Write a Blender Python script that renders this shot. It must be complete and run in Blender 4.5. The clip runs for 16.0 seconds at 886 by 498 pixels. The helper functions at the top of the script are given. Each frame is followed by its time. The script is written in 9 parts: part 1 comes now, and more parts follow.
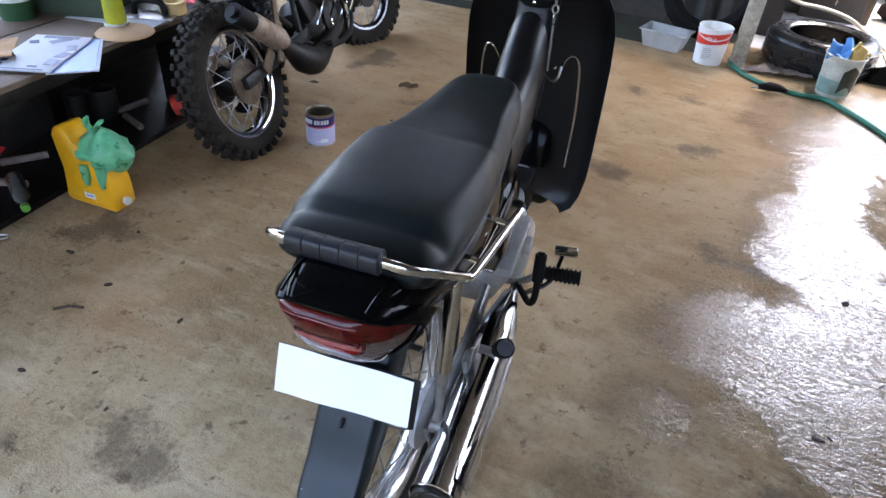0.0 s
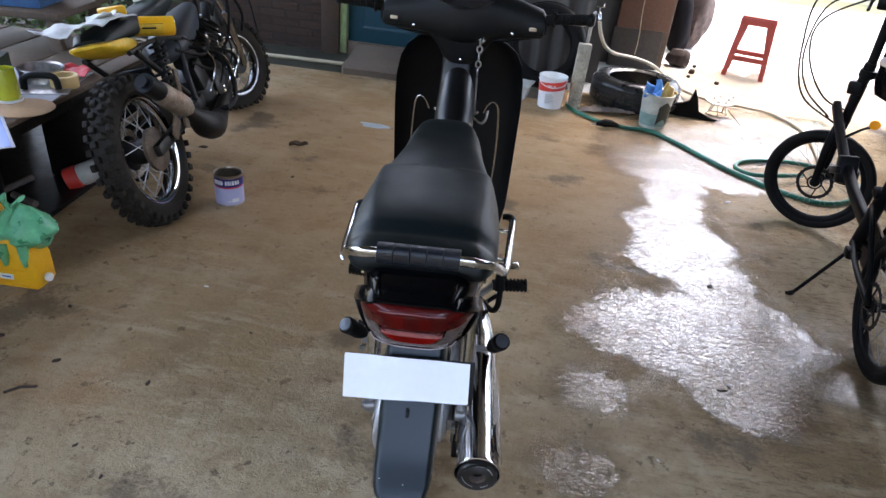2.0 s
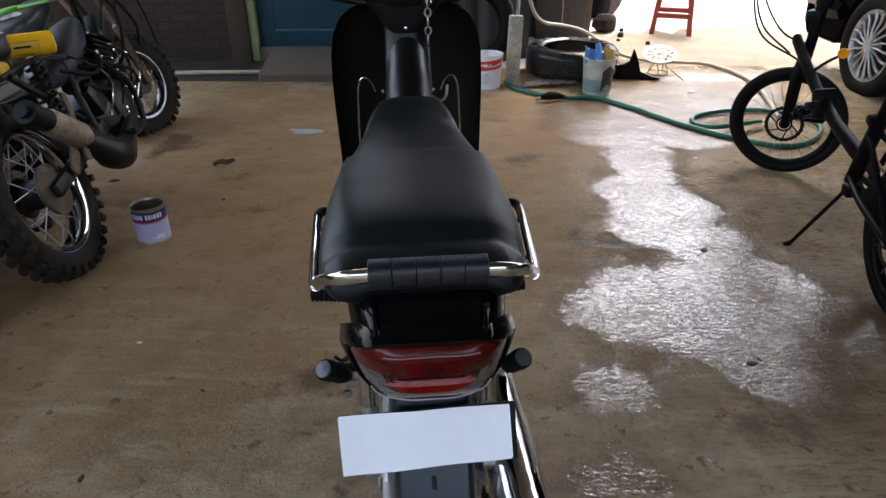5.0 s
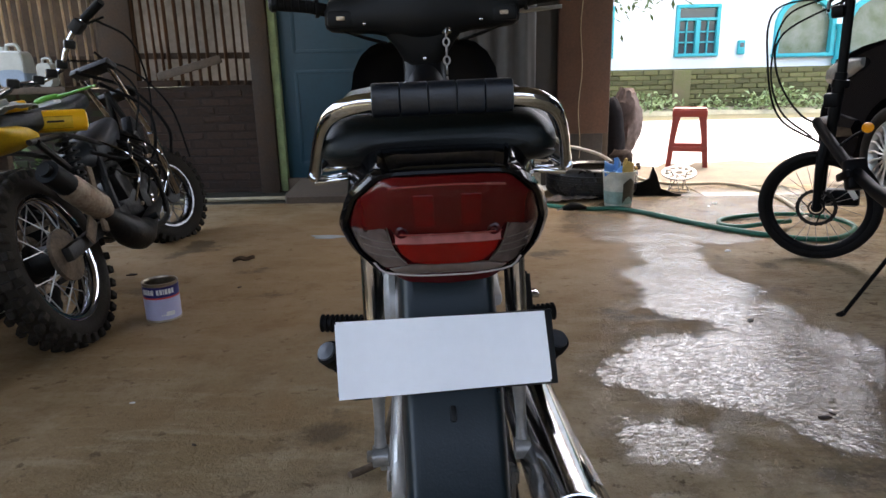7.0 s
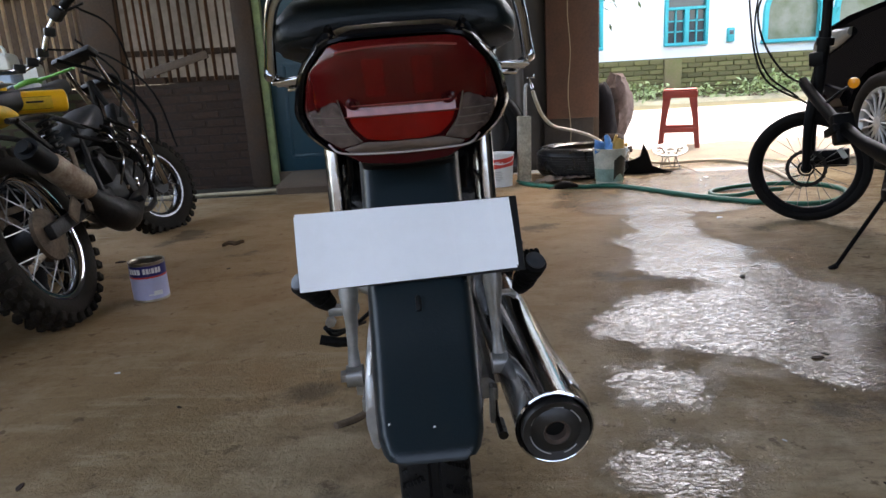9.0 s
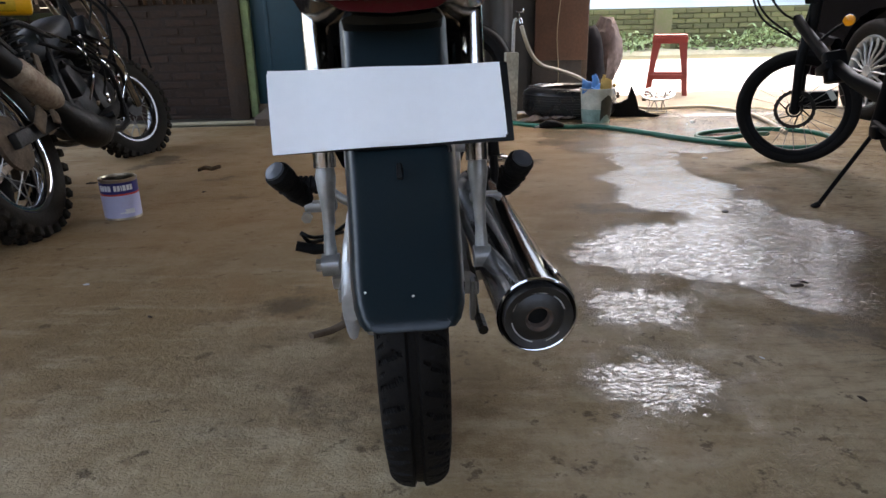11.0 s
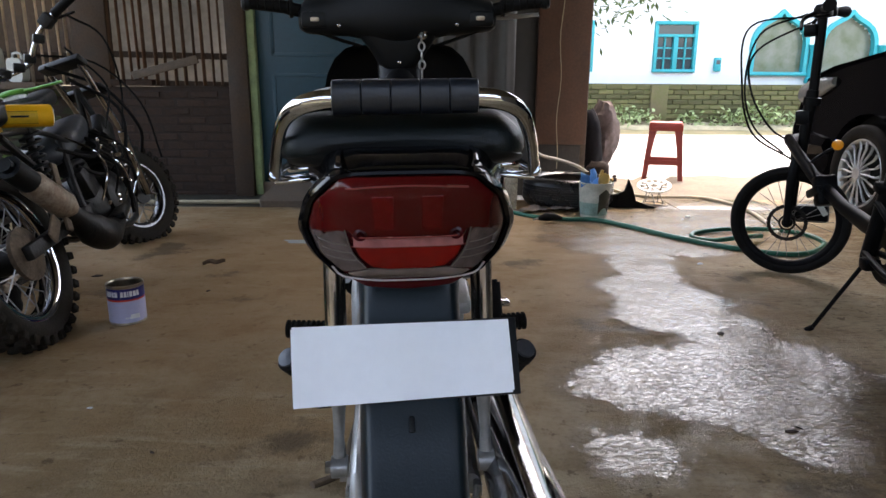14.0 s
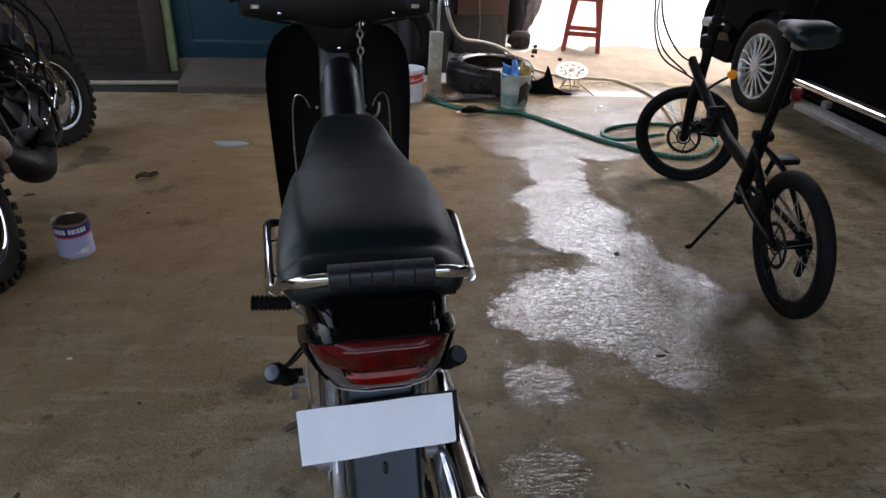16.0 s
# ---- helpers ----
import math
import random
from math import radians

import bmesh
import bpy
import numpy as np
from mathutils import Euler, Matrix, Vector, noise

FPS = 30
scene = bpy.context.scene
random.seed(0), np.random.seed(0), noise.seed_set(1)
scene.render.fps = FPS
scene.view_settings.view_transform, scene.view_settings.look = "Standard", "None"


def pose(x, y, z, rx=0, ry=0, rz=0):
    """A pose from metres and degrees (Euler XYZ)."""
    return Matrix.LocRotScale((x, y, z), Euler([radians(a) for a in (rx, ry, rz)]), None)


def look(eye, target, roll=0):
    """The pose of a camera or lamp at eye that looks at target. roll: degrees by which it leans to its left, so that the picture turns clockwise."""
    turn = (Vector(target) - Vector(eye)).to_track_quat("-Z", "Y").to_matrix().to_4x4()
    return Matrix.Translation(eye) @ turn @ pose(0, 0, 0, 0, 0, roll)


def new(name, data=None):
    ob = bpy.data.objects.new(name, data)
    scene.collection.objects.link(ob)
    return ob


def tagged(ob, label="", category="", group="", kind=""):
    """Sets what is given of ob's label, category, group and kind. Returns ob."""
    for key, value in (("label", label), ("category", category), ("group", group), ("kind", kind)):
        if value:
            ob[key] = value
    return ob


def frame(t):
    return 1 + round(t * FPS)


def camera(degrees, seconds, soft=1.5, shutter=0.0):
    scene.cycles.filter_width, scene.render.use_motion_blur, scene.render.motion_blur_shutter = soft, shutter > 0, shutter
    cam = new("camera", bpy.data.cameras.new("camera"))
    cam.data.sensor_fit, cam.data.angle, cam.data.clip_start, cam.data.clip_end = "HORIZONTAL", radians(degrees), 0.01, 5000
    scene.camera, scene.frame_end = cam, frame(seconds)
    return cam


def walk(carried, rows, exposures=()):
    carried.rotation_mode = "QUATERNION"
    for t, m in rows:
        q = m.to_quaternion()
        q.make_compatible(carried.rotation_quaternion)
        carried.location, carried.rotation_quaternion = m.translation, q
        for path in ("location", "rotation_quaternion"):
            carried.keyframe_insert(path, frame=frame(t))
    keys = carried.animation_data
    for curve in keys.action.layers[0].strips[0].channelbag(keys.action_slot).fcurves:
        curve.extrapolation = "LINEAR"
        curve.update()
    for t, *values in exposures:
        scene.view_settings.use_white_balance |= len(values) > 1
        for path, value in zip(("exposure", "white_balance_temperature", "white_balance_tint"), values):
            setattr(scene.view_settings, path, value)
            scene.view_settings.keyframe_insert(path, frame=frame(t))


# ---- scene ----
cam = camera(68.3, 16.0)
PATH = [
    (0, (0.077, 0.057, 1.319), (-0.511, 1.563, 0.142), 4.4),
    (0.5, (0.03, 0.003, 1.322), (-0.423, 1.566, 0.159), 6.4),
    (1, (-0.048, -0.106, 1.314), (-0.276, 1.508, 0.155), 7.4),
    (1.5, (-0.136, -0.22, 1.337), (-0.347, 1.479, 0.303), 5.4),
    (2, (-0.183, -0.258, 1.346), (-0.337, 1.47, 0.35), 6.1),
    (2.5, (-0.198, -0.211, 1.359), (-0.369, 1.546, 0.419), 3.7),
    (3, (-0.236, -0.075, 1.37), (-0.312, 1.709, 0.471), 2.3),
    (3.5, (-0.242, -0.021, 1.374), (-0.306, 1.758, 0.462), 2.4),
    (4, (-0.264, -0.01, 1.334), (-0.302, 1.733, 0.355), 1.8),
    (4.2, (-0.278, -0.01, 1.322), (-0.292, 1.716, 0.31), 1.4),
    (6.3, (-0.295, 0.056, 0.891), (-0.313, 1.926, 0.18), -1.9),
    (6.5, (-0.29, 0.037, 0.861), (-0.325, 1.935, 0.233), -2.0),
    (7, (-0.286, -0.007, 0.83), (-0.337, 1.926, 0.317), -1.3),
    (7.5, (-0.28, -0.024, 0.793), (-0.365, 1.906, 0.275), -2.5),
    (8, (-0.268, -0.036, 0.765), (-0.382, 1.909, 0.312), -3.1),
    (8.5, (-0.259, -0.026, 0.726), (-0.331, 1.899, 0.191), -2.9),
    (9, (-0.25, -0.02, 0.703), (-0.299, 1.915, 0.201), -3.4),
    (9.5, (-0.252, -0.02, 0.667), (-0.32, 1.918, 0.177), -2.5),
    (10, (-0.254, -0.012, 0.625), (-0.296, 1.911, 0.078), -1.9),
    (10.2, (-0.256, -0.01, 0.608), (-0.28, 1.907, 0.038), -1.8),
    (12.3, (-0.256, 0.007, 0.694), (-0.234, 1.875, -0.019), -1.0),
    (12.5, (-0.256, 0.01, 0.723), (-0.227, 1.901, 0.074), -1.0),
    (13, (-0.263, 0.013, 0.774), (-0.246, 1.928, 0.197), -0.3),
    (13.5, (-0.266, 0.014, 0.801), (-0.243, 1.944, 0.279), 0.2),
    (14, (-0.27, 0.013, 0.821), (-0.253, 1.952, 0.332), 0.4),
    (14.5, (-0.274, 0.02, 0.861), (-0.311, 1.938, 0.297), -0.9),
    (15, (-0.273, 0.062, 1.079), (-0.154, 1.882, 0.258), 2.0),
    (15.5, (-0.285, 0.0, 1.255), (-0.288, 1.782, 0.347), 1.1),
    (16, (-0.331, -0.077, 1.238), (-0.07, 1.66, 0.283), 2.8),
]
EV = 3.15
GAINS = [(0, 1.05), (1.0, 0.82), (2.5, 0.62), (3.5, 0.42), (6.5, 0.05), (8, 0.05), (10, 0.12), (12.5, 0.05), (14.5, -0.1), (15.2, -0.18), (16, -0.18)]
BALANCE = [(0, 6450), (2.0, 6600), (4.0, 6750), (6.5, 7250), (14.5, 7200), (15.2, 6900), (16, 6850)]


def balance(t):
    """The white balance between its rows."""
    for (a, p), (c, q) in zip(BALANCE, BALANCE[1:]):
        if t <= c:
            return p + (q - p) * (t - a) / (c - a)


walk(cam, [(t, look(eye, target, roll)) for t, eye, target, roll in PATH], [(t, EV + g, balance(t), 13) for t, g in GAINS])

# ---- light ----
world = bpy.data.worlds.new("sky")
scene.world = world
world.use_nodes = True
wn = world.node_tree.nodes
sky = wn.new("ShaderNodeTexSky")
sky.sky_type = "NISHITA"
sky.sun_disc = False
sky.sun_elevation, sky.sun_rotation = radians(64), radians(22)
sky.air_density, sky.dust_density, sky.ozone_density = 1.0, 4.0, 1.0
soft_sky = wn.new("ShaderNodeHueSaturation")
soft_sky.inputs["Saturation"].default_value = 0.88
world.node_tree.links.new(sky.outputs[0], soft_sky.inputs["Color"])
world.node_tree.links.new(soft_sky.outputs[0], wn["Background"].inputs["Color"])
wn["Background"].inputs["Strength"].default_value = 0.15
sun_data = bpy.data.lights.new("sun", "SUN")
sun_data.energy, sun_data.angle, sun_data.color = 0.28, radians(50), (1.0, 0.99, 0.97)
sun = new("sun", sun_data)
sun.matrix_world = look((2.63, 6.50, 14.38), (0, 0, 0))

# ---- materials ----
def mat(name, base, rough=0.5, metal=0.0, var=0.25, scale=12.0, bump=0.15, fine=90.0, coat=0.0, tint=None, spread=0.15, glass=0.0, spec=0.5):
    """Base colour mottled at two scales, with matching gloss changes and fine relief."""
    m = bpy.data.materials.new(name)
    m.use_nodes = True
    nt = m.node_tree
    n, l = nt.nodes, nt.links
    b = n["Principled BSDF"]
    tc = n.new("ShaderNodeTexCoord")
    big, small = n.new("ShaderNodeTexNoise"), n.new("ShaderNodeTexNoise")
    big.inputs["Scale"].default_value, small.inputs["Scale"].default_value = scale, fine
    big.inputs["Detail"].default_value, small.inputs["Detail"].default_value = 6, 4
    for k in (big, small):
        l.new(tc.outputs["Object"], k.inputs["Vector"])
    ramp = n.new("ShaderNodeValToRGB")
    dark = [c * (1 - var) for c in base] if tint is None else tint
    light = [min(1, c * (1 + var * 0.6)) for c in base]
    ramp.color_ramp.elements[0].color, ramp.color_ramp.elements[1].color = (*dark, 1), (*light, 1)
    ramp.color_ramp.elements[0].position, ramp.color_ramp.elements[1].position = 0.32, 0.68
    mix = n.new("ShaderNodeMath")
    mix.operation = "MULTIPLY_ADD"
    mix.inputs[1].default_value, mix.inputs[2].default_value = 0.35, 0.0
    l.new(small.outputs["Fac"], mix.inputs[0])
    add = n.new("ShaderNodeMath")
    add.operation = "MULTIPLY_ADD"
    add.inputs[1].default_value = 0.65
    l.new(big.outputs["Fac"], add.inputs[0])
    l.new(mix.outputs[0], add.inputs[2])
    l.new(add.outputs[0], ramp.inputs[0])
    l.new(ramp.outputs[0], b.inputs["Base Color"])
    rr = n.new("ShaderNodeMapRange")
    rr.inputs["From Min"].default_value, rr.inputs["From Max"].default_value = 0.3, 0.7
    rr.inputs["To Min"].default_value, rr.inputs["To Max"].default_value = max(0.02, rough - spread * rough), min(1, rough + spread * rough)
    l.new(big.outputs["Fac"], rr.inputs["Value"])
    l.new(rr.outputs[0], b.inputs["Roughness"])
    b.inputs["Metallic"].default_value = metal
    b.inputs["Coat Weight"].default_value = coat
    b.inputs["Coat Roughness"].default_value = 0.08
    b.inputs["Specular IOR Level"].default_value = spec
    b.inputs["Transmission Weight"].default_value = glass
    if bump:
        bp = n.new("ShaderNodeBump")
        bp.inputs["Strength"].default_value, bp.inputs["Distance"].default_value = bump, 0.004
        l.new(small.outputs["Fac"], bp.inputs["Height"])
        l.new(bp.outputs[0], b.inputs["Normal"])
    return m


def varied(m, amount=0.5):
    """Lets each object with this material be a little lighter or darker."""
    nt = m.node_tree
    b, ramp = nt.nodes["Principled BSDF"], next(k for k in nt.nodes if k.type == "VALTORGB")
    info, rng, mul = nt.nodes.new("ShaderNodeObjectInfo"), nt.nodes.new("ShaderNodeMapRange"), nt.nodes.new("ShaderNodeVectorMath")
    rng.inputs["To Min"].default_value, rng.inputs["To Max"].default_value = 1 - amount, 1 + amount * 0.5
    mul.operation = "SCALE"
    nt.links.new(info.outputs["Random"], rng.inputs["Value"])
    nt.links.new(ramp.outputs[0], mul.inputs[0])
    nt.links.new(rng.outputs[0], mul.inputs["Scale"])
    nt.links.new(mul.outputs[0], b.inputs["Base Color"])
    return m


GLOSS_BLACK = mat("gloss_black_plastic", (0.003, 0.003, 0.0035), 0.11, var=0.2, bump=0, spec=0.075)
MATTE_BLACK = mat("matte_black_plastic", (0.0050, 0.0056, 0.0060), 0.48, var=0.3, bump=0.1, fine=300, spec=0.20)
SHIELD_BLACK = mat("black_shield_plastic", (0.004, 0.004, 0.0045), 0.36, var=0.3, bump=0.05, fine=200, spec=0.25)
FENDER = mat("dark_blue_grey_plastic", (0.0058, 0.0125, 0.0165), 0.30, var=0.2, bump=0.06, fine=400, spec=0.32)
VINYL = mat("black_seat_vinyl", (0.0030, 0.0066, 0.0076), 0.45, var=0.15, bump=0.14, fine=420, spec=0.24)
PAD = mat("dark_rubber_pad", (0.004, 0.0065, 0.011), 0.46, var=0.2, bump=0.1, fine=300)
RUBBER = mat("black_rubber", (0.0065, 0.0060, 0.0056), 0.70, var=0.4, bump=0.4, fine=160, spec=0.13)
DUSTY_RUBBER = mat("dusty_tyre_rubber", (0.022, 0.018, 0.0135), 0.85, var=0.5, scale=6, bump=0.5, fine=120, spec=0.2)
CHROME = mat("chrome", (0.58, 0.59, 0.61), 0.06, 1.0, var=0.08, bump=0)
DIRTY_ALU = mat("oxidised_aluminium", (0.27, 0.265, 0.255), 0.40, 0.6, var=0.4, scale=22, bump=0.25)
DARK_CHROME = mat("smoky_chrome", (0.40, 0.40, 0.41), 0.10, 1.0, var=0.35, scale=30, bump=0.05)
DULL_RIM = mat("dull_rim_metal", (0.102, 0.102, 0.105), 0.2, 1.0, var=0.5, scale=30, bump=0.06)
WORN_CHROME = mat("worn_chrome", (0.50, 0.49, 0.47), 0.16, 1.0, var=0.3, scale=25, bump=0.05)
ALU = mat("cast_aluminium", (0.45, 0.455, 0.45), 0.36, 0.45, var=0.25, scale=18, bump=0.15)
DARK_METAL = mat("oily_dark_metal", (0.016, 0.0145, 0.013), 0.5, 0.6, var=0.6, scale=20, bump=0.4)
STEEL = mat("bare_steel", (0.36, 0.35, 0.33), 0.4, 0.9, var=0.4, scale=30, bump=0.2)
RUST_STEEL = mat("rusty_steel", (0.30, 0.25, 0.19), 0.6, 0.5, var=0.5, scale=22, bump=0.4, tint=(0.12, 0.06, 0.03))
RED_LENS = mat("red_lens", (0.098, 0.006, 0.006), 0.20, coat=0.0, spec=0.26, var=0.30, scale=9, bump=0)
# Lighter red that paints the glow inside the lens.
GLOW_RED = mat("glow_red_lens", (0.145, 0.005, 0.005), 0.18, spec=0.24, var=0.45, scale=20, bump=0)
# Brake lens red, brightened in colour for light passing through it.
BRIGHT_RED_LENS = mat("bright_red_lens", (0.275, 0.008, 0.006), 0.15, coat=0.0, spec=0.22, var=0.25, scale=18, bump=0)
DARK_RED = mat("dark_red_lens_rim", (0.045, 0.003, 0.005), 0.10, coat=0.0, spec=0.22, var=0.15, bump=0)
def clear_cover():
    """Thin clear plastic: see-through with a faint gloss."""
    m = bpy.data.materials.new("clear_lens_cover")
    m.use_nodes = True
    n, l = m.node_tree.nodes, m.node_tree.links
    n.clear()
    out, mix, see, gloss, fr = (n.new("ShaderNode" + k) for k in ("OutputMaterial", "MixShader", "BsdfTransparent", "BsdfGlossy", "Fresnel"))
    gloss.inputs["Roughness"].default_value = 0.07
    fr.inputs["IOR"].default_value = 1.2
    for a, b in ((fr.outputs[0], mix.inputs[0]), (see.outputs[0], mix.inputs[1]), (gloss.outputs[0], mix.inputs[2]), (mix.outputs[0], out.inputs["Surface"])):
        l.new(a, b)
    return m


CLEAR_COVER = clear_cover()
# Ribs paler than the lens: its thin highlight lines are in their colour.
LENS_RIB = mat("pinkish_glint_rib", (0.20, 0.04, 0.036), 0.25, var=0.1, bump=0, spec=0.45)
# Pale base colour paints the sky's reflection on the lens edge.
LENS_EDGE = mat("edge_glint", (0.34, 0.28, 0.27), 0.10, var=0.15, bump=0, spec=0.9)
SATIN_RIM = mat("satin_alloy", (0.60, 0.61, 0.62), 0.24, 0.9, var=0.2, scale=20, bump=0.04)
# Pink base colour stands for a sky reflection on the lens step.
PINK_GLINT = mat("pink_glint_step", (0.30, 0.085, 0.08), 0.2, var=0.35, scale=40, bump=0, spec=0.5)
LOWER_CLEAR = mat("pale_clear_lens", (0.24, 0.20, 0.19), 0.12, var=0.25, scale=30, bump=0, spec=0.5)
CLEAR_LENS = mat("smoked_clear_lens", (0.13, 0.098, 0.090), 0.12, coat=0.0, spec=0.45, var=0.35, scale=45, bump=0)
# White paper darkened in colour to offset strong light on the bench.
BENCH_PAPER = mat("dimmed_white_paper", (0.42, 0.44, 0.475), 0.8, var=0.1, scale=8, bump=0.05)
PAPER = mat("white_paper", (0.84, 0.86, 0.88), 0.8, var=0.04, scale=8, bump=0.05)
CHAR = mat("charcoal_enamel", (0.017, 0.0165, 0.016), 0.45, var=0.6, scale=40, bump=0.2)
SOOT = mat("brown_soot", (0.10, 0.07, 0.055), 0.9, var=0.5, scale=60, bump=0.3)
YELLOW = mat("yellow_plastic", (0.82, 0.42, 0.012), 0.35, var=0.12, scale=6, bump=0.05)
YELLOW_WORN = mat("worn_yellow_plastic", (0.66, 0.40, 0.02), 0.45, var=0.3, scale=14, bump=0.1)
GREEN_BAG = mat("thin_green_plastic", (0.17, 0.60, 0.31), 0.3, var=0.35, scale=25, bump=0.5, fine=60, glass=0.25)
BLUE_DOOR = mat("blue_door_paint", (0.004, 0.038, 0.055), 0.5, var=0.2, scale=5, bump=0.2, fine=40)
GREEN_WOOD = mat("pale_green_painted_wood", (0.24, 0.30, 0.13), 0.7, var=0.35, scale=10, bump=0.4, fine=60)
OLD_WOOD = mat("old_grey_brown_wood", (0.105, 0.074, 0.050), 0.8, var=0.45, scale=7, bump=0.5, fine=70)
BENCH_WOOD = mat("worn_pale_bench_wood", (0.115, 0.080, 0.052), 0.75, var=0.3, scale=9, bump=0.4, fine=60)
POST_WOOD = mat("weathered_tan_wood", (0.050, 0.028, 0.0145), 0.8, var=0.45, scale=7, bump=0.5, fine=70)
# Tan slats, brightened in colour for the daylight on the left screen.
DAYLIT_BAMBOO = varied(mat("daylit_split_bamboo", (0.78, 0.63, 0.46), 0.7, var=0.35, scale=6, bump=0.3, fine=50), 0.35)
BROWN_SHEET = mat("brown_backing_mat", (0.13, 0.088, 0.060), 0.85, var=0.5, scale=4, bump=0.3, fine=30)
BAMBOO = varied(mat("split_bamboo", (0.150, 0.076, 0.038), 0.7, var=0.35, scale=6, bump=0.3, fine=50), 0.45)
SHEET = mat("dull_backing_sheet", (0.26, 0.225, 0.19), 0.75, var=0.5, scale=2.5, bump=0.2, fine=20, glass=0.35)
BRICK = varied(mat("sooty_brick", (0.034, 0.0160, 0.0080), 0.9, var=0.9, scale=3.5, bump=0.8, fine=45, tint=(0.012, 0.0066, 0.0040)), 0.28)
MORTAR = mat("dark_mortar", (0.026, 0.0135, 0.0075), 0.95, var=0.4, scale=8, bump=0.8, fine=60)
# Mossy brick again, darkened in colour for the shaded left wall.
SHADED_MOSS = varied(mat("shaded_mossy_brick", (0.030, 0.026, 0.014), 0.95, var=0.7, scale=3, bump=0.8, fine=40, tint=(0.026, 0.042, 0.006)), 0.45)
MOSS_BRICK = varied(mat("mossy_brick", (0.105, 0.080, 0.050), 0.95, var=0.85, scale=1.5, bump=0.8, fine=40, tint=(0.075, 0.105, 0.012)), 0.45)
GREY_WALL = mat("grey_cement_wall", (0.062, 0.052, 0.044), 0.85, var=0.35, scale=2.5, bump=0.4, fine=40)
TARP = mat("grey_tarpaulin", (0.062, 0.055, 0.049), 0.7, var=0.25, scale=3, bump=0.3, fine=14)
BROWN_BOARD = mat("brown_board", (0.115, 0.056, 0.034), 0.7, var=0.4, scale=4, bump=0.25, fine=50)
WHITE_WALL = mat("white_house_paint", (0.84, 0.86, 0.86), 0.8, var=0.05, scale=1.5, bump=0.1)
TURQUOISE = mat("turquoise_paint", (0.012, 0.36, 0.40), 0.5, var=0.12, bump=0.05)
PALE_PANE = mat("curtained_glass", (0.17, 0.18, 0.155), 0.12, var=0.6, scale=3.5, bump=0, tint=(0.10, 0.13, 0.07))
PANE = mat("window_glass", (0.05, 0.07, 0.08), 0.08, var=0.3, scale=1.5, bump=0, coat=0.5)
LEAF = mat("leaf_green", (0.075, 0.13, 0.030), 0.6, var=0.55, scale=9, bump=0.1)
LEAF_PALE = mat("pale_weed_green", (0.27, 0.35, 0.15), 0.65, var=0.45, scale=9, bump=0.1)
BARK = mat("bark", (0.14, 0.10, 0.07), 0.9, var=0.4, bump=0.6, fine=40)
RED_STOOL = mat("faded_red_plastic", (0.34, 0.045, 0.032), 0.45, var=0.15, scale=7, bump=0.05)
WHITE_PLASTIC = mat("white_plastic", (0.74, 0.75, 0.74), 0.4, var=0.12, scale=12, bump=0.05)
RED_LABEL = mat("red_label", (0.60, 0.045, 0.03), 0.4, var=0.15, bump=0)
BLUE_LABEL = mat("navy_label", (0.018, 0.018, 0.14), 0.4, var=0.1, bump=0)
LILAC_LABEL = mat("pale_lilac_label", (0.46, 0.47, 0.66), 0.45, var=0.08, bump=0)
TIN = mat("tin_plate", (0.42, 0.36, 0.27), 0.35, 0.9, var=0.35, scale=30, bump=0.1)
GREY_PLASTIC = mat("grey_plastic", (0.42, 0.42, 0.40), 0.55, var=0.2, bump=0.1)
PALE_PAIL = mat("cloudy_plastic_pail", (0.44, 0.44, 0.37), 0.45, var=0.35, scale=14, bump=0.1)
HOSE_GREEN = mat("green_hose_rubber", (0.010, 0.135, 0.085), 0.4, var=0.25, bump=0.1)
HOSE_GREY = mat("grey_cream_hose", (0.42, 0.37, 0.27), 0.5, var=0.25, bump=0.1)
CLOTH = mat("dirty_rag", (0.20, 0.16, 0.14), 0.95, var=0.4, scale=18, bump=0.6)
BLUE_CLOTH = mat("blue_rag", (0.10, 0.28, 0.60), 0.8, var=0.3, bump=0.4)
TAN_GLOVE = mat("tan_glove", (0.55, 0.35, 0.10), 0.85, var=0.25, bump=0.4)
CAR_PAINT = mat("black_car_paint", (0.003, 0.003, 0.004), 0.10, coat=0.0, var=0.15, bump=0, spec=0.04)
CYCLE_BLACK = mat("satin_black_enamel", (0.0035, 0.0035, 0.004), 0.42, var=0.3, bump=0.05, spec=0.10)
EARTH_VERGE = mat("dusty_brown_earth", (0.18, 0.135, 0.082), 0.95, var=0.5, scale=1.2, bump=0.6, fine=14, tint=(0.10, 0.11, 0.04))
BOULDER = mat("pinkish_grey_rock", (0.125, 0.098, 0.090), 0.95, var=0.5, scale=6, bump=0.9, fine=25, spec=0.1)
VERGE = mat("dry_grass_verge", (0.34, 0.31, 0.20), 0.95, var=0.4, scale=3, bump=0.8, fine=25)
CAR_GLASS = mat("tinted_car_glass", (0.01, 0.012, 0.013), 0.05, var=0.1, bump=0, coat=0.4)
CARD = mat("brown_cardboard", (0.40, 0.25, 0.13), 0.85, var=0.2, bump=0.2)
PRINT_BLUE = mat("printed_blue", (0.05, 0.13, 0.45), 0.45, var=0.3, bump=0)
PRINT_DARK = mat("printed_dark_blue", (0.02, 0.03, 0.10), 0.5, var=0.2, bump=0)
BLUE_BOX = mat("blue_painted_box", (0.04, 0.11, 0.24), 0.5, var=0.35, bump=0.1)
AMBER = mat("amber_reflector", (0.85, 0.30, 0.01), 0.2, var=0.15, bump=0)
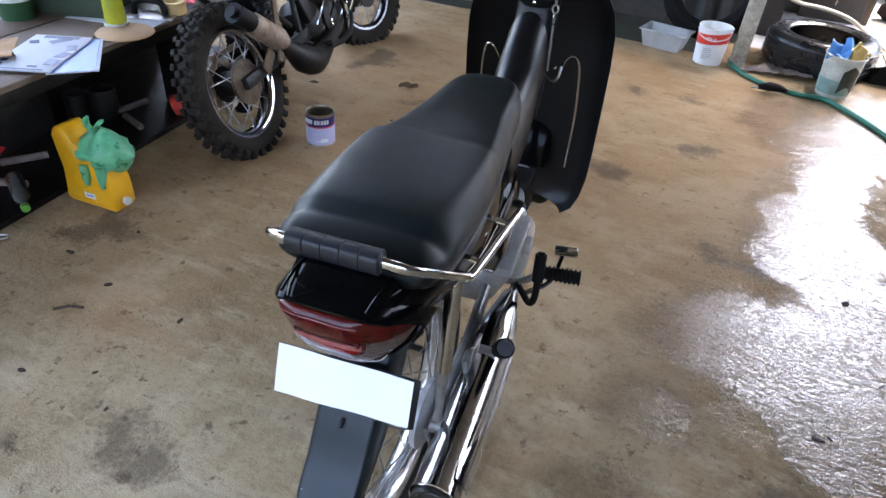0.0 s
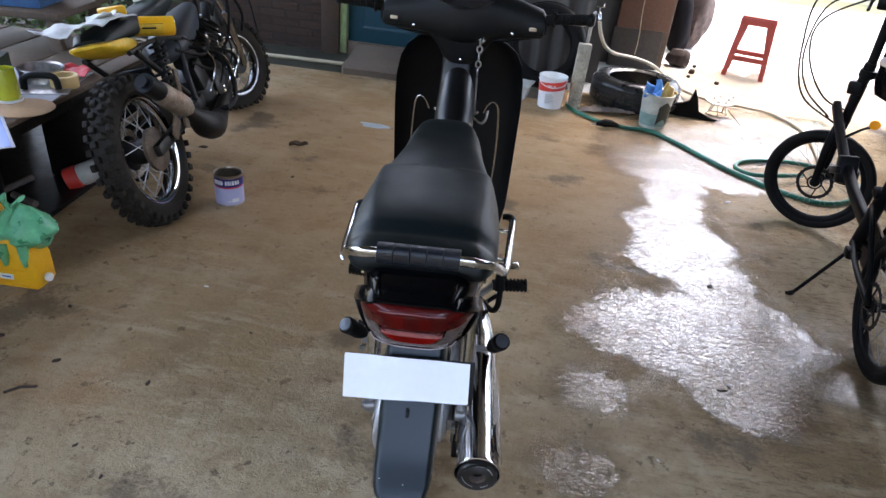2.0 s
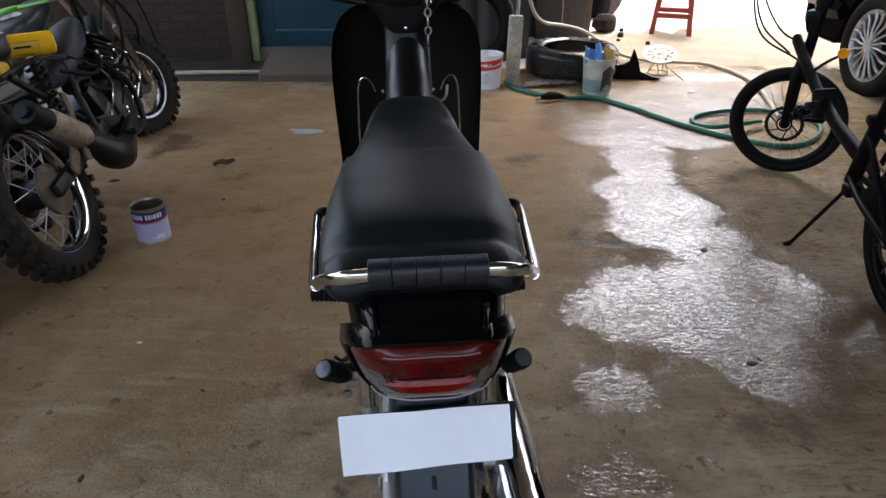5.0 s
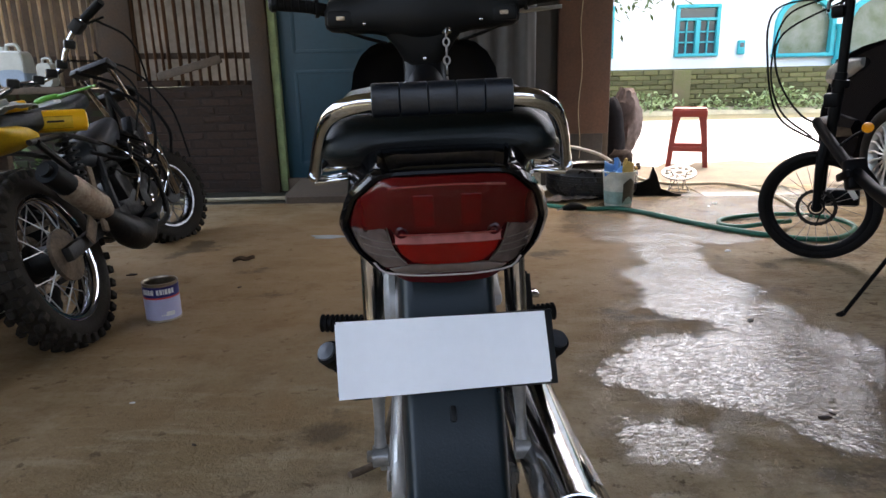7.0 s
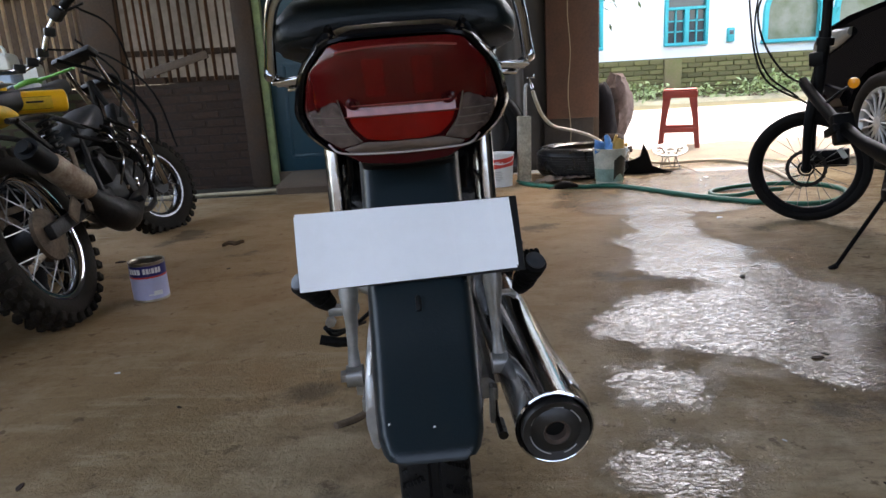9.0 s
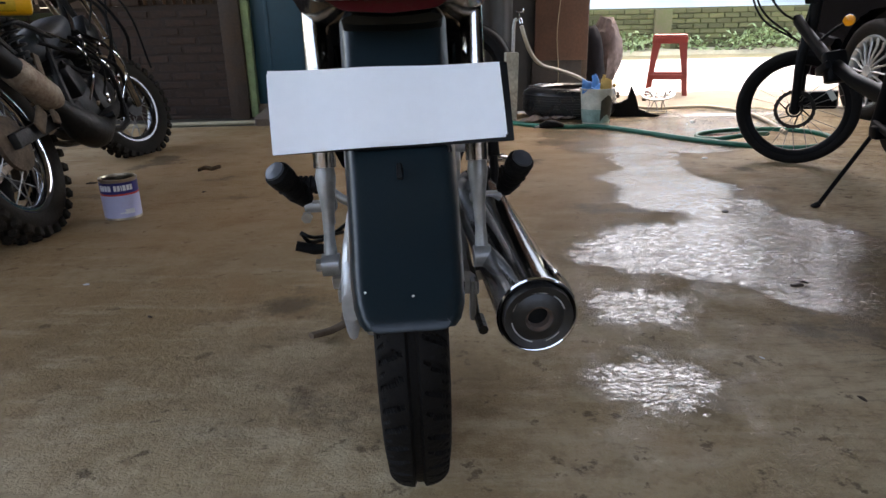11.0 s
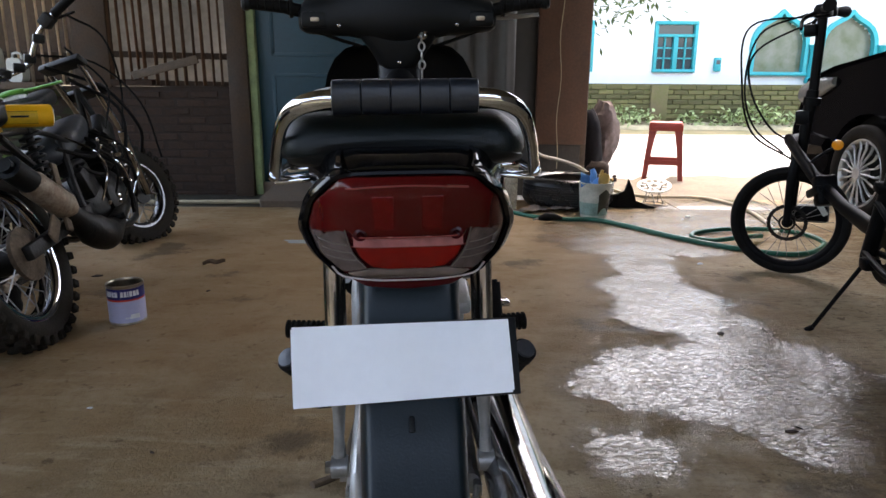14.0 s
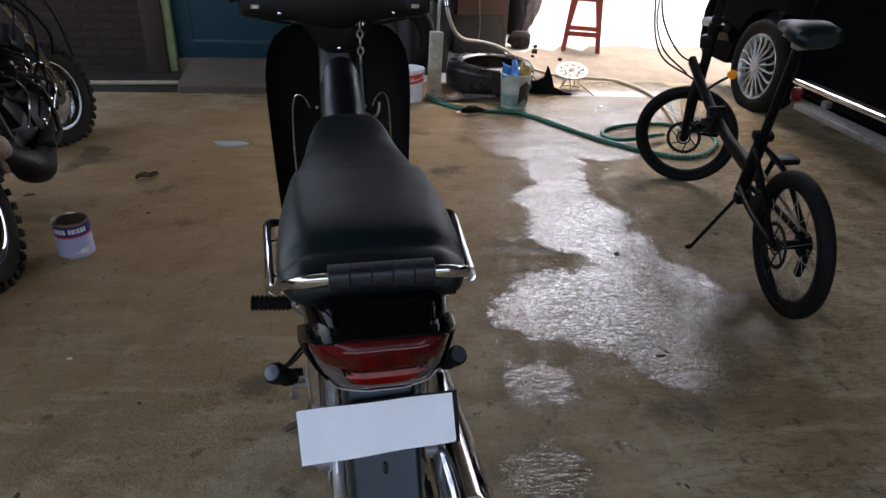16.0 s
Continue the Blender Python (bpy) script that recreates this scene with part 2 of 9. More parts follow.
ROCK = mat("dark_rock", (0.040, 0.030, 0.026), 0.95, var=0.5, scale=7, bump=0.8, fine=30, spec=0.08)
SACK = mat("dark_sack", (0.008, 0.007, 0.008), 0.8, var=0.35, scale=6, bump=0.5, fine=25, spec=0.05)
PEG_CAP = mat("dark_grey_cap", (0.045, 0.052, 0.062), 0.35, var=0.2, bump=0)
LENS_LINE = mat("dull_lens_line", (0.20, 0.17, 0.15), 0.2, var=0.1, bump=0, spec=0.2)
DULL_CLEAR = mat("dull_clear_plastic", (0.14, 0.14, 0.13), 0.2, var=0.3, bump=0.05, glass=0.3)
MUDDY = mat("muddy_metal", (0.13, 0.095, 0.065), 0.75, 0.1, var=0.6, scale=18, bump=0.5, spec=0.2)
LENS_GREY = mat("grey_reflector_lens", (0.20, 0.21, 0.23), 0.15, var=0.2, bump=0, coat=0.5)
CREAM = mat("cream_switch", (0.55, 0.45, 0.32), 0.5, var=0.1, bump=0)
GAUGE = mat("gauge_face", (0.012, 0.012, 0.014), 0.15, var=0.2, bump=0, coat=0.8)
GREEN_PLASTIC = mat("bright_green_plastic", (0.14, 0.42, 0.06), 0.4, var=0.15, bump=0.05)
POST_PAINT = mat("chipped_cream_paint", (0.42, 0.38, 0.29), 0.7, var=0.5, scale=22, bump=0.3)
GRIME = mat("wet_grime", (0.035, 0.034, 0.022), 0.6, var=0.5, scale=7, bump=0.7, fine=40)
STEP_STONE = mat("worn_step_cement", (0.125, 0.090, 0.062), 0.85, var=0.3, scale=6, bump=0.5, fine=60)
TAN_TAPE = mat("tan_tape", (0.55, 0.38, 0.16), 0.5, var=0.1, bump=0)
LIQUID = mat("yellow_green_oil", (0.38, 0.40, 0.03), 0.15, var=0.15, bump=0, coat=0.5)
LAMP_GREY = mat("clear_lamp_plastic", (0.20, 0.21, 0.21), 0.12, var=0.3, scale=14, bump=0, spec=0.4)
FROSTED = mat("milky_plastic", (0.52, 0.53, 0.48), 0.4, var=0.15, bump=0.05)
PALE_BLUE = mat("pale_blue_liquid", (0.28, 0.36, 0.46), 0.4, var=0.15, bump=0.05)
BROWN_LEAF = mat("curled_brown_leaf", (0.12, 0.075, 0.042), 0.9, var=0.4, bump=0.3)
DARK_LEAF = mat("dry_brown_leaf", (0.050, 0.032, 0.020), 0.9, var=0.4, bump=0.3)
SPILL = mat("pale_blue_grey_paint_spill", (0.40, 0.45, 0.47), 0.6, var=0.2, scale=30, bump=0.1)
WIRE = mat("pale_wire", (0.45, 0.38, 0.24), 0.6, var=0.2, bump=0)
RED_CLOTH = mat("red_plastic_scrap", (0.55, 0.03, 0.04), 0.45, var=0.25, bump=0.2)
ROOF_TIN = mat("corrugated_roof_tin", (0.13, 0.110, 0.088), 0.7, 0.1, var=0.4, scale=3, bump=0.2)


def concrete():
    """Garage concrete: brown stains, grit, trowel streaks, and a wet stretch made of overlapping puddles."""
    m = bpy.data.materials.new("stained_concrete")
    m.use_nodes = True
    nt = m.node_tree
    n, l = nt.nodes, nt.links
    b = n["Principled BSDF"]
    tc = n.new("ShaderNodeTexCoord")
    pos = tc.outputs["Object"]

    def tex(scale, detail=6, rough=0.55, vec=pos):
        k = n.new("ShaderNodeTexNoise")
        k.inputs["Scale"].default_value, k.inputs["Detail"].default_value, k.inputs["Roughness"].default_value = scale, detail, rough
        l.new(vec, k.inputs["Vector"])
        return k

    def calc(op, a, c=None, clamp=False):
        k = n.new("ShaderNodeMath")
        k.operation, k.use_clamp = op, clamp
        for i, v in enumerate((a, c)):
            if v is None:
                continue
            if isinstance(v, (int, float)):
                k.inputs[i].default_value = v
            else:
                l.new(v, k.inputs[i])
        return k.outputs[0]

    def mixc(fac, a, c, mode="MIX"):
        k = n.new("ShaderNodeMix")
        k.data_type, k.blend_type = "RGBA", mode
        if isinstance(fac, float):
            k.inputs["Factor"].default_value = fac
        else:
            l.new(fac, k.inputs["Factor"])
        for name, v in (("A", a), ("B", c)):
            s = next(i for i in k.inputs if i.name == name and i.type == "RGBA")
            if isinstance(v, tuple):
                s.default_value = (*v, 1)
            else:
                l.new(v, s)
        return next(o for o in k.outputs if o.type == "RGBA")

    def band(v, lo, hi):
        k = n.new("ShaderNodeMapRange")
        k.interpolation_type = "SMOOTHSTEP"
        k.inputs["From Min"].default_value, k.inputs["From Max"].default_value = lo, hi
        l.new(v, k.inputs["Value"])
        return k.outputs[0]

    stretch = n.new("ShaderNodeMapping")
    stretch.inputs["Scale"].default_value = (0.35, 1.6, 1)
    stretch.inputs["Rotation"].default_value = (0, 0, 0.5)
    l.new(pos, stretch.inputs["Vector"])
    broad, mid, grit, fine = tex(1.1, 6), tex(6.0, 8, 0.68), tex(55, 5, 0.7), tex(220, 3, 0.7)
    streak = tex(9, 6, 0.6, stretch.outputs[0])
    col = mixc(band(broad.outputs["Fac"], 0.35, 0.66), (0.250, 0.172, 0.083), (0.425, 0.330, 0.200))
    col = mixc(calc("MULTIPLY", band(mid.outputs["Fac"], 0.47, 0.66), 0.60), col, (0.168, 0.110, 0.053))
    col = mixc(calc("MULTIPLY", band(streak.outputs["Fac"], 0.49, 0.68), 0.52), col, (0.500, 0.415, 0.280))
    col = mixc(calc("MULTIPLY", band(grit.outputs["Fac"], 0.48, 0.66), 0.36), col, (0.145, 0.096, 0.050))
    col = mixc(calc("MULTIPLY", band(fine.outputs["Fac"], 0.46, 0.70), 0.22), col, (0.520, 0.430, 0.300))
    worn = tex(3.1, 8, 0.72)
    col = mixc(calc("MULTIPLY", band(worn.outputs["Fac"], 0.48, 0.64), 0.58), col, (0.490, 0.400, 0.260))
    rust = tex(1.7, 6, 0.65)
    col = mixc(calc("MULTIPLY", band(rust.outputs["Fac"], 0.52, 0.70), 0.42), col, (0.270, 0.145, 0.060))
    pits = tex(17, 5, 0.7)
    col = mixc(calc("MULTIPLY", band(pits.outputs["Fac"], 0.585, 0.66), 0.75), col, (0.080, 0.052, 0.028))
    axes = n.new("ShaderNodeSeparateXYZ")
    l.new(pos, axes.inputs[0])
    bare = calc("MULTIPLY", band(axes.outputs["X"], 0.1, 0.7), band(tex(46, 6, 0.75, stretch.outputs[0]).outputs["Fac"], 0.50, 0.60))
    col = mixc(calc("MULTIPLY", bare, 0.50), col, (0.105, 0.078, 0.050))
    soil = n.new("ShaderNodeVectorMath")
    soil.operation = "DISTANCE"
    soil.inputs[1].default_value = (-0.7, 3.1, 0)
    l.new(pos, soil.inputs[0])
    soiled = calc("SUBTRACT", soil.outputs["Value"], calc("MULTIPLY", rust.outputs["Fac"], 2.0))
    col = mixc(calc("MULTIPLY", calc("SUBTRACT", 1.0, band(soiled, -0.4, 1.6)), 0.58), col, (0.370, 0.215, 0.095))
    # Brown patch beside the rear tyre: dirt, plus the motorcycle's shade painted in.
    oil = n.new("ShaderNodeVectorMath")
    oil.operation = "DISTANCE"
    oil.inputs[1].default_value = (-0.44, 1.10, 0)
    l.new(pos, oil.inputs[0])
    dirt_shade = calc("ADD", oil.outputs["Value"], calc("MULTIPLY", calc("SUBTRACT", worn.outputs["Fac"], 0.5), 0.9))
    col = mixc(calc("MULTIPLY", calc("SUBTRACT", 1.0, band(dirt_shade, 0.02, 0.42)), 0.62), col, (0.110, 0.072, 0.038))
    spots = tex(2.6, 3, 0.5)
    col = mixc(calc("MULTIPLY", band(calc("ADD", spots.outputs["Fac"], calc("MULTIPLY", grit.outputs["Fac"], 0.16)), 0.675, 0.77), 0.7), col, (0.095, 0.068, 0.042))
    warp = n.new("ShaderNodeVectorMath")
    warp.operation = "MULTIPLY_ADD"
    warp.inputs[1].default_value, warp.inputs[2].default_value = (0.24, 0.24, 0), (-0.12, -0.12, 0)
    l.new(tex(4.6, 9, 0.74).outputs["Color"], warp.inputs[0])
    moved = n.new("ShaderNodeVectorMath")
    moved.operation = "ADD"
    l.new(pos, moved.inputs[0])
    l.new(warp.outputs[0], moved.inputs[1])
    flat = n.new("ShaderNodeVectorMath")
    flat.operation = "MULTIPLY"
    flat.inputs[1].default_value = (1, 1, 0)
    l.new(moved.outputs[0], flat.inputs[0])
    depth = None
    for x, y, r in PUDDLES:
        d = n.new("ShaderNodeVectorMath")
        d.operation = "DISTANCE"
        d.inputs[1].default_value = (x, y, 0)
        l.new(flat.outputs[0], d.inputs[0])
        e = calc("SUBTRACT", d.outputs["Value"], r)
        if depth is None:
            depth = e
        else:
            k = n.new("ShaderNodeMath")
            k.operation = "SMOOTH_MIN"
            k.inputs[2].default_value = 0.06
            l.new(depth, k.inputs[0])
            l.new(e, k.inputs[1])
            depth = k.outputs[0]
    ragged = calc("MULTIPLY", calc("SUBTRACT", tex(24, 8, 0.78).outputs["Fac"], 0.5), 0.20)
    ragged = calc("ADD", ragged, calc("MULTIPLY", calc("SUBTRACT", tex(75, 4, 0.7).outputs["Fac"], 0.5), 0.06))
    depth = calc("ADD", depth, ragged)
    wet = calc("SUBTRACT", 1.0, band(depth, -0.016, 0.008))
    trowel = n.new("ShaderNodeMapping")
    trowel.inputs["Scale"].default_value = (0.60, 1.30, 1)
    trowel.inputs["Rotation"].default_value = (0, 0, radians(14))
    nudge = n.new("ShaderNodeVectorMath")
    nudge.operation = "MULTIPLY_ADD"
    nudge.inputs[1].default_value = (0.03, 0.03, 0)
    l.new(tex(11, 3, 0.6).outputs["Color"], nudge.inputs[0])
    l.new(pos, nudge.inputs[2])
    l.new(nudge.outputs[0], trowel.inputs["Vector"])
    # Film weakened towards the near right: the dimmer near reflection is painted in.
    near_fade = n.new("ShaderNodeVectorMath")
    near_fade.operation = "DISTANCE"
    near_fade.inputs[1].default_value = (0.72, 1.32, 0)
    l.new(moved.outputs[0], near_fade.inputs[0])
    thin = calc("MULTIPLY_ADD", calc("SUBTRACT", 1.0, band(near_fade.outputs["Value"], 0.25, 1.1)), 0.40)
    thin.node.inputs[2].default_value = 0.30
    # Near puddles mirror less from a steep view; put into the film here.
    steep_fade = calc("SUBTRACT", 1.0, band(axes.outputs["Y"], 1.28, 1.52))
    thin = calc("MINIMUM", calc("ADD", thin, calc("MULTIPLY", steep_fade, 0.45)), 0.92)
    ripple = tex(66, 3, 0.6, trowel.outputs[0])
    ridge = tex(46, 4, 0.6, trowel.outputs[0])
    crack = calc("SUBTRACT", 1.0, band(calc("ABSOLUTE", calc("SUBTRACT", ridge.outputs["Fac"], 0.5), 0.0), 0.016, 0.050))
    dry_grain = band(calc("ADD", calc("MULTIPLY", ripple.outputs["Fac"], 0.7), calc("MULTIPLY", tex(170, 3, 0.7).outputs["Fac"], 0.3)), 0.50, 0.60)
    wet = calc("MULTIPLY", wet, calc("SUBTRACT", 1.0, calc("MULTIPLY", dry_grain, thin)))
    wet = calc("MULTIPLY", wet, calc("SUBTRACT", 1.0, calc("MULTIPLY", crack, 0.80)))
    pool = calc("MULTIPLY_ADD", band(tex(4.2, 5, 0.6, trowel.outputs[0]).outputs["Fac"], 0.40, 0.58), 0.25)
    pool.node.inputs[2].default_value = 0.75
    wet = calc("MULTIPLY", wet, pool)
    damp = calc("SUBTRACT", 1.0, band(depth, -0.02, 0.08))
    col = mixc(calc("MULTIPLY", damp, 0.60), col, mixc(1.0, col, (0.42, 0.39, 0.36), "MULTIPLY"))
    l.new(col, b.inputs["Base Color"])
    sheen = calc("MULTIPLY", calc("SUBTRACT", 1.0, band(depth, 0.0, 0.30)), band(tex(9, 6, 0.7).outputs["Fac"], 0.44, 0.60))
    l.new(calc("MAXIMUM", wet, calc("MULTIPLY", sheen, 0.12)), b.inputs["Coat Weight"])
    b.inputs["Coat Roughness"].default_value = 0.03
    b.inputs["Coat IOR"].default_value = 2.15
    gloss = calc("MULTIPLY_ADD", wet, -0.1)
    gloss.node.inputs[2].default_value = 0.16
    l.new(gloss, b.inputs["Specular IOR Level"])
    dry = calc("MULTIPLY_ADD", mid.outputs["Fac"], 0.3)
    dry.node.inputs[2].default_value = 0.55
    l.new(dry, b.inputs["Roughness"])
    relief = calc("ADD", calc("MULTIPLY", grit.outputs["Fac"], 0.6), calc("MULTIPLY", mid.outputs["Fac"], 0.8))
    relief = calc("ADD", relief, calc("MULTIPLY", fine.outputs["Fac"], 0.15))
    bp = n.new("ShaderNodeBump")
    bp.inputs["Strength"].default_value, bp.inputs["Distance"].default_value = 0.9, 0.013
    l.new(relief, bp.inputs["Height"])
    l.new(bp.outputs[0], b.inputs["Normal"])
    bq = n.new("ShaderNodeBump")
    bq.inputs["Strength"].default_value, bq.inputs["Distance"].default_value = 1.0, 0.0027
    l.new(ripple.outputs["Fac"], bq.inputs["Height"])
    l.new(bq.outputs[0], b.inputs["Coat Normal"])
    return m


PUDDLES = [(0.98, 3.80, 0.28), (0.58, 3.38, 0.22), (1.06, 3.34, 0.21), (0.80, 3.50, 0.28), (0.69, 2.95, 0.16), (0.60, 2.62, 0.20), (0.66, 2.42, 0.22), (0.72, 2.17, 0.18), (0.55, 2.28, 0.17),
           (0.25, 1.70, 0.14), (0.38, 1.83, 0.15), (0.46, 1.66, 0.18), (0.65, 1.82, 0.21), (0.80, 1.86, 0.20), (0.84, 1.70, 0.21), (0.66, 1.59, 0.21), (0.70, 1.43, 0.17), (0.97, 1.62, 0.17),
           (1.20, 3.98, 0.38), (1.50, 4.20, 0.42), (1.75, 4.60, 0.38), (0.18, 1.34, 0.10), (0.12, 1.02, 0.10), (0.68, 2.80, 0.14), (0.74, 3.14, 0.15), (0.38, 3.52, 0.11), (0.48, 3.76, 0.15), (0.80, 4.12, 0.22)]
CONCRETE = concrete()
DIRT_APRON = mat("dirty_apron_cement", (0.20, 0.165, 0.125), 0.85, var=0.4, scale=3, bump=0.5, fine=40, spec=0.2)
DRIVE = mat("pale_driveway_cement", (0.44, 0.43, 0.405), 0.75, var=0.2, scale=0.8, bump=0.3, fine=30)
EARTH = mat("grassy_earth", (0.16, 0.17, 0.08), 0.95, var=0.5, scale=1.2, bump=0.5, fine=20)


# ---- mesh helpers ----
def put(bm, verts, faces):
    vs = [bm.verts.new(v) for v in verts]
    for f in faces:
        try:
            bm.faces.new([vs[i] for i in f])
        except ValueError:
            pass


def box(bm, c, s, rot=(0, 0, 0), bevel=0.0, seg=2):
    """A box round c with sides s, turned by degrees, with rounded edges."""
    t = bmesh.new()
    bmesh.ops.create_cube(t, size=1.0)
    bmesh.ops.scale(t, vec=s, verts=t.verts)
    if bevel:
        bmesh.ops.bevel(t, geom=list(t.edges), offset=bevel, segments=seg, affect="EDGES", profile=0.5)
    bmesh.ops.transform(t, matrix=pose(*c, *rot), verts=t.verts)
    t.verts.index_update()
    put(bm, [v.co.copy() for v in t.verts], [[v.index for v in f.verts] for f in t.faces])
    t.free()


def loft(bm, rings, cap=True, closed=False):
    """Skins a row of rings with equal counts of points."""
    k = len(rings[0])
    verts = [p for r in rings for p in r]
    faces = []
    rows = len(rings)
    for i in range(rows if closed else rows - 1):
        j = (i + 1) % rows
        for a in range(k):
            c = (a + 1) % k
            faces.append((i * k + a, i * k + c, j * k + c, j * k + a))
    if cap and not closed:
        faces += [tuple(range(k - 1, -1, -1)), tuple(range((rows - 1) * k, rows * k))]
    put(bm, verts, faces)


def smooth_path(pts, steps=6):
    """Catmull-Rom through the points."""
    p = [Vector(q) for q in pts]
    if len(p) < 3:
        return p
    p = [2 * p[0] - p[1]] + p + [2 * p[-1] - p[-2]]
    out = []
    for i in range(1, len(p) - 2):
        for s in range(steps):
            t = s / steps
            out.append(0.5 * (2 * p[i] + (p[i + 1] - p[i - 1]) * t + (2 * p[i - 1] - 5 * p[i] + 4 * p[i + 1] - p[i + 2]) * t * t
                              + (3 * p[i] - p[i - 1] - 3 * p[i + 1] + p[i + 2]) * t ** 3))
    return out + [p[-2]]


def tube(bm, pts, r, seg=8, smooth=0, flat=1.0, closed=False):
    """A round or flattened bar along points; r may be a list, one radius a point."""
    rad = r if isinstance(r, (list, tuple)) else [r] * len(pts)
    if smooth:
        n0 = len(pts)
        pts = smooth_path(pts, smooth)
        rad = [rad[min(n0 - 1, i // smooth)] + (rad[min(n0 - 1, i // smooth + 1)] - rad[min(n0 - 1, i // smooth)]) * (i % smooth) / smooth for i in range(len(pts))]
    pts = [Vector(p) for p in pts]
    side = None
    rings = []
    for i, p in enumerate(pts):
        if closed:
            d = pts[(i + 1) % len(pts)] - pts[i - 1]
        else:
            d = pts[min(i + 1, len(pts) - 1)] - pts[max(i - 1, 0)]
        d.normalize()
        if side is None:
            ref = Vector((0, 0, 1)) if abs(d.z) < 0.9 else Vector((1, 0, 0))
            side = d.cross(ref).normalized()
        else:
            side = (side - d * side.dot(d)).normalized()
        up = side.cross(d)
        rings.append([p + rad[i] * (math.cos(2 * math.pi * k / seg) * side + flat * math.sin(2 * math.pi * k / seg) * up) for k in range(seg)])
    loft(bm, rings, cap=not closed, closed=closed)


def lathe(bm, profile, seg=32, m=None, axis="z"):
    """Turns a profile of (radius, height) round an axis; a profile that ends at radius 0 is closed there."""
    m = m or Matrix()
    rings = []
    for r, h in profile:
        ring = []
        for k in range(seg):
            a = 2 * math.pi * k / seg
            c, s = r * math.cos(a), r * math.sin(a)
            ring.append(m @ Vector((c, s, h) if axis == "z" else (h, c, s) if axis == "x" else (s, h, c)))
        rings.append(ring)
    loft(bm, rings, cap=False)
    for end, order in ((0, 1), (-1, -1)):
        if profile[end][0] < 0.003:
            bm.faces.new([bm.verts.new(v) for v in rings[end][::order]])


def ring(y, cz, hw, hh, n=24, p=2.6, cx=0.0, dz=0.0):
    """A rounded-box ring across y."""
    out = []
    for k in range(n):
        a = 2 * math.pi * k / n
        c, s = math.cos(a), math.sin(a)
        out.append(Vector((cx + hw * math.copysign(abs(c) ** (2 / p), c), y + dz * s, cz + hh * math.copysign(abs(s) ** (2 / p), s))))
    return out


def part(name, bm, material, parent=None, label="", m=None, smooth=40, kind="", category=""):
    """Links a bmesh as one mesh object under a thing or a part."""
    bmesh.ops.recalc_face_normals(bm, faces=list(bm.faces))
    me = bpy.data.meshes.new(name)
    bm.to_mesh(me)
    bm.free()
    me.materials.append(material)
    if smooth:
        me.shade_smooth()
        me.set_sharp_from_angle(angle=radians(smooth))
    ob = new(name, me)
    if parent is not None:
        ob.parent = parent
    if m is not None:
        ob.matrix_basis = m
    return tagged(ob, label, category, "", kind)


def solid(name, build, material, parent=None, label="", **kw):
    """part() from a function that fills a fresh bmesh."""
    bm = bmesh.new()
    build(bm)
    return part(name, bm, material, parent, label, **kw)


def thing(name, m, label, category, group=""):
    ob = new(name)
    ob.matrix_basis = m
    ob.empty_display_size = 0.1
    return tagged(ob, label, category, group)


def one(name, build, material, m, label, category, group="", smooth=40, kind=""):
    """A thing of a single mesh."""
    bm = bmesh.new()
    build(bm)
    ob = part(name, bm, material, None, label, m, smooth, kind, category)
    return tagged(ob, "", "", group)


def bars(bm, rows, x0, z, width, height, gap, seed, y=0.0, depth=0.001):
    """Plain bars in place of small print."""
    rnd = random.Random(seed)
    for i in range(rows):
        w = width * rnd.uniform(0.55, 1.0)
        box(bm, (x0 + w / 2, y, z - i * gap), (w, depth, height))


# ---- the setting ----
WALL_Y = 5.15


def slab():
    """The floor as a fine grid with slight waves."""
    bm = bmesh.new()
    xs = [-5.0 + 0.2 * i for i in range(49)]
    ys = [-4.0 + 0.2 * i for i in range(43)] + [4.42]
    verts = [(x, y, 0.0) for y in ys for x in xs]
    w = len(xs)
    faces = [(j * w + i, j * w + i + 1, (j + 1) * w + i + 1, (j + 1) * w + i) for j in range(len(ys) - 1) for i in range(w - 1)]
    put(bm, verts, faces)
    edge = [e for e in bm.edges if e.is_boundary]
    out = bmesh.ops.extrude_edge_only(bm, edges=edge)
    for v in out["geom"]:
        if isinstance(v, bmesh.types.BMVert):
            v.co.z = -0.14
    return bm


tagged(part("floor", slab(), CONCRETE, kind="structure", smooth=20), "stained brown concrete garage floor, partly wet")


def apron(bm):
    for x0, x1, y1 in ((0.1, 1.4, 4.78), (1.4, 2.6, 4.84), (2.6, 4.6, 4.80)):
        box(bm, ((x0 + x1) / 2, (4.42 + y1) / 2, -0.069), (x1 - x0 - 0.004, y1 - 4.42, 0.134), bevel=0.012)


one("pavement", apron, CONCRETE, Matrix(), "broken concrete edge strip beside the drive", "pavement", kind="structure")


def outside(bm):
    n = 40
    def h(x, y):
        return -0.055 if y > 3 else -0.10
    xs = [-60, -20, -8, -4, 0, 2, 4, 6, 9, 14, 30, 120, 400]
    ys = [-400, -60, -20, -8, -4, 4.3, 5, 6, 8, 10, 12, 14, 20, 60, 400]
    verts = [(x, y, h(x, y)) for y in ys for x in xs]
    w = len(xs)
    put(bm, verts, [(j * w + i, j * w + i + 1, (j + 1) * w + i + 1, (j + 1) * w + i) for j in range(len(ys) - 1) for i in range(w - 1)])


one("ground", outside, EARTH, pose(0, 0, -0.012), "grassy earth round the garage", "ground", kind="structure", smooth=0)
one("road", lambda bm: box(bm, (6.0, 9.2, -0.10), (24, 8.9, 0.11), bevel=0.01), DRIVE, Matrix(), "pale cement driveway between garage and house", "driveway", kind="structure")
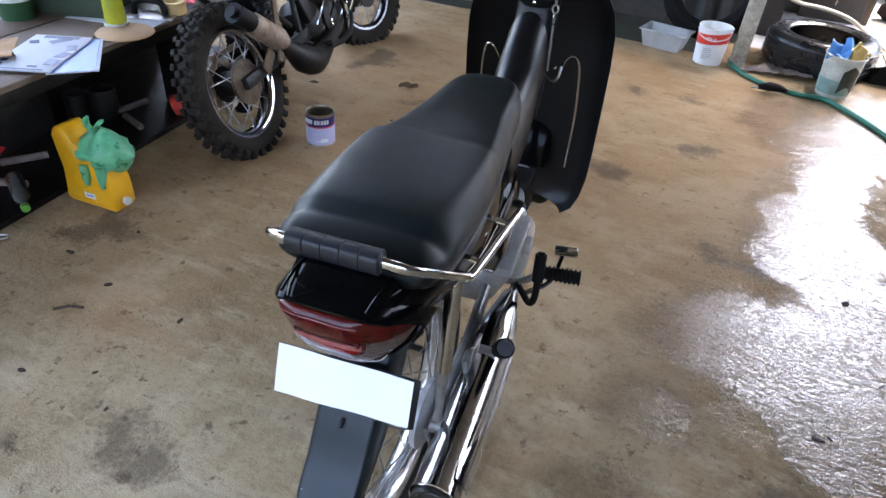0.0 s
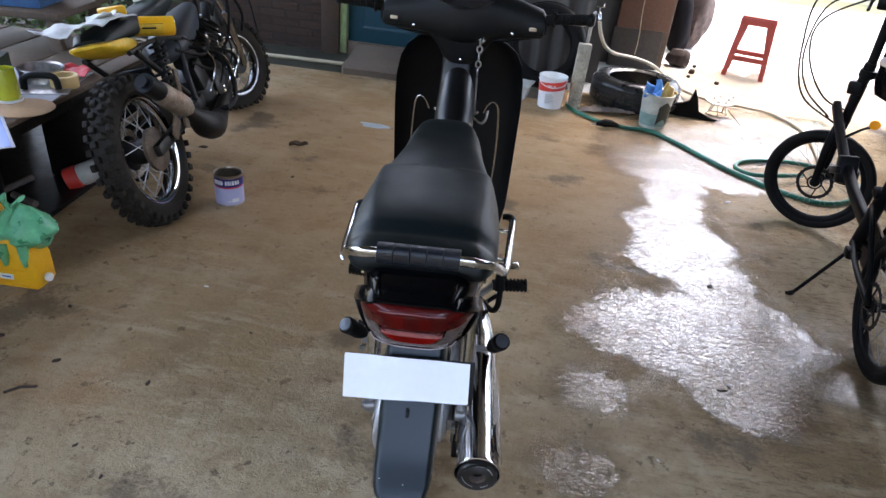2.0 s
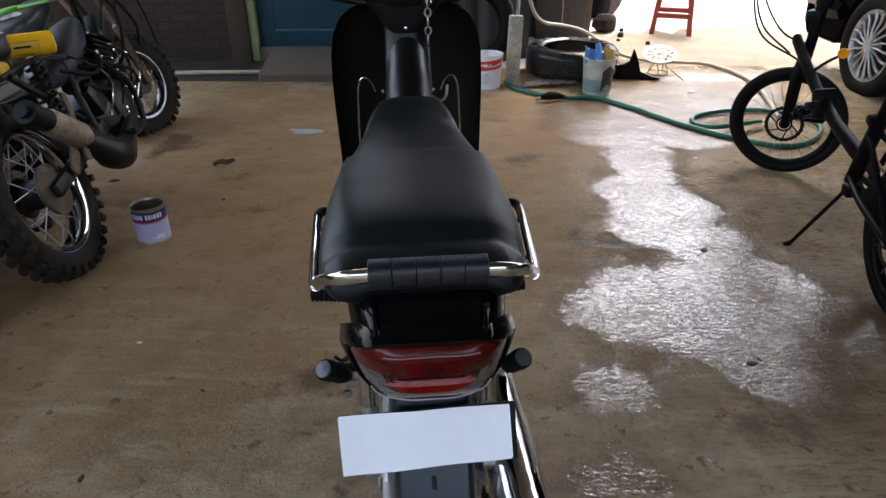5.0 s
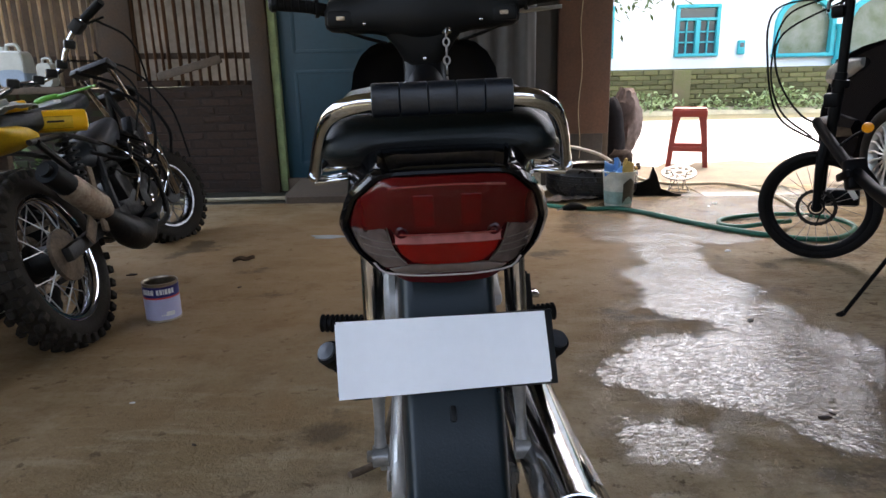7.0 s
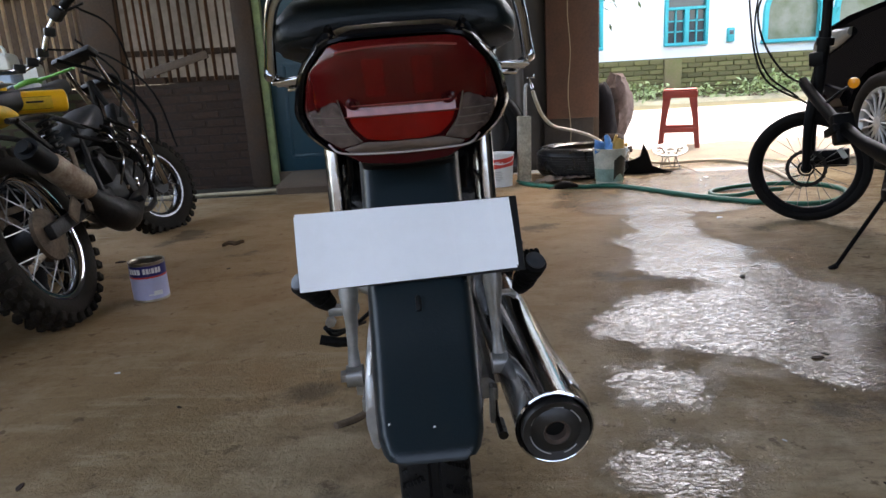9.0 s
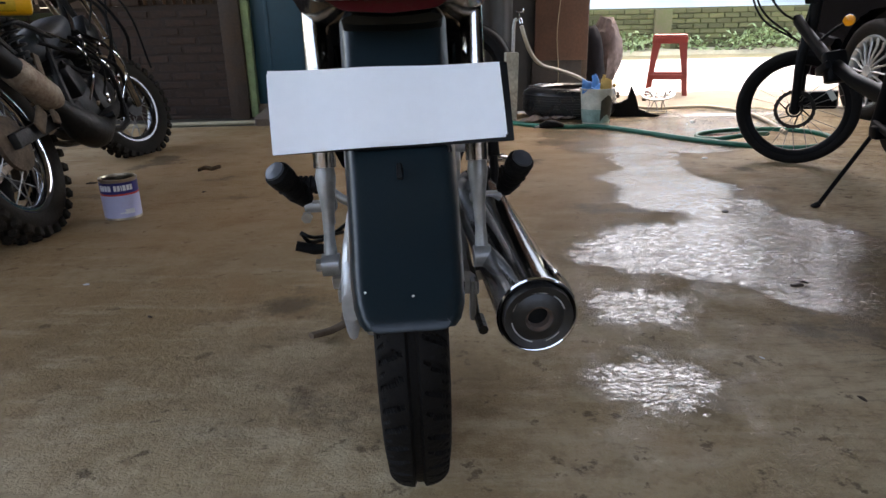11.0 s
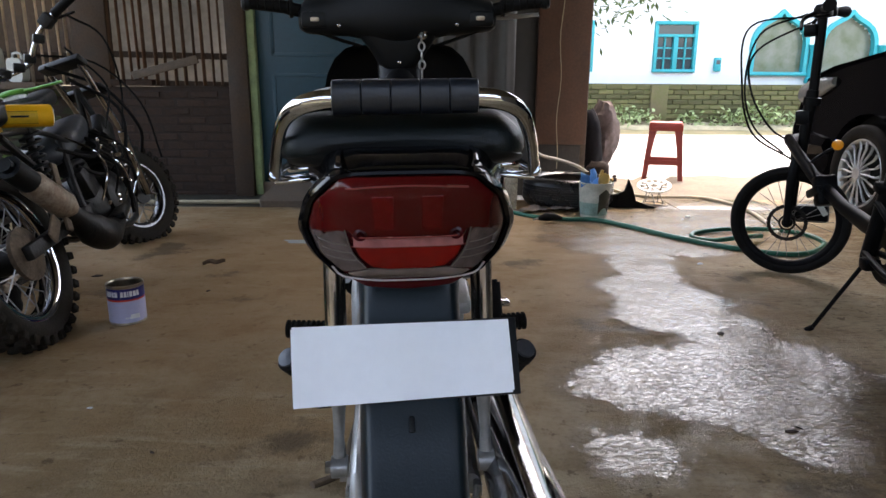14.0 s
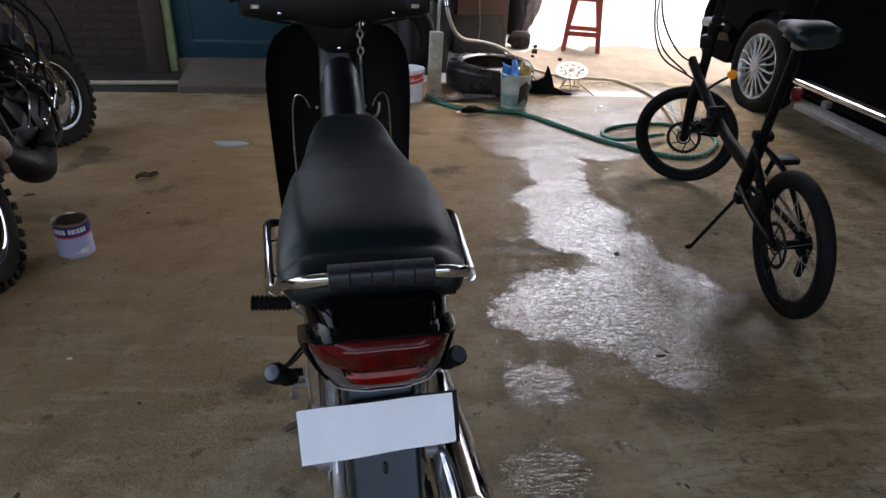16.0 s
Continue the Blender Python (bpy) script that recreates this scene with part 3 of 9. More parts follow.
one("gutter", lambda bm: box(bm, (-2.4, 4.79, -0.08), (5.2, 0.72, 0.08)), GRIME, Matrix(), "dark mossy gutter along the wall", "gutter", kind="structure")


def dirt_apron(bm):
    rnd = random.Random(15)
    rings = []
    for i in range(25):
        x = 1.12 + 0.15 * i
        far = 6.15 + 0.22 * i * 0.12 + rnd.uniform(-0.14, 0.14)
        rings.append([Vector((x, 4.76, -0.06)), Vector((x, 4.76, -0.036)), Vector((x, 5.4, -0.037)), Vector((x, far, -0.0405)), Vector((x, far + 0.02, -0.06))])
    loft(bm, rings)


one("dirt_strip", dirt_apron, DIRT_APRON, Matrix(), "dirty brown cement strip before the drive", "pavement", kind="structure")

# back wall: low brick, bamboo panels above, door, cement wall, boards
wall_left = tagged(solid("wall_left_back", lambda bm: box(bm, (-3.19, WALL_Y + 0.085, 0.36), (2.86, 0.15, 0.86)), MORTAR, kind="structure", smooth=0),
                   "low sooty brick wall under bamboo screens")


def brick_row(material):
    rnd = random.Random(4)
    shapes = []
    for k in range(6):
        bm = bmesh.new()
        box(bm, (0, 0, 0), (0.205 + rnd.uniform(-0.012, 0.012), 0.05, 0.052 + rnd.uniform(-0.004, 0.004)), bevel=0.006, seg=1)
        for v in bm.verts:
            v.co += Vector((rnd.uniform(-1, 1), rnd.uniform(-1, 1), rnd.uniform(-1, 1))) * 0.003
        me = bpy.data.meshes.new("brick")
        bm.to_mesh(me)
        bm.free()
        me.materials.append(material)
        shapes.append(me)
    return shapes


LATER = []


def lay_bricks():
    rnd = random.Random(9)
    shapes, mossy = brick_row(BRICK), brick_row(SHADED_MOSS)
    for row in range(13):
        x = -4.50 + (0.11 if row % 2 else 0.0)
        while x < -1.74:
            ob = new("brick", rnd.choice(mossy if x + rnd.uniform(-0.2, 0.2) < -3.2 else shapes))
            ob.parent = wall_left
            ob.location = (x, WALL_Y + 0.031 + rnd.uniform(-0.003, 0.003), -0.04 + row * 0.0645)
            ob.rotation_euler = (0, rnd.uniform(-0.02, 0.02), rnd.uniform(-0.02, 0.02))
            x += 0.222


LATER.append(lay_bricks)


def screen(x0, x1, z0, z1, label, seed, slat, sheet, width, gap):
    """A frame with upright split-bamboo slats nailed to rails, before a backing sheet."""
    rnd = random.Random(seed)
    th = thing("bamboo_screen", pose(x0, WALL_Y + 0.02, z0), label, "bamboo screen", "bamboo screens")
    w, hgt = x1 - x0, z1 - z0
    solid("backing_sheet", lambda bm: box(bm, (w / 2, 0.07, hgt / 2), (w, 0.012, hgt)), sheet, th)
    for z in (0.012, 0.22, 0.70, 1.3):
        solid("rail", lambda bm: box(bm, (w / 2, 0.035, z), (w, 0.03, 0.045), (0, rnd.uniform(-1, 1), 0), 0.004), POST_WOOD, th)
    x = 0.02
    while x < w - 0.02:
        sw = rnd.uniform(0.8, 1.2) * width
        tilt = rnd.uniform(-1.3, 1.3)
        solid("slat", lambda bm: tube(bm, [(x + 0.4 * math.radians(tilt) * (i - 2) / 2, 0.006 + rnd.uniform(-0.003, 0.003), hgt * i / 4) for i in range(5)], sw / 2, 6, flat=0.35), slat, th)
        x += sw + rnd.uniform(0.7, 1.3) * gap
    return th


screen(-4.5, -2.96, 0.80, 2.75, "tan split-bamboo screen, brightened in colour for daylight, on wooden rails", 1, DAYLIT_BAMBOO, BROWN_SHEET, 0.044, 0.040)
screen(-2.76, -1.84, 0.80, 2.75, "brown split-bamboo screen over pale sheeting", 2, BAMBOO, SHEET, 0.050, 0.016)
one("post", lambda bm: box(bm, (0, 0, 0.9), (0.27, 0.09, 1.92), (0, 1, 0), 0.012), POST_WOOD, pose(-2.865, WALL_Y + 0.03, 0.84), "broad weathered wooden post between the screens", "post")
one("loose_plank", lambda bm: box(bm, (0, 0, 0), (0.52, 0.018, 0.06), (0, 0, 0), 0.004), OLD_WOOD, pose(-2.33, WALL_Y - 0.02, 0.93, 0, -14, 0), "grey broken plank tied across bamboo", "plank")
one("brick_cap", lambda bm: [box(bm, (-0.3 + i * 0.21, 0, 0.025), (0.2, 0.1, 0.05), bevel=0.006) for i in range(3)], BRICK, pose(-2.66, WALL_Y + 0.04, 0.792), "loose bricks lying along the wall top", "bricks")

# door with its frame
door_frame = thing("door_frame", pose(-1.14, WALL_Y, 0), "pale green painted wooden door frame", "door frame")
solid("jamb", lambda bm: box(bm, (-0.53, 0.03, 1.02), (0.055, 0.12, 2.1), (0, 0, 0), 0.004), GREEN_WOOD, door_frame)
solid("jamb", lambda bm: box(bm, (0.385, 0.03, 1.02), (0.055, 0.12, 2.1), (0, 0, 0), 0.004), GREEN_WOOD, door_frame)
solid("lintel", lambda bm: box(bm, (-0.07, 0.03, 2.1), (0.97, 0.12, 0.06), (0, 0, 0), 0.004), GREEN_WOOD, door_frame)
solid("side_board", lambda bm: box(bm, (-0.635, -0.01, 1.0), (0.145, 0.10, 2.1), (0, 0, 0), 0.006), POST_WOOD, door_frame, "weathered brown board")
door = tagged(new("door_1"), "closed blue painted door", "door", kind="structure")
door.matrix_basis = pose(-1.215, WALL_Y + 0.045, 0.03)
solid("door_leaf", lambda bm: box(bm, (0.002, 0, 1.02), (0.855, 0.04, 2.03), bevel=0.004), BLUE_DOOR, door)
for cx, cz, w, hh in ((0, 0.5, 0.62, 0.7), (0, 1.45, 0.62, 0.9)):
    solid("panel", lambda bm: [box(bm, (cx + dx, -0.0205, cz + dz), (sx, 0.008, sz), bevel=0.003) for dx, dz, sx, sz in
                               ((-w / 2, 0, 0.03, hh), (w / 2, 0, 0.03, hh), (0, -hh / 2, w, 0.03), (0, hh / 2, w, 0.03))], BLUE_DOOR, door)
solid("threshold", lambda bm: box(bm, (-0.07, 0.06, 0.0), (0.97, 0.14, 0.13), bevel=0.004), STEP_STONE, door_frame)
step_m = pose(-1.2, 4.40, 0)


def door_step(bm):
    prof = [(0.0, -0.1), (0.0, 0.045), (0.03, 0.06), (0.70, 0.065), (0.72, -0.1)]
    rings = []
    for x, skew in ((-0.285, 0.02), (-0.27, 0), (0.0, 0.01), (0.27, 0), (0.30, 0.02)):
        rings.append([Vector((x - 0.05 * (y > 0.5) * (x < 0), y + skew, z)) for y, z in prof])
    loft(bm, rings)


one("door_step", door_step, STEP_STONE, step_m, "worn brown cement step before the blue door", "step")
one("gutter_pipe", lambda bm: tube(bm, [(-3.6, 4.72, -0.045), (-2.6, 4.735, -0.03), (-1.5, 4.75, -0.02)], 0.016, 10, smooth=4), WIRE, Matrix(), "thin pale pipe lying along the gutter", "pipe")

# cement wall right of the door, then the recess with boards and tarpaulin
solid("wall_back", lambda bm: box(bm, (-0.235, WALL_Y + 0.10, 1.3), (1.03, 0.18, 2.86)), GREY_WALL, kind="structure", label="stained grey cement wall beside the door", smooth=0)
vent = thing("vent_block", pose(-0.60, WALL_Y - 0.005, 0.60), "brown pierced cement vent block in the wall", "vent block")
solid("vent_rim", lambda bm: [box(bm, c, s, bevel=0.004) for c, s in (((0, 0, 0.12), (0.2, 0.05, 0.03)), ((0, 0, -0.12), (0.2, 0.05, 0.03)), ((0, 0, 0), (0.2, 0.05, 0.025)), ((-0.09, 0, 0), (0.025, 0.05, 0.24)), ((0.09, 0, 0), (0.025, 0.05, 0.24)))], STEP_STONE, vent)
solid("vent_back", lambda bm: box(bm, (0, 0.012, 0), (0.17, 0.01, 0.22)), GRIME, vent)
solid("wall_recess", lambda bm: [box(bm, (0.37, 5.65, 1.3), (0.12, 0.82, 2.86)), box(bm, (0.72, 6.12, 1.3), (0.58, 0.12, 2.86))], TARP, kind="structure", label="grey weathered recess wall", smooth=0)
tarp = thing("tarpaulin", pose(0, 5.02, 0), "grey tarpaulin hanging in folds against the wall", "tarpaulin")


def tarp_y(x, z):
    """Hanging folds that open towards the floor."""
    return 0.020 * math.sin((x + 0.32) * 43) * (1.25 - 0.25 * z) + 0.006 * math.sin(x * 97 + z * 2.2)


def tarp_sheet(bm):
    rings = []
    for i in range(43):
        x = -0.32 + 0.62 * i / 42
        zs = [0.01 + 2.74 * k / 10 for k in range(11)]
        rings.append([Vector((x, tarp_y(x, z), z)) for z in zs] + [Vector((x, tarp_y(x, z) + 0.008, z)) for z in zs[::-1]])
    loft(bm, rings)


solid("sheet", tarp_sheet, TARP, tarp, smooth=60)
solid("hem", lambda bm: tube(bm, [(-0.32 + 0.62 * i / 42, tarp_y(-0.32 + 0.62 * i / 42, 0.03) + 0.004, 0.03) for i in range(43)], 0.009, 6), TARP, tarp, "rolled lower hem")
for k in range(4):
    x = -0.27 + 0.175 * k
    solid("eyelet", lambda bm: lathe(bm, [(0.007, -0.002), (0.014, -0.002), (0.014, 0.010), (0.007, 0.010)], 16, pose(x, tarp_y(x, 2.70), 2.70, -90)), STEEL, tarp, "small metal eyelet")
board_box = thing("board_panel", pose(0.83, 5.98, -0.06), "brown plywood panel over a grey lower board", "panel")
solid("lower_board", lambda bm: box(bm, (-0.03, 0.02, 0.18), (0.44, 0.05, 0.36), bevel=0.006), GREY_WALL, board_box, "grey cement-stained board")
solid("upper_board", lambda bm: box(bm, (0, 0, 1.55), (0.46, 0.05, 2.38), bevel=0.006), BROWN_BOARD, board_box)
solid("edge_post", lambda bm: box(bm, (0.21, 0.06, 1.4), (0.07, 0.07, 2.8), bevel=0.006), OLD_WOOD, board_box)
one("hanging_wire", lambda bm: tube(bm, [(0.80 + 0.012 * math.sin(z * 9), 5.945, z) for z in [0.08 + 0.1 * i for i in range(22)]], 0.004, 5), WIRE, Matrix(), "thin pale wire hanging down the panel", "wire")

# unseen roof and walls, added to close the place and shape the daylight
def corrugated(bm):
    rings = []
    for i in range(101):
        x = -3.95 + i * 0.0865
        z = 3.05 + 0.018 * math.sin(i * math.pi / 2)
        eave = 6.4 if x < 1.0 else 5.95
        rings.append([Vector((x, y, z + 0.02 * (y + 1.8) + dz)) for y, dz in ((-3.0, 0), (eave, 0), (eave, 0.004), (-3.0, 0.004))])
    loft(bm, rings)


solid("ceiling", corrugated, ROOF_TIN, kind="structure", label="unseen corrugated roof added over the garage to block sky light", smooth=0)
solid("wall_west", lambda bm: box(bm, (-4.75, 0.1, 0.45), (0.14, 6.4, 1.0)), GREY_WALL, kind="structure", label="unseen plain side wall added to limit the daylight", smooth=0)
solid("wall_east", lambda bm: box(bm, (4.85, -0.6, 1.6), (0.14, 6.8, 3.3)), GREY_WALL, kind="structure", label="unseen plain side wall added to limit the daylight", smooth=0)
# Hidden wall, added only so the car mirrors something dark.
solid("wall_side", lambda bm: box(bm, (0.85, 8.7, 1.5), (0.18, 4.8, 3.1)), GREY_WALL, kind="structure", label="unseen wall added along the drive to darken the car's reflection", smooth=0)
# Wall added behind the camera; its height cuts light on rear-facing parts.
solid("wall_garden", lambda bm: box(bm, (0, -8.0, 1.5), (30, 0.2, 3.2)), GREY_WALL, kind="structure", label="unseen wall added behind the camera to cut light and reflections", smooth=0)


# ---- the house across the drive ----
retain_m = pose(6.0, 14.2, -0.06, 0, 0, 0)
retaining = tagged(solid("wall_retaining", lambda bm: box(bm, (0, 0.2, 0.45), (14, 0.36, 0.94), bevel=0.02), MOSS_BRICK, kind="structure", m=retain_m), "mossy brick retaining wall below the white house")
for px in (-1.6, 2.0, 5.6):
    solid("pier", lambda bm: box(bm, (px, -0.02, 0.44), (0.36, 0.12, 0.90), bevel=0.02), MOSS_BRICK, retaining)


def lay_far_bricks():
    rnd = random.Random(12)
    me_list = []
    for k in range(4):
        bm = bmesh.new()
        box(bm, (0, 0, 0), (0.30 + rnd.uniform(-0.02, 0.02), 0.04, 0.085), bevel=0.008, seg=1)
        me = bpy.data.meshes.new("brick")
        bm.to_mesh(me)
        bm.free()
        me.materials.append(MOSS_BRICK)
        me_list.append(me)
    for row in range(9):
        x = -3.2 + 0.16 * (row % 2)
        while x < 3.4:
            ob = new("brick", rnd.choice(me_list))
            ob.parent = retaining
            ob.location = (x, 0.013 + rnd.uniform(-0.010, 0.004), 0.05 + row * 0.1)
            ob.rotation_euler = (0, rnd.uniform(-0.03, 0.03), 0)
            x += 0.318


LATER.append(lay_far_bricks)
solid("verge", lambda bm: box(bm, (0, -1.05, -0.005), (14, 2.1, 0.05), bevel=0.015), EARTH_VERGE, kind="structure", label="bare brown earth verge along the retaining wall", m=retain_m)
house = thing("house", pose(6.0, 15.2, 0.0), "white rendered house with turquoise windows", "house")


def house_wall():
    """Front wall with window and arch openings left between its stretches."""
    z0, z1 = 0.85, 4.6
    for x0, x1 in ((-9, -3.75), (-2.85, -1.48), (-0.52, 0.72), (1.92, 2.25), (3.45, 3.78), (5.0, 9)):
        solid("wall", lambda bm: box(bm, ((x0 + x1) / 2, 0.1, (z0 + z1) / 2), (x1 - x0, 0.2, z1 - z0)), WHITE_WALL, house, smooth=0)
    for x0, x1, lo, hi in ((-3.75, -2.85, 1.12, 2.2), (-1.48, -0.52, 1.12, 2.2), (0.72, 1.92, 1.08, 2.45), (2.25, 3.45, 1.08, 2.45), (3.78, 5.0, 1.08, 2.45)):
        solid("wall", lambda bm: box(bm, ((x0 + x1) / 2, 0.1, (z0 + lo) / 2), (x1 - x0, 0.2, lo - z0)), WHITE_WALL, house, smooth=0)
        solid("wall", lambda bm: box(bm, ((x0 + x1) / 2, 0.1, (hi + z1) / 2), (x1 - x0, 0.2, z1 - hi)), WHITE_WALL, house, smooth=0)


house_wall()
solid("back_room", lambda bm: [box(bm, (0, 3.2, 2.6), (18, 0.1, 3.6)), box(bm, (0.3, 1.7, 2.6), (0.1, 3.0, 3.6)), box(bm, (0, 1.7, 4.5), (18, 3.0, 0.1)), box(bm, (0, 1.7, 0.9), (18, 3.0, 0.1))], WHITE_WALL, house, smooth=0)
solid("roof", lambda bm: loft(bm, [[Vector((x, y, z)) for y, z in ((-0.7, 4.3), (2.0, 5.9), (2.0, 6.0), (-0.7, 4.4))] for x in (-9.4, 9.4)]), BROWN_BOARD, house, smooth=0)
for cx in (-3.3, -1.0):
    win = solid("window", lambda bm: box(bm, (cx, -0.02, 1.15), (0.95, 0.12, 0.07), bevel=0.006), TURQUOISE, house, "turquoise wooden casement")
    for c, s in (((cx - 0.44, -0.02, 1.66), (0.07, 0.11, 0.95)), ((cx + 0.44, -0.02, 1.66), (0.07, 0.11, 0.95)), ((cx, -0.02, 2.17), (0.95, 0.12, 0.07)), ((cx, -0.022, 1.9), (0.81, 0.11, 0.06)), ((cx, -0.02, 1.53), (0.10, 0.11, 0.69))):
        solid("frame_bar", lambda bm: box(bm, c, s, bevel=0.006), TURQUOISE, win)
    for sx in (-1, 1):
        solid("glazing_bar", lambda bm: [box(bm, (cx + sx * 0.23, 0.0, 1.52), (0.03, 0.05, 0.72))] + [box(bm, (cx + sx * 0.23, 0.0, z), (0.36, 0.05, 0.03)) for z in (1.42, 1.64)], TURQUOISE, win)
        solid("pane", lambda bm: box(bm, (cx + sx * 0.23, 0.03, 1.52), (0.36, 0.01, 0.72)), PANE, win)
    solid("pane", lambda bm: box(bm, (cx, 0.03, 2.03), (0.82, 0.01, 0.2)), PANE, win)
box_lamp = solid("meter_box", lambda bm: box(bm, (-0.03, -0.05, 1.29), (0.15, 0.1, 0.30), bevel=0.02), TURQUOISE, house, "small turquoise wall box")
solid("meter_face", lambda bm: box(bm, (-0.03, -0.102, 1.34), (0.09, 0.006, 0.09), bevel=0.002), PANE, box_lamp)
OGEE = [(0.60, 1.70), (0.59, 1.84), (0.55, 1.96), (0.48, 2.07), (0.38, 2.16), (0.26, 2.23), (0.15, 2.29), (0.07, 2.35), (0.0, 2.43)]
for cx in (1.32, 2.85, 4.39):
    def arch(bm):
        pts = [(-0.60, 1.08)] + [(-x, z) for x, z in OGEE] + [(x, z) for x, z in OGEE[-2::-1]] + [(0.60, 1.08)]
        rings = []
        for i, (x, z) in enumerate(pts):
            (xa, za), (xb, zb) = pts[max(0, i - 1)], pts[min(len(pts) - 1, i + 1)]
            d = Vector((xb - xa, 0, zb - za)).normalized()
            side = Vector((-d.z, 0, d.x)) * 0.045
            c = Vector((cx + x, -0.03, z))
            rings.append([c + side * s + Vector((0, t * 0.07, 0)) for s, t in ((-1, -1), (1, -1), (1, 1), (-1, 1))])
        loft(bm, rings)
        box(bm, (cx, -0.03, 1.10), (1.34, 0.18, 0.08), bevel=0.01)
    win = solid("arch_frame", arch, TURQUOISE, house, "turquoise arch surround")

    def spandrel(bm):
        for s in (-1, 1):
            for (x1, zt), (x0, zn) in zip(OGEE, OGEE[1:]):
                box(bm, (cx + s * (x0 + x1) / 2, 0.1, (zt + 2.47) / 2), (x1 - x0, 0.19, 2.47 - zt))
    solid("arch_infill", spandrel, WHITE_WALL, house, smooth=0)
    solid("pane", lambda bm: box(bm, (cx, 0.08, 1.75), (1.18, 0.012, 1.36)), PALE_PANE, win)
for cx in (2.085, 3.61):
    solid("column", lambda bm: [lathe(bm, [(0.001, 0.9), (0.14, 0.9), (0.14, 1.0), (0.11, 1.03), (0.10, 1.6), (0.13, 1.66), (0.15, 1.72), (0.001, 1.72)], 20, pose(cx, -0.12, 0))], TURQUOISE, house)


def clump(name, m, material, n, size, spread, height, label, category, seed, group=""):
    """A weed or shrub: many small pointed leaves on thin stalks."""
    rnd = random.Random(seed)
    th = thing(name, m, label, category, group)
    bs, bl = bmesh.new(), bmesh.new()
    for i in range(n):
        a, rr = rnd.uniform(0, 6.283), spread * rnd.random() ** 0.6
        tip = Vector((rr * math.cos(a) * 1.2, rr * math.sin(a), height * rnd.uniform(0.25, 1.0) * (1 - 0.5 * rr / spread)))
        if i % 4 == 0:
            tube(bs, [(tip.x * 0.3, tip.y * 0.3, 0), tip * 0.6 + Vector((0, 0, tip.z * 0.2)), tip], size * 0.06, 4)
        for k in range(4):
            p = tip + Vector((rnd.gauss(0, 1), rnd.gauss(0, 1), rnd.gauss(0, 0.7))) * size * 0.8
            p.z = max(p.z, 0.005)
            d = Vector((rnd.gauss(0, 1), rnd.gauss(0, 1), rnd.gauss(0.4, 0.6))).normalized()
            s = d.cross(Vector((rnd.gauss(0, 1), rnd.gauss(0, 1), 1))).normalized()
            ln, wd = size * rnd.uniform(0.6, 1.3), size * rnd.uniform(0.18, 0.32)
            put(bl, [p, p + d * ln * 0.5 + s * wd, p + d * ln - Vector((0, 0, ln * 0.2)), p + d * ln * 0.5 - s * wd], [(0, 1, 2, 3)])
    part("stalks", bs, BARK, th, smooth=0)
    part("leaves", bl, material, th, smooth=0, kind="stuff")
    return th


for i, (x, y, n, s, h) in enumerate(((3.75, 13.9, 55, 0.40, 0.40), (5.0, 13.95, 18, 0.2, 0.36), (5.85, 13.8, 40, 0.35, 0.30), (6.4, 13.9, 70, 0.5, 0.52), (7.1, 13.9, 26, 0.4, 0.22))):
    clump("weed", pose(x, y, 0.0), LEAF_PALE, n, 0.12, s, h, "pale green weeds at the mossy wall's foot", "weeds", 20 + i, "weeds along the wall")
for i, (x, y, n) in enumerate(((-3.9, 4.70, 110), (-3.45, 4.75, 70), (-4.4, 4.6, 120), (-4.3, 4.1, 120))):
    clump("shrub", pose(x, y, -0.1), LEAF, n, 0.07, 0.33, 0.55, "leafy green shrub before the mossy brick wall", "shrub", 40 + i, "shrubs by the garage")


def tree(m, seed, label):
    rnd = random.Random(seed)
    th = thing("tree", m, label, "tree")
    solid("trunk", lambda bm: tube(bm, [(0, 0, 0), (0.05, 0, 1.2), (-0.05, 0.1, 2.4), (0.2, 0, 3.6)], [0.14, 0.12, 0.09, 0.04], 9, smooth=3), BARK, th)
    limbs, bl = bmesh.new(), bmesh.new()
    for i in range(9):
        a = i * 2.4
        base = Vector((0, 0.05, rnd.uniform(1.6, 3.2)))
        tip = base + Vector((math.cos(a) * rnd.uniform(0.8, 1.4), math.sin(a) * rnd.uniform(0.8, 1.4), rnd.uniform(0.1, 0.7)))
        tube(limbs, [base, (base + tip) / 2 + Vector((0, 0, 0.12)), tip], [0.045, 0.025, 0.008], 6, smooth=3)
        for k in range(130):
            p = base.lerp(tip, rnd.uniform(0.45, 1.1)) + Vector((rnd.gauss(0, 0.28), rnd.gauss(0, 0.28), rnd.gauss(0, 0.2)))
            d = Vector((rnd.gauss(0, 1), rnd.gauss(0, 1), rnd.gauss(-0.4, 0.6))).normalized()
            s = d.cross(Vector((0.2, 0.3, 1))).normalized()
            put(bl, [p, p + d * 0.06 + s * 0.025, p + d * 0.13, p + d * 0.06 - s * 0.025], [(0, 1, 2, 3)])
    part("limb", limbs, BARK, th)
    part("crown", bl, LEAF, th, smooth=0, kind="stuff")


def verge_shape(bm):
    rnd = random.Random(31)
    rings = []
    for i in range(41):
        x = 1.5 + 0.3 * i
        f = 13.35 + rnd.uniform(-0.12, 0.12)
        rings.append([Vector((x, 14.22, -0.06)), Vector((x, 14.22, 0.06 + rnd.uniform(-0.02, 0.03))), Vector((x, 13.85, 0.04 + rnd.uniform(-0.02, 0.02))), Vector((x, f + 0.12, 0.02)), Vector((x, f, -0.06))])
    loft(bm, rings)


one("verge", verge_shape, VERGE, Matrix(), "dry grassy verge below the mossy wall", "verge", kind="structure")
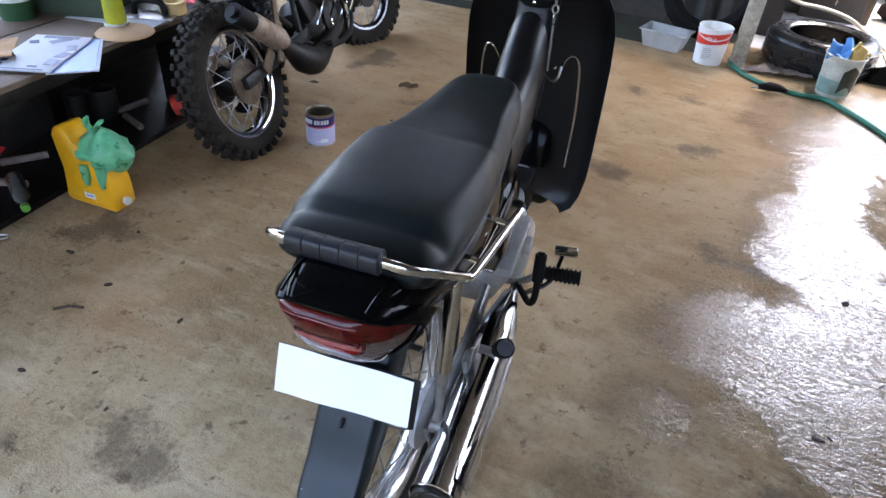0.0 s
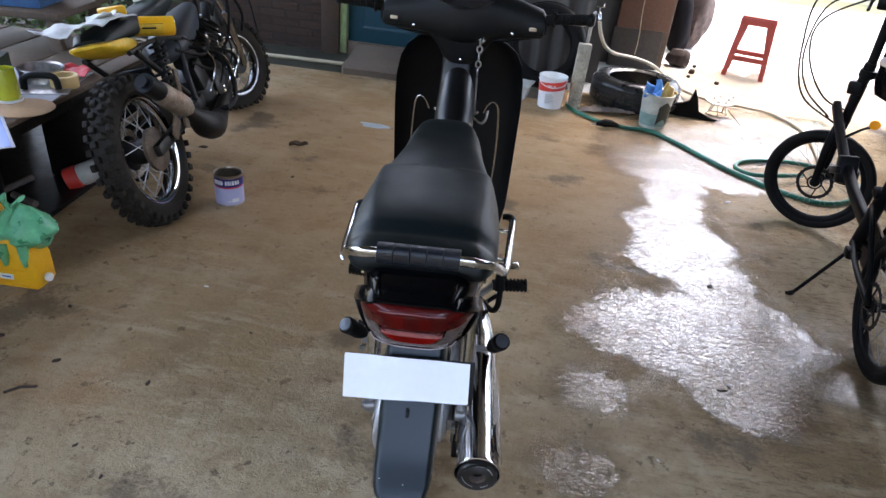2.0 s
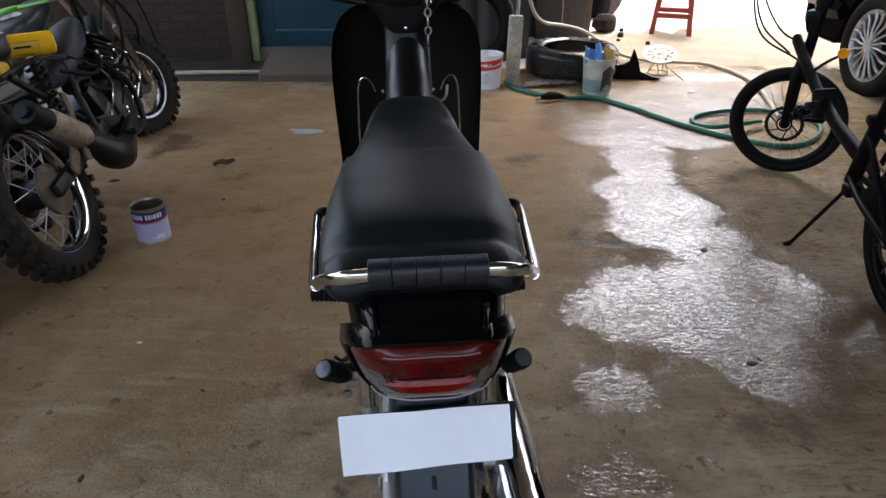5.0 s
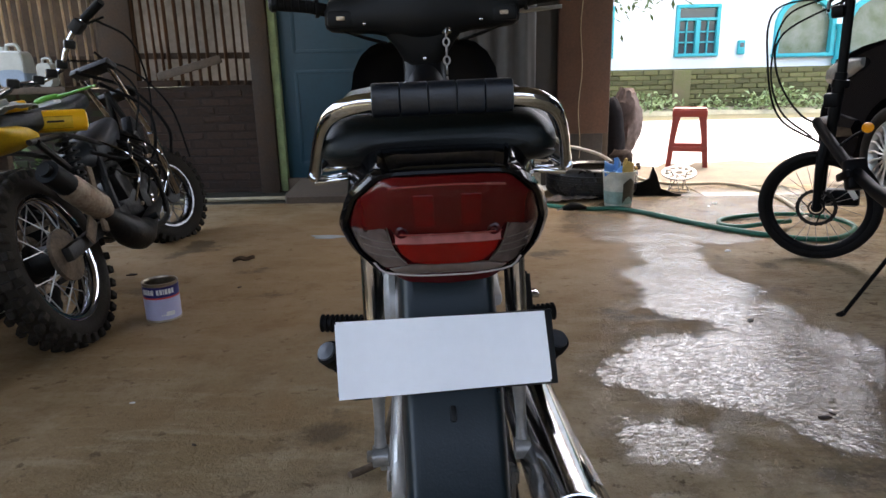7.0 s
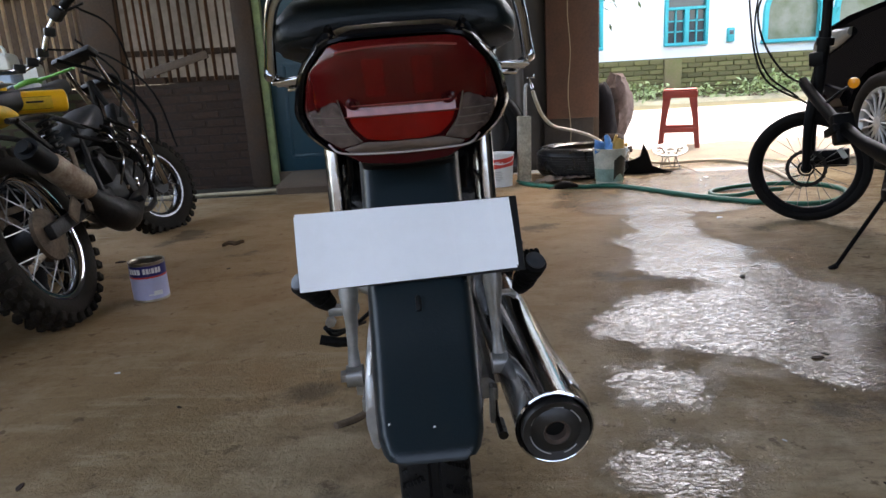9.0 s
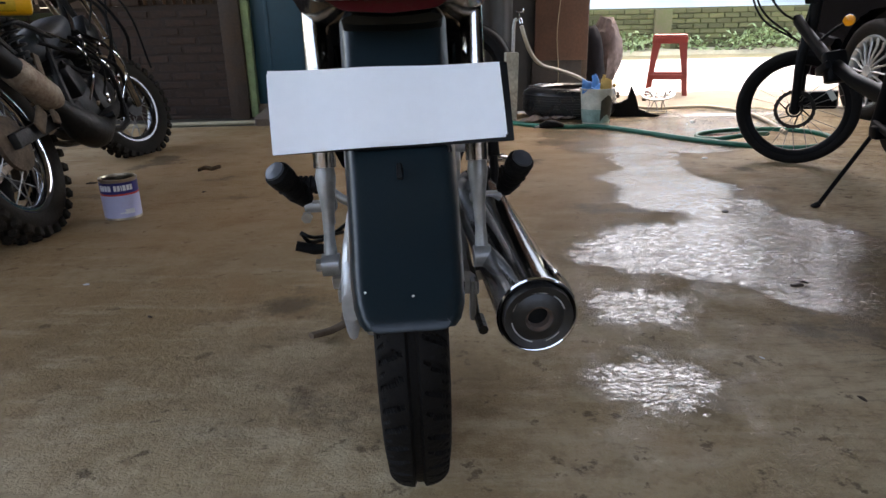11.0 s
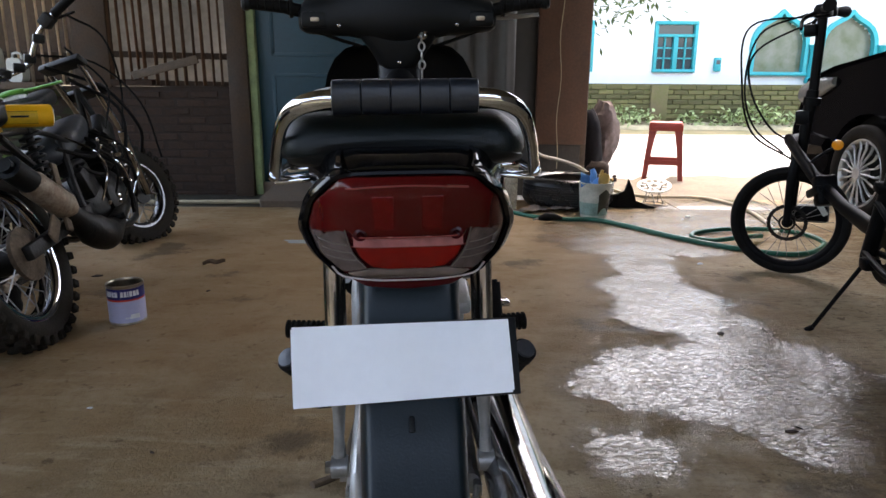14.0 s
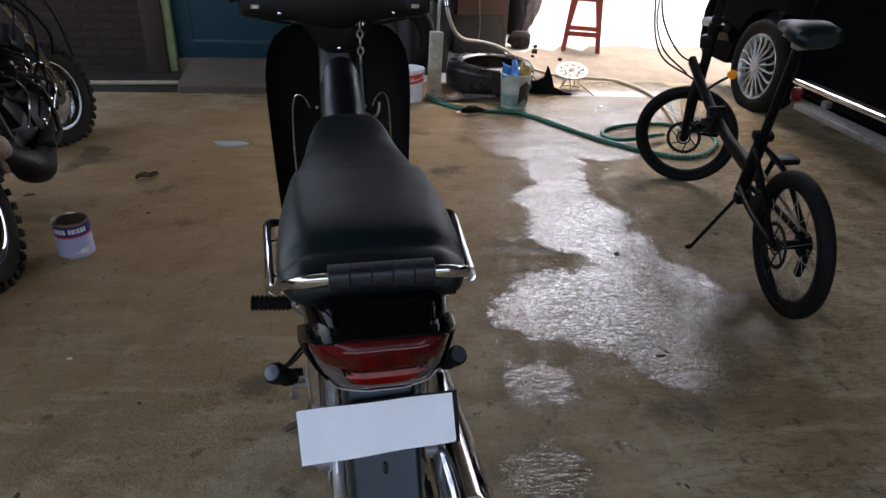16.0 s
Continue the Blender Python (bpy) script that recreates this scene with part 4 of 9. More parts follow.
tree(pose(1.45, 9.6, -0.30), 3, "small leafy tree at the edge of the drive")
# ---- wheels ----
def wheel(parent, centre, r, width, rim_r, turn=0.0, name="wheel", knobs=0, tyre_mat=RUBBER, rim_mat=CHROME, spokes=28, hub_r=0.05, hub_w=0.10, spoke_r=0.0016, hub_mat=ALU, grooves=True, thick=None):
    """A wheel on an axle along x: hub, tyre with tread, rim and spokes."""
    m = pose(*centre, 0, 0, turn)
    hub = solid(name, lambda bm: lathe(bm, [(0.001, -hub_w / 2), (hub_r, -hub_w / 2), (hub_r, -hub_w * 0.36), (hub_r * 0.72, -hub_w * 0.3), (hub_r * 0.72, hub_w * 0.3), (hub_r, hub_w * 0.36), (hub_r, hub_w / 2), (0.001, hub_w / 2)], 24, axis="x"),
                hub_mat, parent, m=m)
    th = thick or (r - rim_r)

    def tyre(bm):
        rc = r - th / 2
        prof = []
        for k in range(16):
            a = 2 * math.pi * k / 16
            c, s = math.cos(a), math.sin(a)
            cut = 0.008 if grooves and not knobs and c > 0 else 0.0
            prof.append((rc + (th / 2 - cut) * math.copysign(abs(c) ** 0.85, c), width / 2 * math.copysign(abs(s) ** 0.8, s)))
        rings = []
        seg = 64
        for j in range(seg):
            t = 2 * math.pi * j / seg
            rings.append([Vector((h, q * math.cos(t), q * math.sin(t))) for q, h in prof])
        loft(bm, rings, closed=True)
    def road_tread(bm):
        """The tread as one skin: a middle groove and curved side grooves cut into it."""
        rows, across, pitch = 840, 40, 56
        rc = r - th / 2
        rings = []
        for j in range(rows):
            t = 2 * math.pi * j / rows
            line = []
            for i in range(across + 1):
                u = -1 + 2 * i / across
                a = u * 1.15
                q = rc + (th / 2 + 0.0012) * abs(math.cos(a)) ** 0.85
                h = width / 2 * 1.015 * math.copysign(abs(math.sin(a)) ** 0.8, a)
                v = abs(u)
                turn_ = pitch * t / (2 * math.pi) - 0.75 * v ** 1.4 + (0.5 if u > 0 else 0.0)
                k = turn_ % 1.0
                odd = int(turn_ // 1.0) % 2
                cut = 0.0
                if v < 0.055:
                    cut = 1.0
                elif (0.16 if odd else 0.34) < v < 0.90 and min(k, 1 - k) < 0.15 - 0.06 * v:
                    cut = 0.9
                elif v > 0.62 and abs(k - 0.5) < 0.05:
                    cut = 0.5
                q -= 0.0060 * cut if i not in (0, across) else 0.004
                line.append(bm.verts.new((h, q * math.cos(t), q * math.sin(t))))
            rings.append(line)
        for j in range(rows):
            for i in range(across):
                bm.faces.new((rings[j][i], rings[j][i + 1], rings[(j + 1) % rows][i + 1], rings[(j + 1) % rows][i]))
    if grooves and not knobs:
        solid("tread", road_tread, tyre_mat, hub, "grooved road tread", smooth=0)
    solid("tyre", tyre, tyre_mat, hub, smooth=50)
    if knobs:
        shapes = {}
        for edge in (False, True):
            bm = bmesh.new()
            box(bm, (0, 0, 0), (width * (0.2 if edge else 0.24), 0.030, 0.026), (0, 0, 0), 0.003, 1)
            shapes[edge] = bpy.data.meshes.new("knob")
            bm.to_mesh(shapes[edge])
            bm.free()
            shapes[edge].materials.append(tyre_mat)
        for j in range(knobs):
            for i, f in enumerate((-0.40, -0.14, 0.14, 0.40)):
                t = 2 * math.pi * (j + 0.5 * (i % 2)) / knobs
                edge = abs(f) > 0.3
                rr = r - (th * 0.10 if edge else 0.0) + 0.002
                knob = new("knob", shapes[edge])
                knob.parent = hub
                knob.matrix_basis = pose(f * width * 1.08, rr * math.cos(t), rr * math.sin(t), math.degrees(t), 0, 0)

    def rim(bm):
        w = width * 0.36
        prof = [(rim_r + 0.008, -w), (rim_r + 0.008, -w * 0.85), (rim_r - 0.010, -w * 0.7), (rim_r - 0.014, 0), (rim_r - 0.010, w * 0.7), (rim_r + 0.008, w * 0.85), (rim_r + 0.008, w), (rim_r - 0.004, w), (rim_r - 0.016, w * 0.75), (rim_r - 0.021, 0), (rim_r - 0.016, -w * 0.75), (rim_r - 0.004, -w)]
        rings = [[Vector((h, q * math.cos(t), q * math.sin(t))) for q, h in prof] for t in [2 * math.pi * j / 64 for j in range(64)]]
        loft(bm, rings, closed=True)
    solid("rim", rim, rim_mat, hub, smooth=50)
    if spokes:
        def wires(bm):
            for j in range(spokes):
                t = 2 * math.pi * j / spokes
                s = 1 if j % 2 else -1
                off = 0.55 * (1 if (j // 2) % 2 else -1)
                tube(bm, [(s * hub_w * 0.4, hub_r * 0.9 * math.cos(t + off), hub_r * 0.9 * math.sin(t + off)), (s * width * 0.08, (rim_r - 0.014) * math.cos(t), (rim_r - 0.014) * math.sin(t))], spoke_r, 5)
        solid("spokes", wires, STEEL, hub)
    return hub


# ---- the black motorcycle ----
BIKE = pose(-0.283, 0.606, 0, 0, -1.1, 3.5) @ Matrix.Diagonal((1, 1, 0.985, 1))
bike = thing("motorcycle", BIKE, "glossy black underbone motorcycle leaning on its side stand", "motorcycle")

rear = wheel(bike, (0, 0.252, 0.283), 0.283, 0.078, 0.222, rim_mat=SATIN_RIM, hub_r=0.062, hub_w=0.13)
solid("brake_panel", lambda bm: lathe(bm, [(0.001, 0.05), (0.072, 0.05), (0.074, 0.062), (0.055, 0.072), (0.03, 0.078), (0.001, 0.080)], 28, axis="x"), ALU, rear)
solid("sprocket_cover", lambda bm: lathe(bm, [(0.001, -0.052), (0.082, -0.052), (0.080, -0.06), (0.03, -0.068), (0.001, -0.070)], 28, axis="x"), ALU, rear)
wheel(bike, (0, 1.455, 0.285), 0.285, 0.072, 0.222, name="front_wheel", hub_r=0.055, hub_w=0.12)

# seat: y, half width of the raised top, its height, half width of the flanks, underside
SEAT = [(0.068, 0.078, 0.781, 0.094, 0.763), (0.073, 0.091, 0.792, 0.109, 0.760), (0.082, 0.098, 0.801, 0.118, 0.757), (0.096, 0.101, 0.807, 0.125, 0.755), (0.111, 0.099, 0.811, 0.130, 0.753),
        (0.126, 0.094, 0.813, 0.133, 0.750), (0.140, 0.092, 0.821, 0.135, 0.750), (0.155, 0.095, 0.828, 0.136, 0.751), (0.185, 0.099, 0.833, 0.137, 0.750), (0.23, 0.105, 0.835, 0.137, 0.749),
        (0.30, 0.110, 0.835, 0.134, 0.745), (0.36, 0.111, 0.834, 0.128, 0.741), (0.388, 0.110, 0.832, 0.125, 0.739), (0.403, 0.107, 0.826, 0.122, 0.738), (0.43, 0.102, 0.819, 0.119, 0.735),
        (0.50, 0.091, 0.815, 0.110, 0.731), (0.58, 0.078, 0.817, 0.098, 0.730), (0.66, 0.072, 0.818, 0.090, 0.733), (0.72, 0.060, 0.818, 0.078, 0.738), (0.748, 0.047, 0.812, 0.064, 0.745), (0.762, 0.030, 0.800, 0.044, 0.755)]


def seat_shape(bm):
    first = smooth_path([(y, p, zp) for y, p, zp, w, z0 in SEAT], 4)
    second = smooth_path([(y, w, z0) for y, p, zp, w, z0 in SEAT], 4)
    rings = []
    for (y, p, zp), (_, w, z0) in zip(first, second):
        h = zp - z0
        full = 2 / (2.5 + 3.2 * (p / w - 0.62) / 0.36)
        half = [(0.0, z0), (w * 0.55, z0), (w * 0.88, z0 + 0.002), (w * 0.975, z0 + 0.10 * h)]
        for k in range(15):
            a = math.pi / 2 * k / 14
            x, z = w * max(0.0, math.cos(a)) ** full if k < 14 else 0.0, 0.22 + 0.78 * math.sin(a) ** full
            edge = max(0.0, min(1.0, (w - x) / max(0.004, w - p)))
            flank_z = 0.22 + 0.70 * edge ** 0.85 if x > p else 0.92 + 0.08 * (1 - (x / p) ** 2)
            half.append((x, z0 + h * (0.62 * z + 0.38 * flank_z)))
        rings.append([Vector((x - 0.003, y, z)) for x, z in half] + [Vector((-x - 0.003, y, z)) for x, z in half[-2:0:-1]])
    loft(bm, rings)


seat = solid("seat", seat_shape, VINYL, bike, "black grained vinyl seat", smooth=60)
solid("seat_base", lambda bm: loft(bm, [ring(p[0], p[4] + 0.004, p[3] * 0.97, 0.012) for p in SEAT]), MATTE_BLACK, seat)

# Black box added to close the bright gap under the seat.
solid("seat_pan", lambda bm: box(bm, (-0.003, 0.175, 0.764), (0.196, 0.205, 0.024), (0, 0, 0), 0.008), MATTE_BLACK, seat, "dull black filler box under the seat")

# rear body
BODY = [(0.022, 0.700, 0.099, 0.056, 2.0), (0.06, 0.697, 0.107, 0.063, 2.2), (0.12, 0.692, 0.116, 0.068, 2.6), (0.22, 0.686, 0.122, 0.067, 3.0), (0.34, 0.675, 0.122, 0.080, 3.0), (0.46, 0.655, 0.112, 0.088, 2.8), (0.58, 0.640, 0.090, 0.095, 2.6), (0.70, 0.620, 0.070, 0.100, 2.4), (0.80, 0.60, 0.055, 0.105, 2.4)]


def wrap(x, z, y):
    """How far the tail's rear face curves forward at its sides and foot; fades towards the seat."""
    k = max(0.0, min(1.0, (0.26 - y) / 0.20))
    return k * (850 * min(abs(x), 0.104) ** 4 - 0.40 * (z - 0.705))


def wrapped(points):
    return [Vector((p.x, p.y + wrap(p.x, p.z, p.y), p.z)) for p in points]


tail = solid("tail_body", lambda bm: loft(bm, [wrapped(ring(y, z, w, h, 44, p)) for y, z, w, h, p in BODY]), GLOSS_BLACK, bike, "glossy black tail cowl", smooth=60)


def tail_top(bm):
    """The sloping ducktail over the lamp."""
    rings = []
    for y, z, w, t in ((-0.014, 0.760, 0.082, 0.003), (0.0, 0.763, 0.096, 0.005), (0.035, 0.766, 0.106, 0.007), (0.08, 0.765, 0.114, 0.007), (0.12, 0.763, 0.118, 0.007)):
        rings.append([Vector((w * math.copysign(abs(c) ** 0.5, c), y + wrap(w * abs(c) ** 0.5, 0.705, y), z - (0.020 + 0.032 * max(0, min(1, (0.06 - y) / 0.06))) * abs(c) ** 3 + t * s)) for c, s in [(math.cos(2 * math.pi * k / 28), math.sin(2 * math.pi * k / 28)) for k in range(28)]])
    loft(bm, rings)


solid("tail_spoiler", tail_top, GLOSS_BLACK, tail)
for s in (-1, 1):
    solid("cowl_ridge", lambda bm: tube(bm, [(s * 0.062, -0.006, 0.7640), (s * 0.064, 0.03, 0.7700), (s * 0.066, 0.09, 0.769), (s * 0.068, 0.14, 0.766)], 0.0026, 8, smooth=4), GLOSS_BLACK, tail)
for s in (-1, 1):
    solid("body_trim", lambda bm: tube(bm, [(s * 0.1175, 0.18, 0.685), (s * 0.122, 0.30, 0.66), (s * 0.113, 0.45, 0.635), (s * 0.095, 0.58, 0.62)], 0.0025, 6, smooth=5), DARK_CHROME, tail)
    solid("side_cover", lambda bm: loft(bm, [ring(y, z, 0.010, h, 16, 2.6, cx=s * w) for y, z, h, w in ((0.40, 0.59, 0.03, 0.10), (0.46, 0.575, 0.065, 0.112), (0.58, 0.555, 0.085, 0.108), (0.70, 0.545, 0.075, 0.09), (0.78, 0.54, 0.04, 0.07))]), GLOSS_BLACK, bike)

# tail lamp
HEX = [(-0.056, 0.757), (0.056, 0.757), (0.085, 0.727), (0.100, 0.688), (0.088, 0.666), (0.060, 0.643), (-0.060, 0.643), (-0.088, 0.666), (-0.100, 0.688), (-0.085, 0.727)]


def rounded_poly(pts, per=4, r=0.25):
    """Cuts the corners of a polygon into short arcs."""
    out = []
    n = len(pts)
    for i in range(n):
        p0, p1, p2 = (Vector((*pts[(i + d) % n], 0)) for d in (-1, 0, 1))
        a, c = p1.lerp(p0, r), p1.lerp(p2, r)
        for k in range(per):
            t = k / (per - 1)
            out.append((1 - t) ** 2 * a + 2 * t * (1 - t) * p1 + t * t * c)
    return [(v.x, v.y) for v in out]


def lens_y(x, z):
    """The one face that all lens pieces share: flat in the middle, swept forward at the sides, leaning back over the plate."""
    zz = 0.95 * z + 0.035
    return -0.0035 - 0.4375 * (zz - 0.697) + 850 * x ** 4 + 50 * max(0, zz - 0.738) ** 2


def lamp_ring(scale_x, scale_z, y):
    return [Vector((x * scale_x, y + lens_y(x, z), 0.70 + (z - 0.70) * (scale_z if z > 0.70 else 1 + (scale_z - 1) * 0.08))) for x, z in rounded_poly(HEX)]


lamp = solid("tail_lamp", lambda bm: loft(bm, [lamp_ring(1.13, 1.15, 0.045), lamp_ring(1.12, 1.14, 0.012), lamp_ring(1.06, 1.07, 0.001), lamp_ring(1.015, 1.02, 0.000), lamp_ring(1.0, 1.0, 0.010)]), GLOSS_BLACK, bike, "red and clear tail lamp in black bezel")


def lens_piece(poly, lift=0.0, per=4, r=0.16, roll=0.0012):
    def build(bm):
        cx = sum(p[0] for p in poly) / len(poly)
        cz = sum(p[1] for p in poly) / len(poly)
        base = rounded_poly(poly, per, r)
        rings = []
        for f, back in ((1.0, 0.022), (1.0, roll), (0.985, roll * 0.3), (0.96, 0.0), (0.8, 0.0), (0.6, 0.0), (0.4, 0.0), (0.2, 0.0), (0.05, 0.0)):
            pts = [(cx + (x - cx) * f, cz + (z - cz) * f) for x, z in base]
            rings.append([Vector((x, lens_y(x, z) - lift + back, z)) for x, z in pts])
        loft(bm, rings)
    return build


solid("red_lens", lens_piece([(-0.056, 0.756), (0.056, 0.756), (0.084, 0.728), (0.0985, 0.689), (0.055, 0.702), (0.049, 0.693), (-0.049, 0.693), (-0.055, 0.702), (-0.0985, 0.689), (-0.084, 0.728)]), RED_LENS, lamp, "deep red upper lens", smooth=30)
def middle_facet(bm):
    """An upright step over the brake lens; the sky's pinkish reflection is put into its colour."""
    rings = []
    for k in range(13):
        x = -0.049 + 0.098 * k / 12
        y = lens_y(x, 0.693) - 0.0012
        rings.append([Vector((x, y, 0.6935)), Vector((x, y - 0.0016, 0.6845)), Vector((x, y + 0.014, 0.6845)), Vector((x, y + 0.014, 0.6935))])
    loft(bm, rings)


solid("middle_lens", middle_facet, PINK_GLINT, lamp, "step over the brake lens, painted with a pinkish glint", smooth=0)
for z, w in ((0.6945, 0.050), (0.6838, 0.052)):
    solid("lens_rib", lambda bm: tube(bm, [(w * f, lens_y(w * f, z) - 0.0036, z) for f in (-1, -0.66, -0.33, 0, 0.33, 0.66, 1)], 0.0009, 6, smooth=3), LENS_RIB, lamp, "pinkish rib, a highlight line put into colour")
solid("brake_lens", lens_piece([(-0.0485, 0.684), (0.0485, 0.684), (0.045, 0.672), (0.034, 0.660), (0.018, 0.657), (-0.018, 0.657), (-0.034, 0.660), (-0.045, 0.672)], 0.0016), BRIGHT_RED_LENS, lamp, "bright red brake lens", smooth=30)
for s in (-1, 1):
    wedge = solid("signal_lens", lens_piece([(s * 0.058, 0.701), (s * 0.0975, 0.688), (s * 0.087, 0.668), (s * 0.061, 0.651), (s * 0.038, 0.657), (s * 0.050, 0.674)][::s]), CLEAR_LENS, lamp, "smoked clear signal lens", smooth=30)
    solid("lens_line", lambda bm: tube(bm, [(s * x, lens_y(x, z) - 0.0006, z) for x, z in ((0.0565, 0.7015), (0.0505, 0.6745), (0.039, 0.6575))], 0.0007, 4, smooth=3), LENS_LINE, wedge)
    solid("screw", lambda bm: [lathe(bm, [(0.001, 0), (0.0062, 0), (0.0062, 0.003), (0.0035, 0.004), (0.001, 0.002)], 14, pose(s * 0.0425, lens_y(0.0425, 0.697) + 0.001, 0.697, 90))], DARK_RED, lamp)
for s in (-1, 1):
    # Two brighter columns: light inside the lens, painted as colour.
    solid("lens_column", lens_piece([(s * 0.012, 0.738), (s * 0.031, 0.738), (s * 0.030, 0.702), (s * 0.012, 0.702)][::s], 0.0008, r=0.1), GLOW_RED, lamp, "brighter red patch, the lens's inner glow as colour", smooth=30)
    for k in range(3):
        z = 0.684 - 0.0085 * k
        solid("lens_line", lambda bm: tube(bm, [(s * (x0 - 0.004 * k), lens_y(x0 - 0.004 * k, z) - 0.0008, z) for x0 in (0.056, 0.066, 0.076, 0.085)], 0.0007, 4), LENS_LINE, lamp)
LENS_OUTLINE = [(-0.056, 0.7575), (0.056, 0.7575), (0.085, 0.728), (0.100, 0.689), (0.088, 0.667), (0.061, 0.6455), (-0.061, 0.6455), (-0.088, 0.667), (-0.100, 0.689), (-0.085, 0.728)]
solid("lens_back", lens_piece(LENS_OUTLINE, -0.0035), DARK_RED, lamp)
solid("lens_cover", lens_piece(LENS_OUTLINE, 0.0032, roll=0.004), CLEAR_COVER, lamp, "clear glossy outer lens", smooth=60)
solid("lower_lens", lens_piece([(-0.018, 0.656), (0.018, 0.656), (0.036, 0.657), (0.058, 0.650), (0.050, 0.645), (-0.050, 0.645), (-0.058, 0.650), (-0.036, 0.657)]), LOWER_CLEAR, lamp, "smoked clear lower lens", smooth=30)
solid("clear_edge", lambda bm: tube(bm, [(x, lens_y(x, z) - 0.0034, z) for x, z in ((-0.072, 0.656), (-0.061, 0.6465), (-0.03, 0.6445), (0.0, 0.644), (0.03, 0.6445), (0.061, 0.6465), (0.072, 0.656))], 0.0011, 8, smooth=3), LENS_EDGE, lamp, "clear lower edge with its sky glint in the colour", smooth=60)
solid("lens_rim", lens_piece([(-0.060, 0.646), (0.060, 0.646), (0.042, 0.634), (0.0, 0.630), (-0.042, 0.634)], -0.003), DARK_RED, lamp, "dark red lower lip", smooth=30)
for w, z, dz in ((0.052, 0.7455, 0.003),):
    solid("lens_rib", lambda bm: tube(bm, [(w * f, lens_y(w * f, z) - 0.0030, z + dz * (1 - f * f)) for f in (-1, -0.66, -0.33, 0, 0.33, 0.66, 1)], 0.0011, 6, smooth=3), LENS_RIB, lamp)

LAMP_FIT = Matrix(((1.045, 0, 0, -0.001), (0, 1, 0, 0), (0, 0, 0.95, 0.035), (0, 0, 0, 1)))
for ob in [lamp] + list(lamp.children_recursive):
    ob.data.transform(LAMP_FIT)

# rear fender, a deep channel that follows the tyre
FEN = [(0.125, 0.655, 0.060), (0.108, 0.60, 0.060), (0.078, 0.555, 0.060), (0.040, 0.503, 0.0595), (0.010, 0.460, 0.0585), (-0.013, 0.425, 0.0570), (-0.036, 0.400, 0.0555), (-0.056, 0.380, 0.0525), (-0.068, 0.3675, 0.0475), (-0.0745, 0.3600, 0.0415), (-0.0755, 0.3560, 0.0370), (-0.062, 0.3535, 0.033)]


def fender_shape(bm):
    rings = []
    for i, (y, z, w) in enumerate(FEN):
        p, q = FEN[max(0, i - 1)], FEN[min(len(FEN) - 1, i + 1)]
        d = Vector((0, q[0] - p[0], q[1] - p[1])).normalized()
        out = Vector((0, d.z, -d.y))
        if out.y > 0:
            out = -out
        outer, inner = [], []
        for k in range(25):
            f = -1 + 2 * k / 24
            x = w * math.copysign(abs(f) ** 0.72, f)
            drop = (0.050, 0.050, 0.050, 0.050, 0.046, 0.034, 0.026, 0.018, 0.012, 0.009, 0.006, 0.004)[i] * abs(f) ** 11
            c = Vector((x, y, z)) - out * drop
            outer.append(c)
            inner.append(c - out * 0.004 - Vector((0.003 * f, 0, 0)))
        rings.append(outer + inner[::-1])
    loft(bm, rings)


fender = solid("rear_fender", fender_shape, FENDER, bike, "matte blue-grey plastic rear fender", smooth=50)
solid("fender_slot", lambda bm: box(bm, (-0.002, 0.0225, 0.485), (0.006, 0.006, 0.017), (-38, 0, 0), 0.0015), MATTE_BLACK, fender)
solid("paint_fleck", lambda bm: [lathe(bm, [(0.001, 0), (0.0014, 0), (0.001, 0.001)], 8, pose(x, y, z, 120)) for x, y, z in ((0.004, -0.0540, 0.3825), (-0.040, -0.0495, 0.387))], WHITE_PLASTIC, fender)
solid("inner_fender", lambda bm: loft(bm, [ring(y, z, 0.052, 0.006, 16) for y, z in ((0.10, 0.63), (0.16, 0.60), (0.24, 0.592), (0.32, 0.585), (0.40, 0.54))]), MATTE_BLACK, bike)

# plate with white paper laid over it
PLATE_M = pose(-0.009, 0.050, 0.546, -24, -0.3, 2.0)
plate = solid("number_plate", lambda bm: box(bm, (0.004, 0, -0.0015), (0.238, 0.003, 0.083), (0, 0, 0), 0.0012), MATTE_BLACK, bike, "black plate covered by white paper", m=PLATE_M)


def paper_sheet(bm):
    for k, (dx, dz, rot) in enumerate(((0.0, 0.0, 0.0), (-0.0015, -0.0025, 0.5))):
        rings = []
        for i in range(13):
            x = -0.1145 + 0.229 * i / 12
            tall = 1.05 - 0.085 * i / 12
            bow = 0.0016 * math.sin(i * 0.9 + k) - 0.004 - 0.0008 * (1 - k)
            rings.append([Vector((x + dx + 0.002 * math.sin(z * 90), y + bow, z * tall + dz)) for y, z in ((0, 0.039), (-0.0006, 0.039), (-0.0016, 0.0), (-0.0006, -0.039), (0, -0.039), (-0.0010, 0.0))])
        loft(bm, rings)


solid("paper", paper_sheet, PAPER, plate, "white paper sheet folded over the plate")
for s in (-1, 1):
    solid("plate_bracket", lambda bm: box(bm, (s * 0.05, 0.062, 0.545), (0.02, 0.004, 0.05), (-27, 0, 0), 0.001), DARK_METAL, bike)

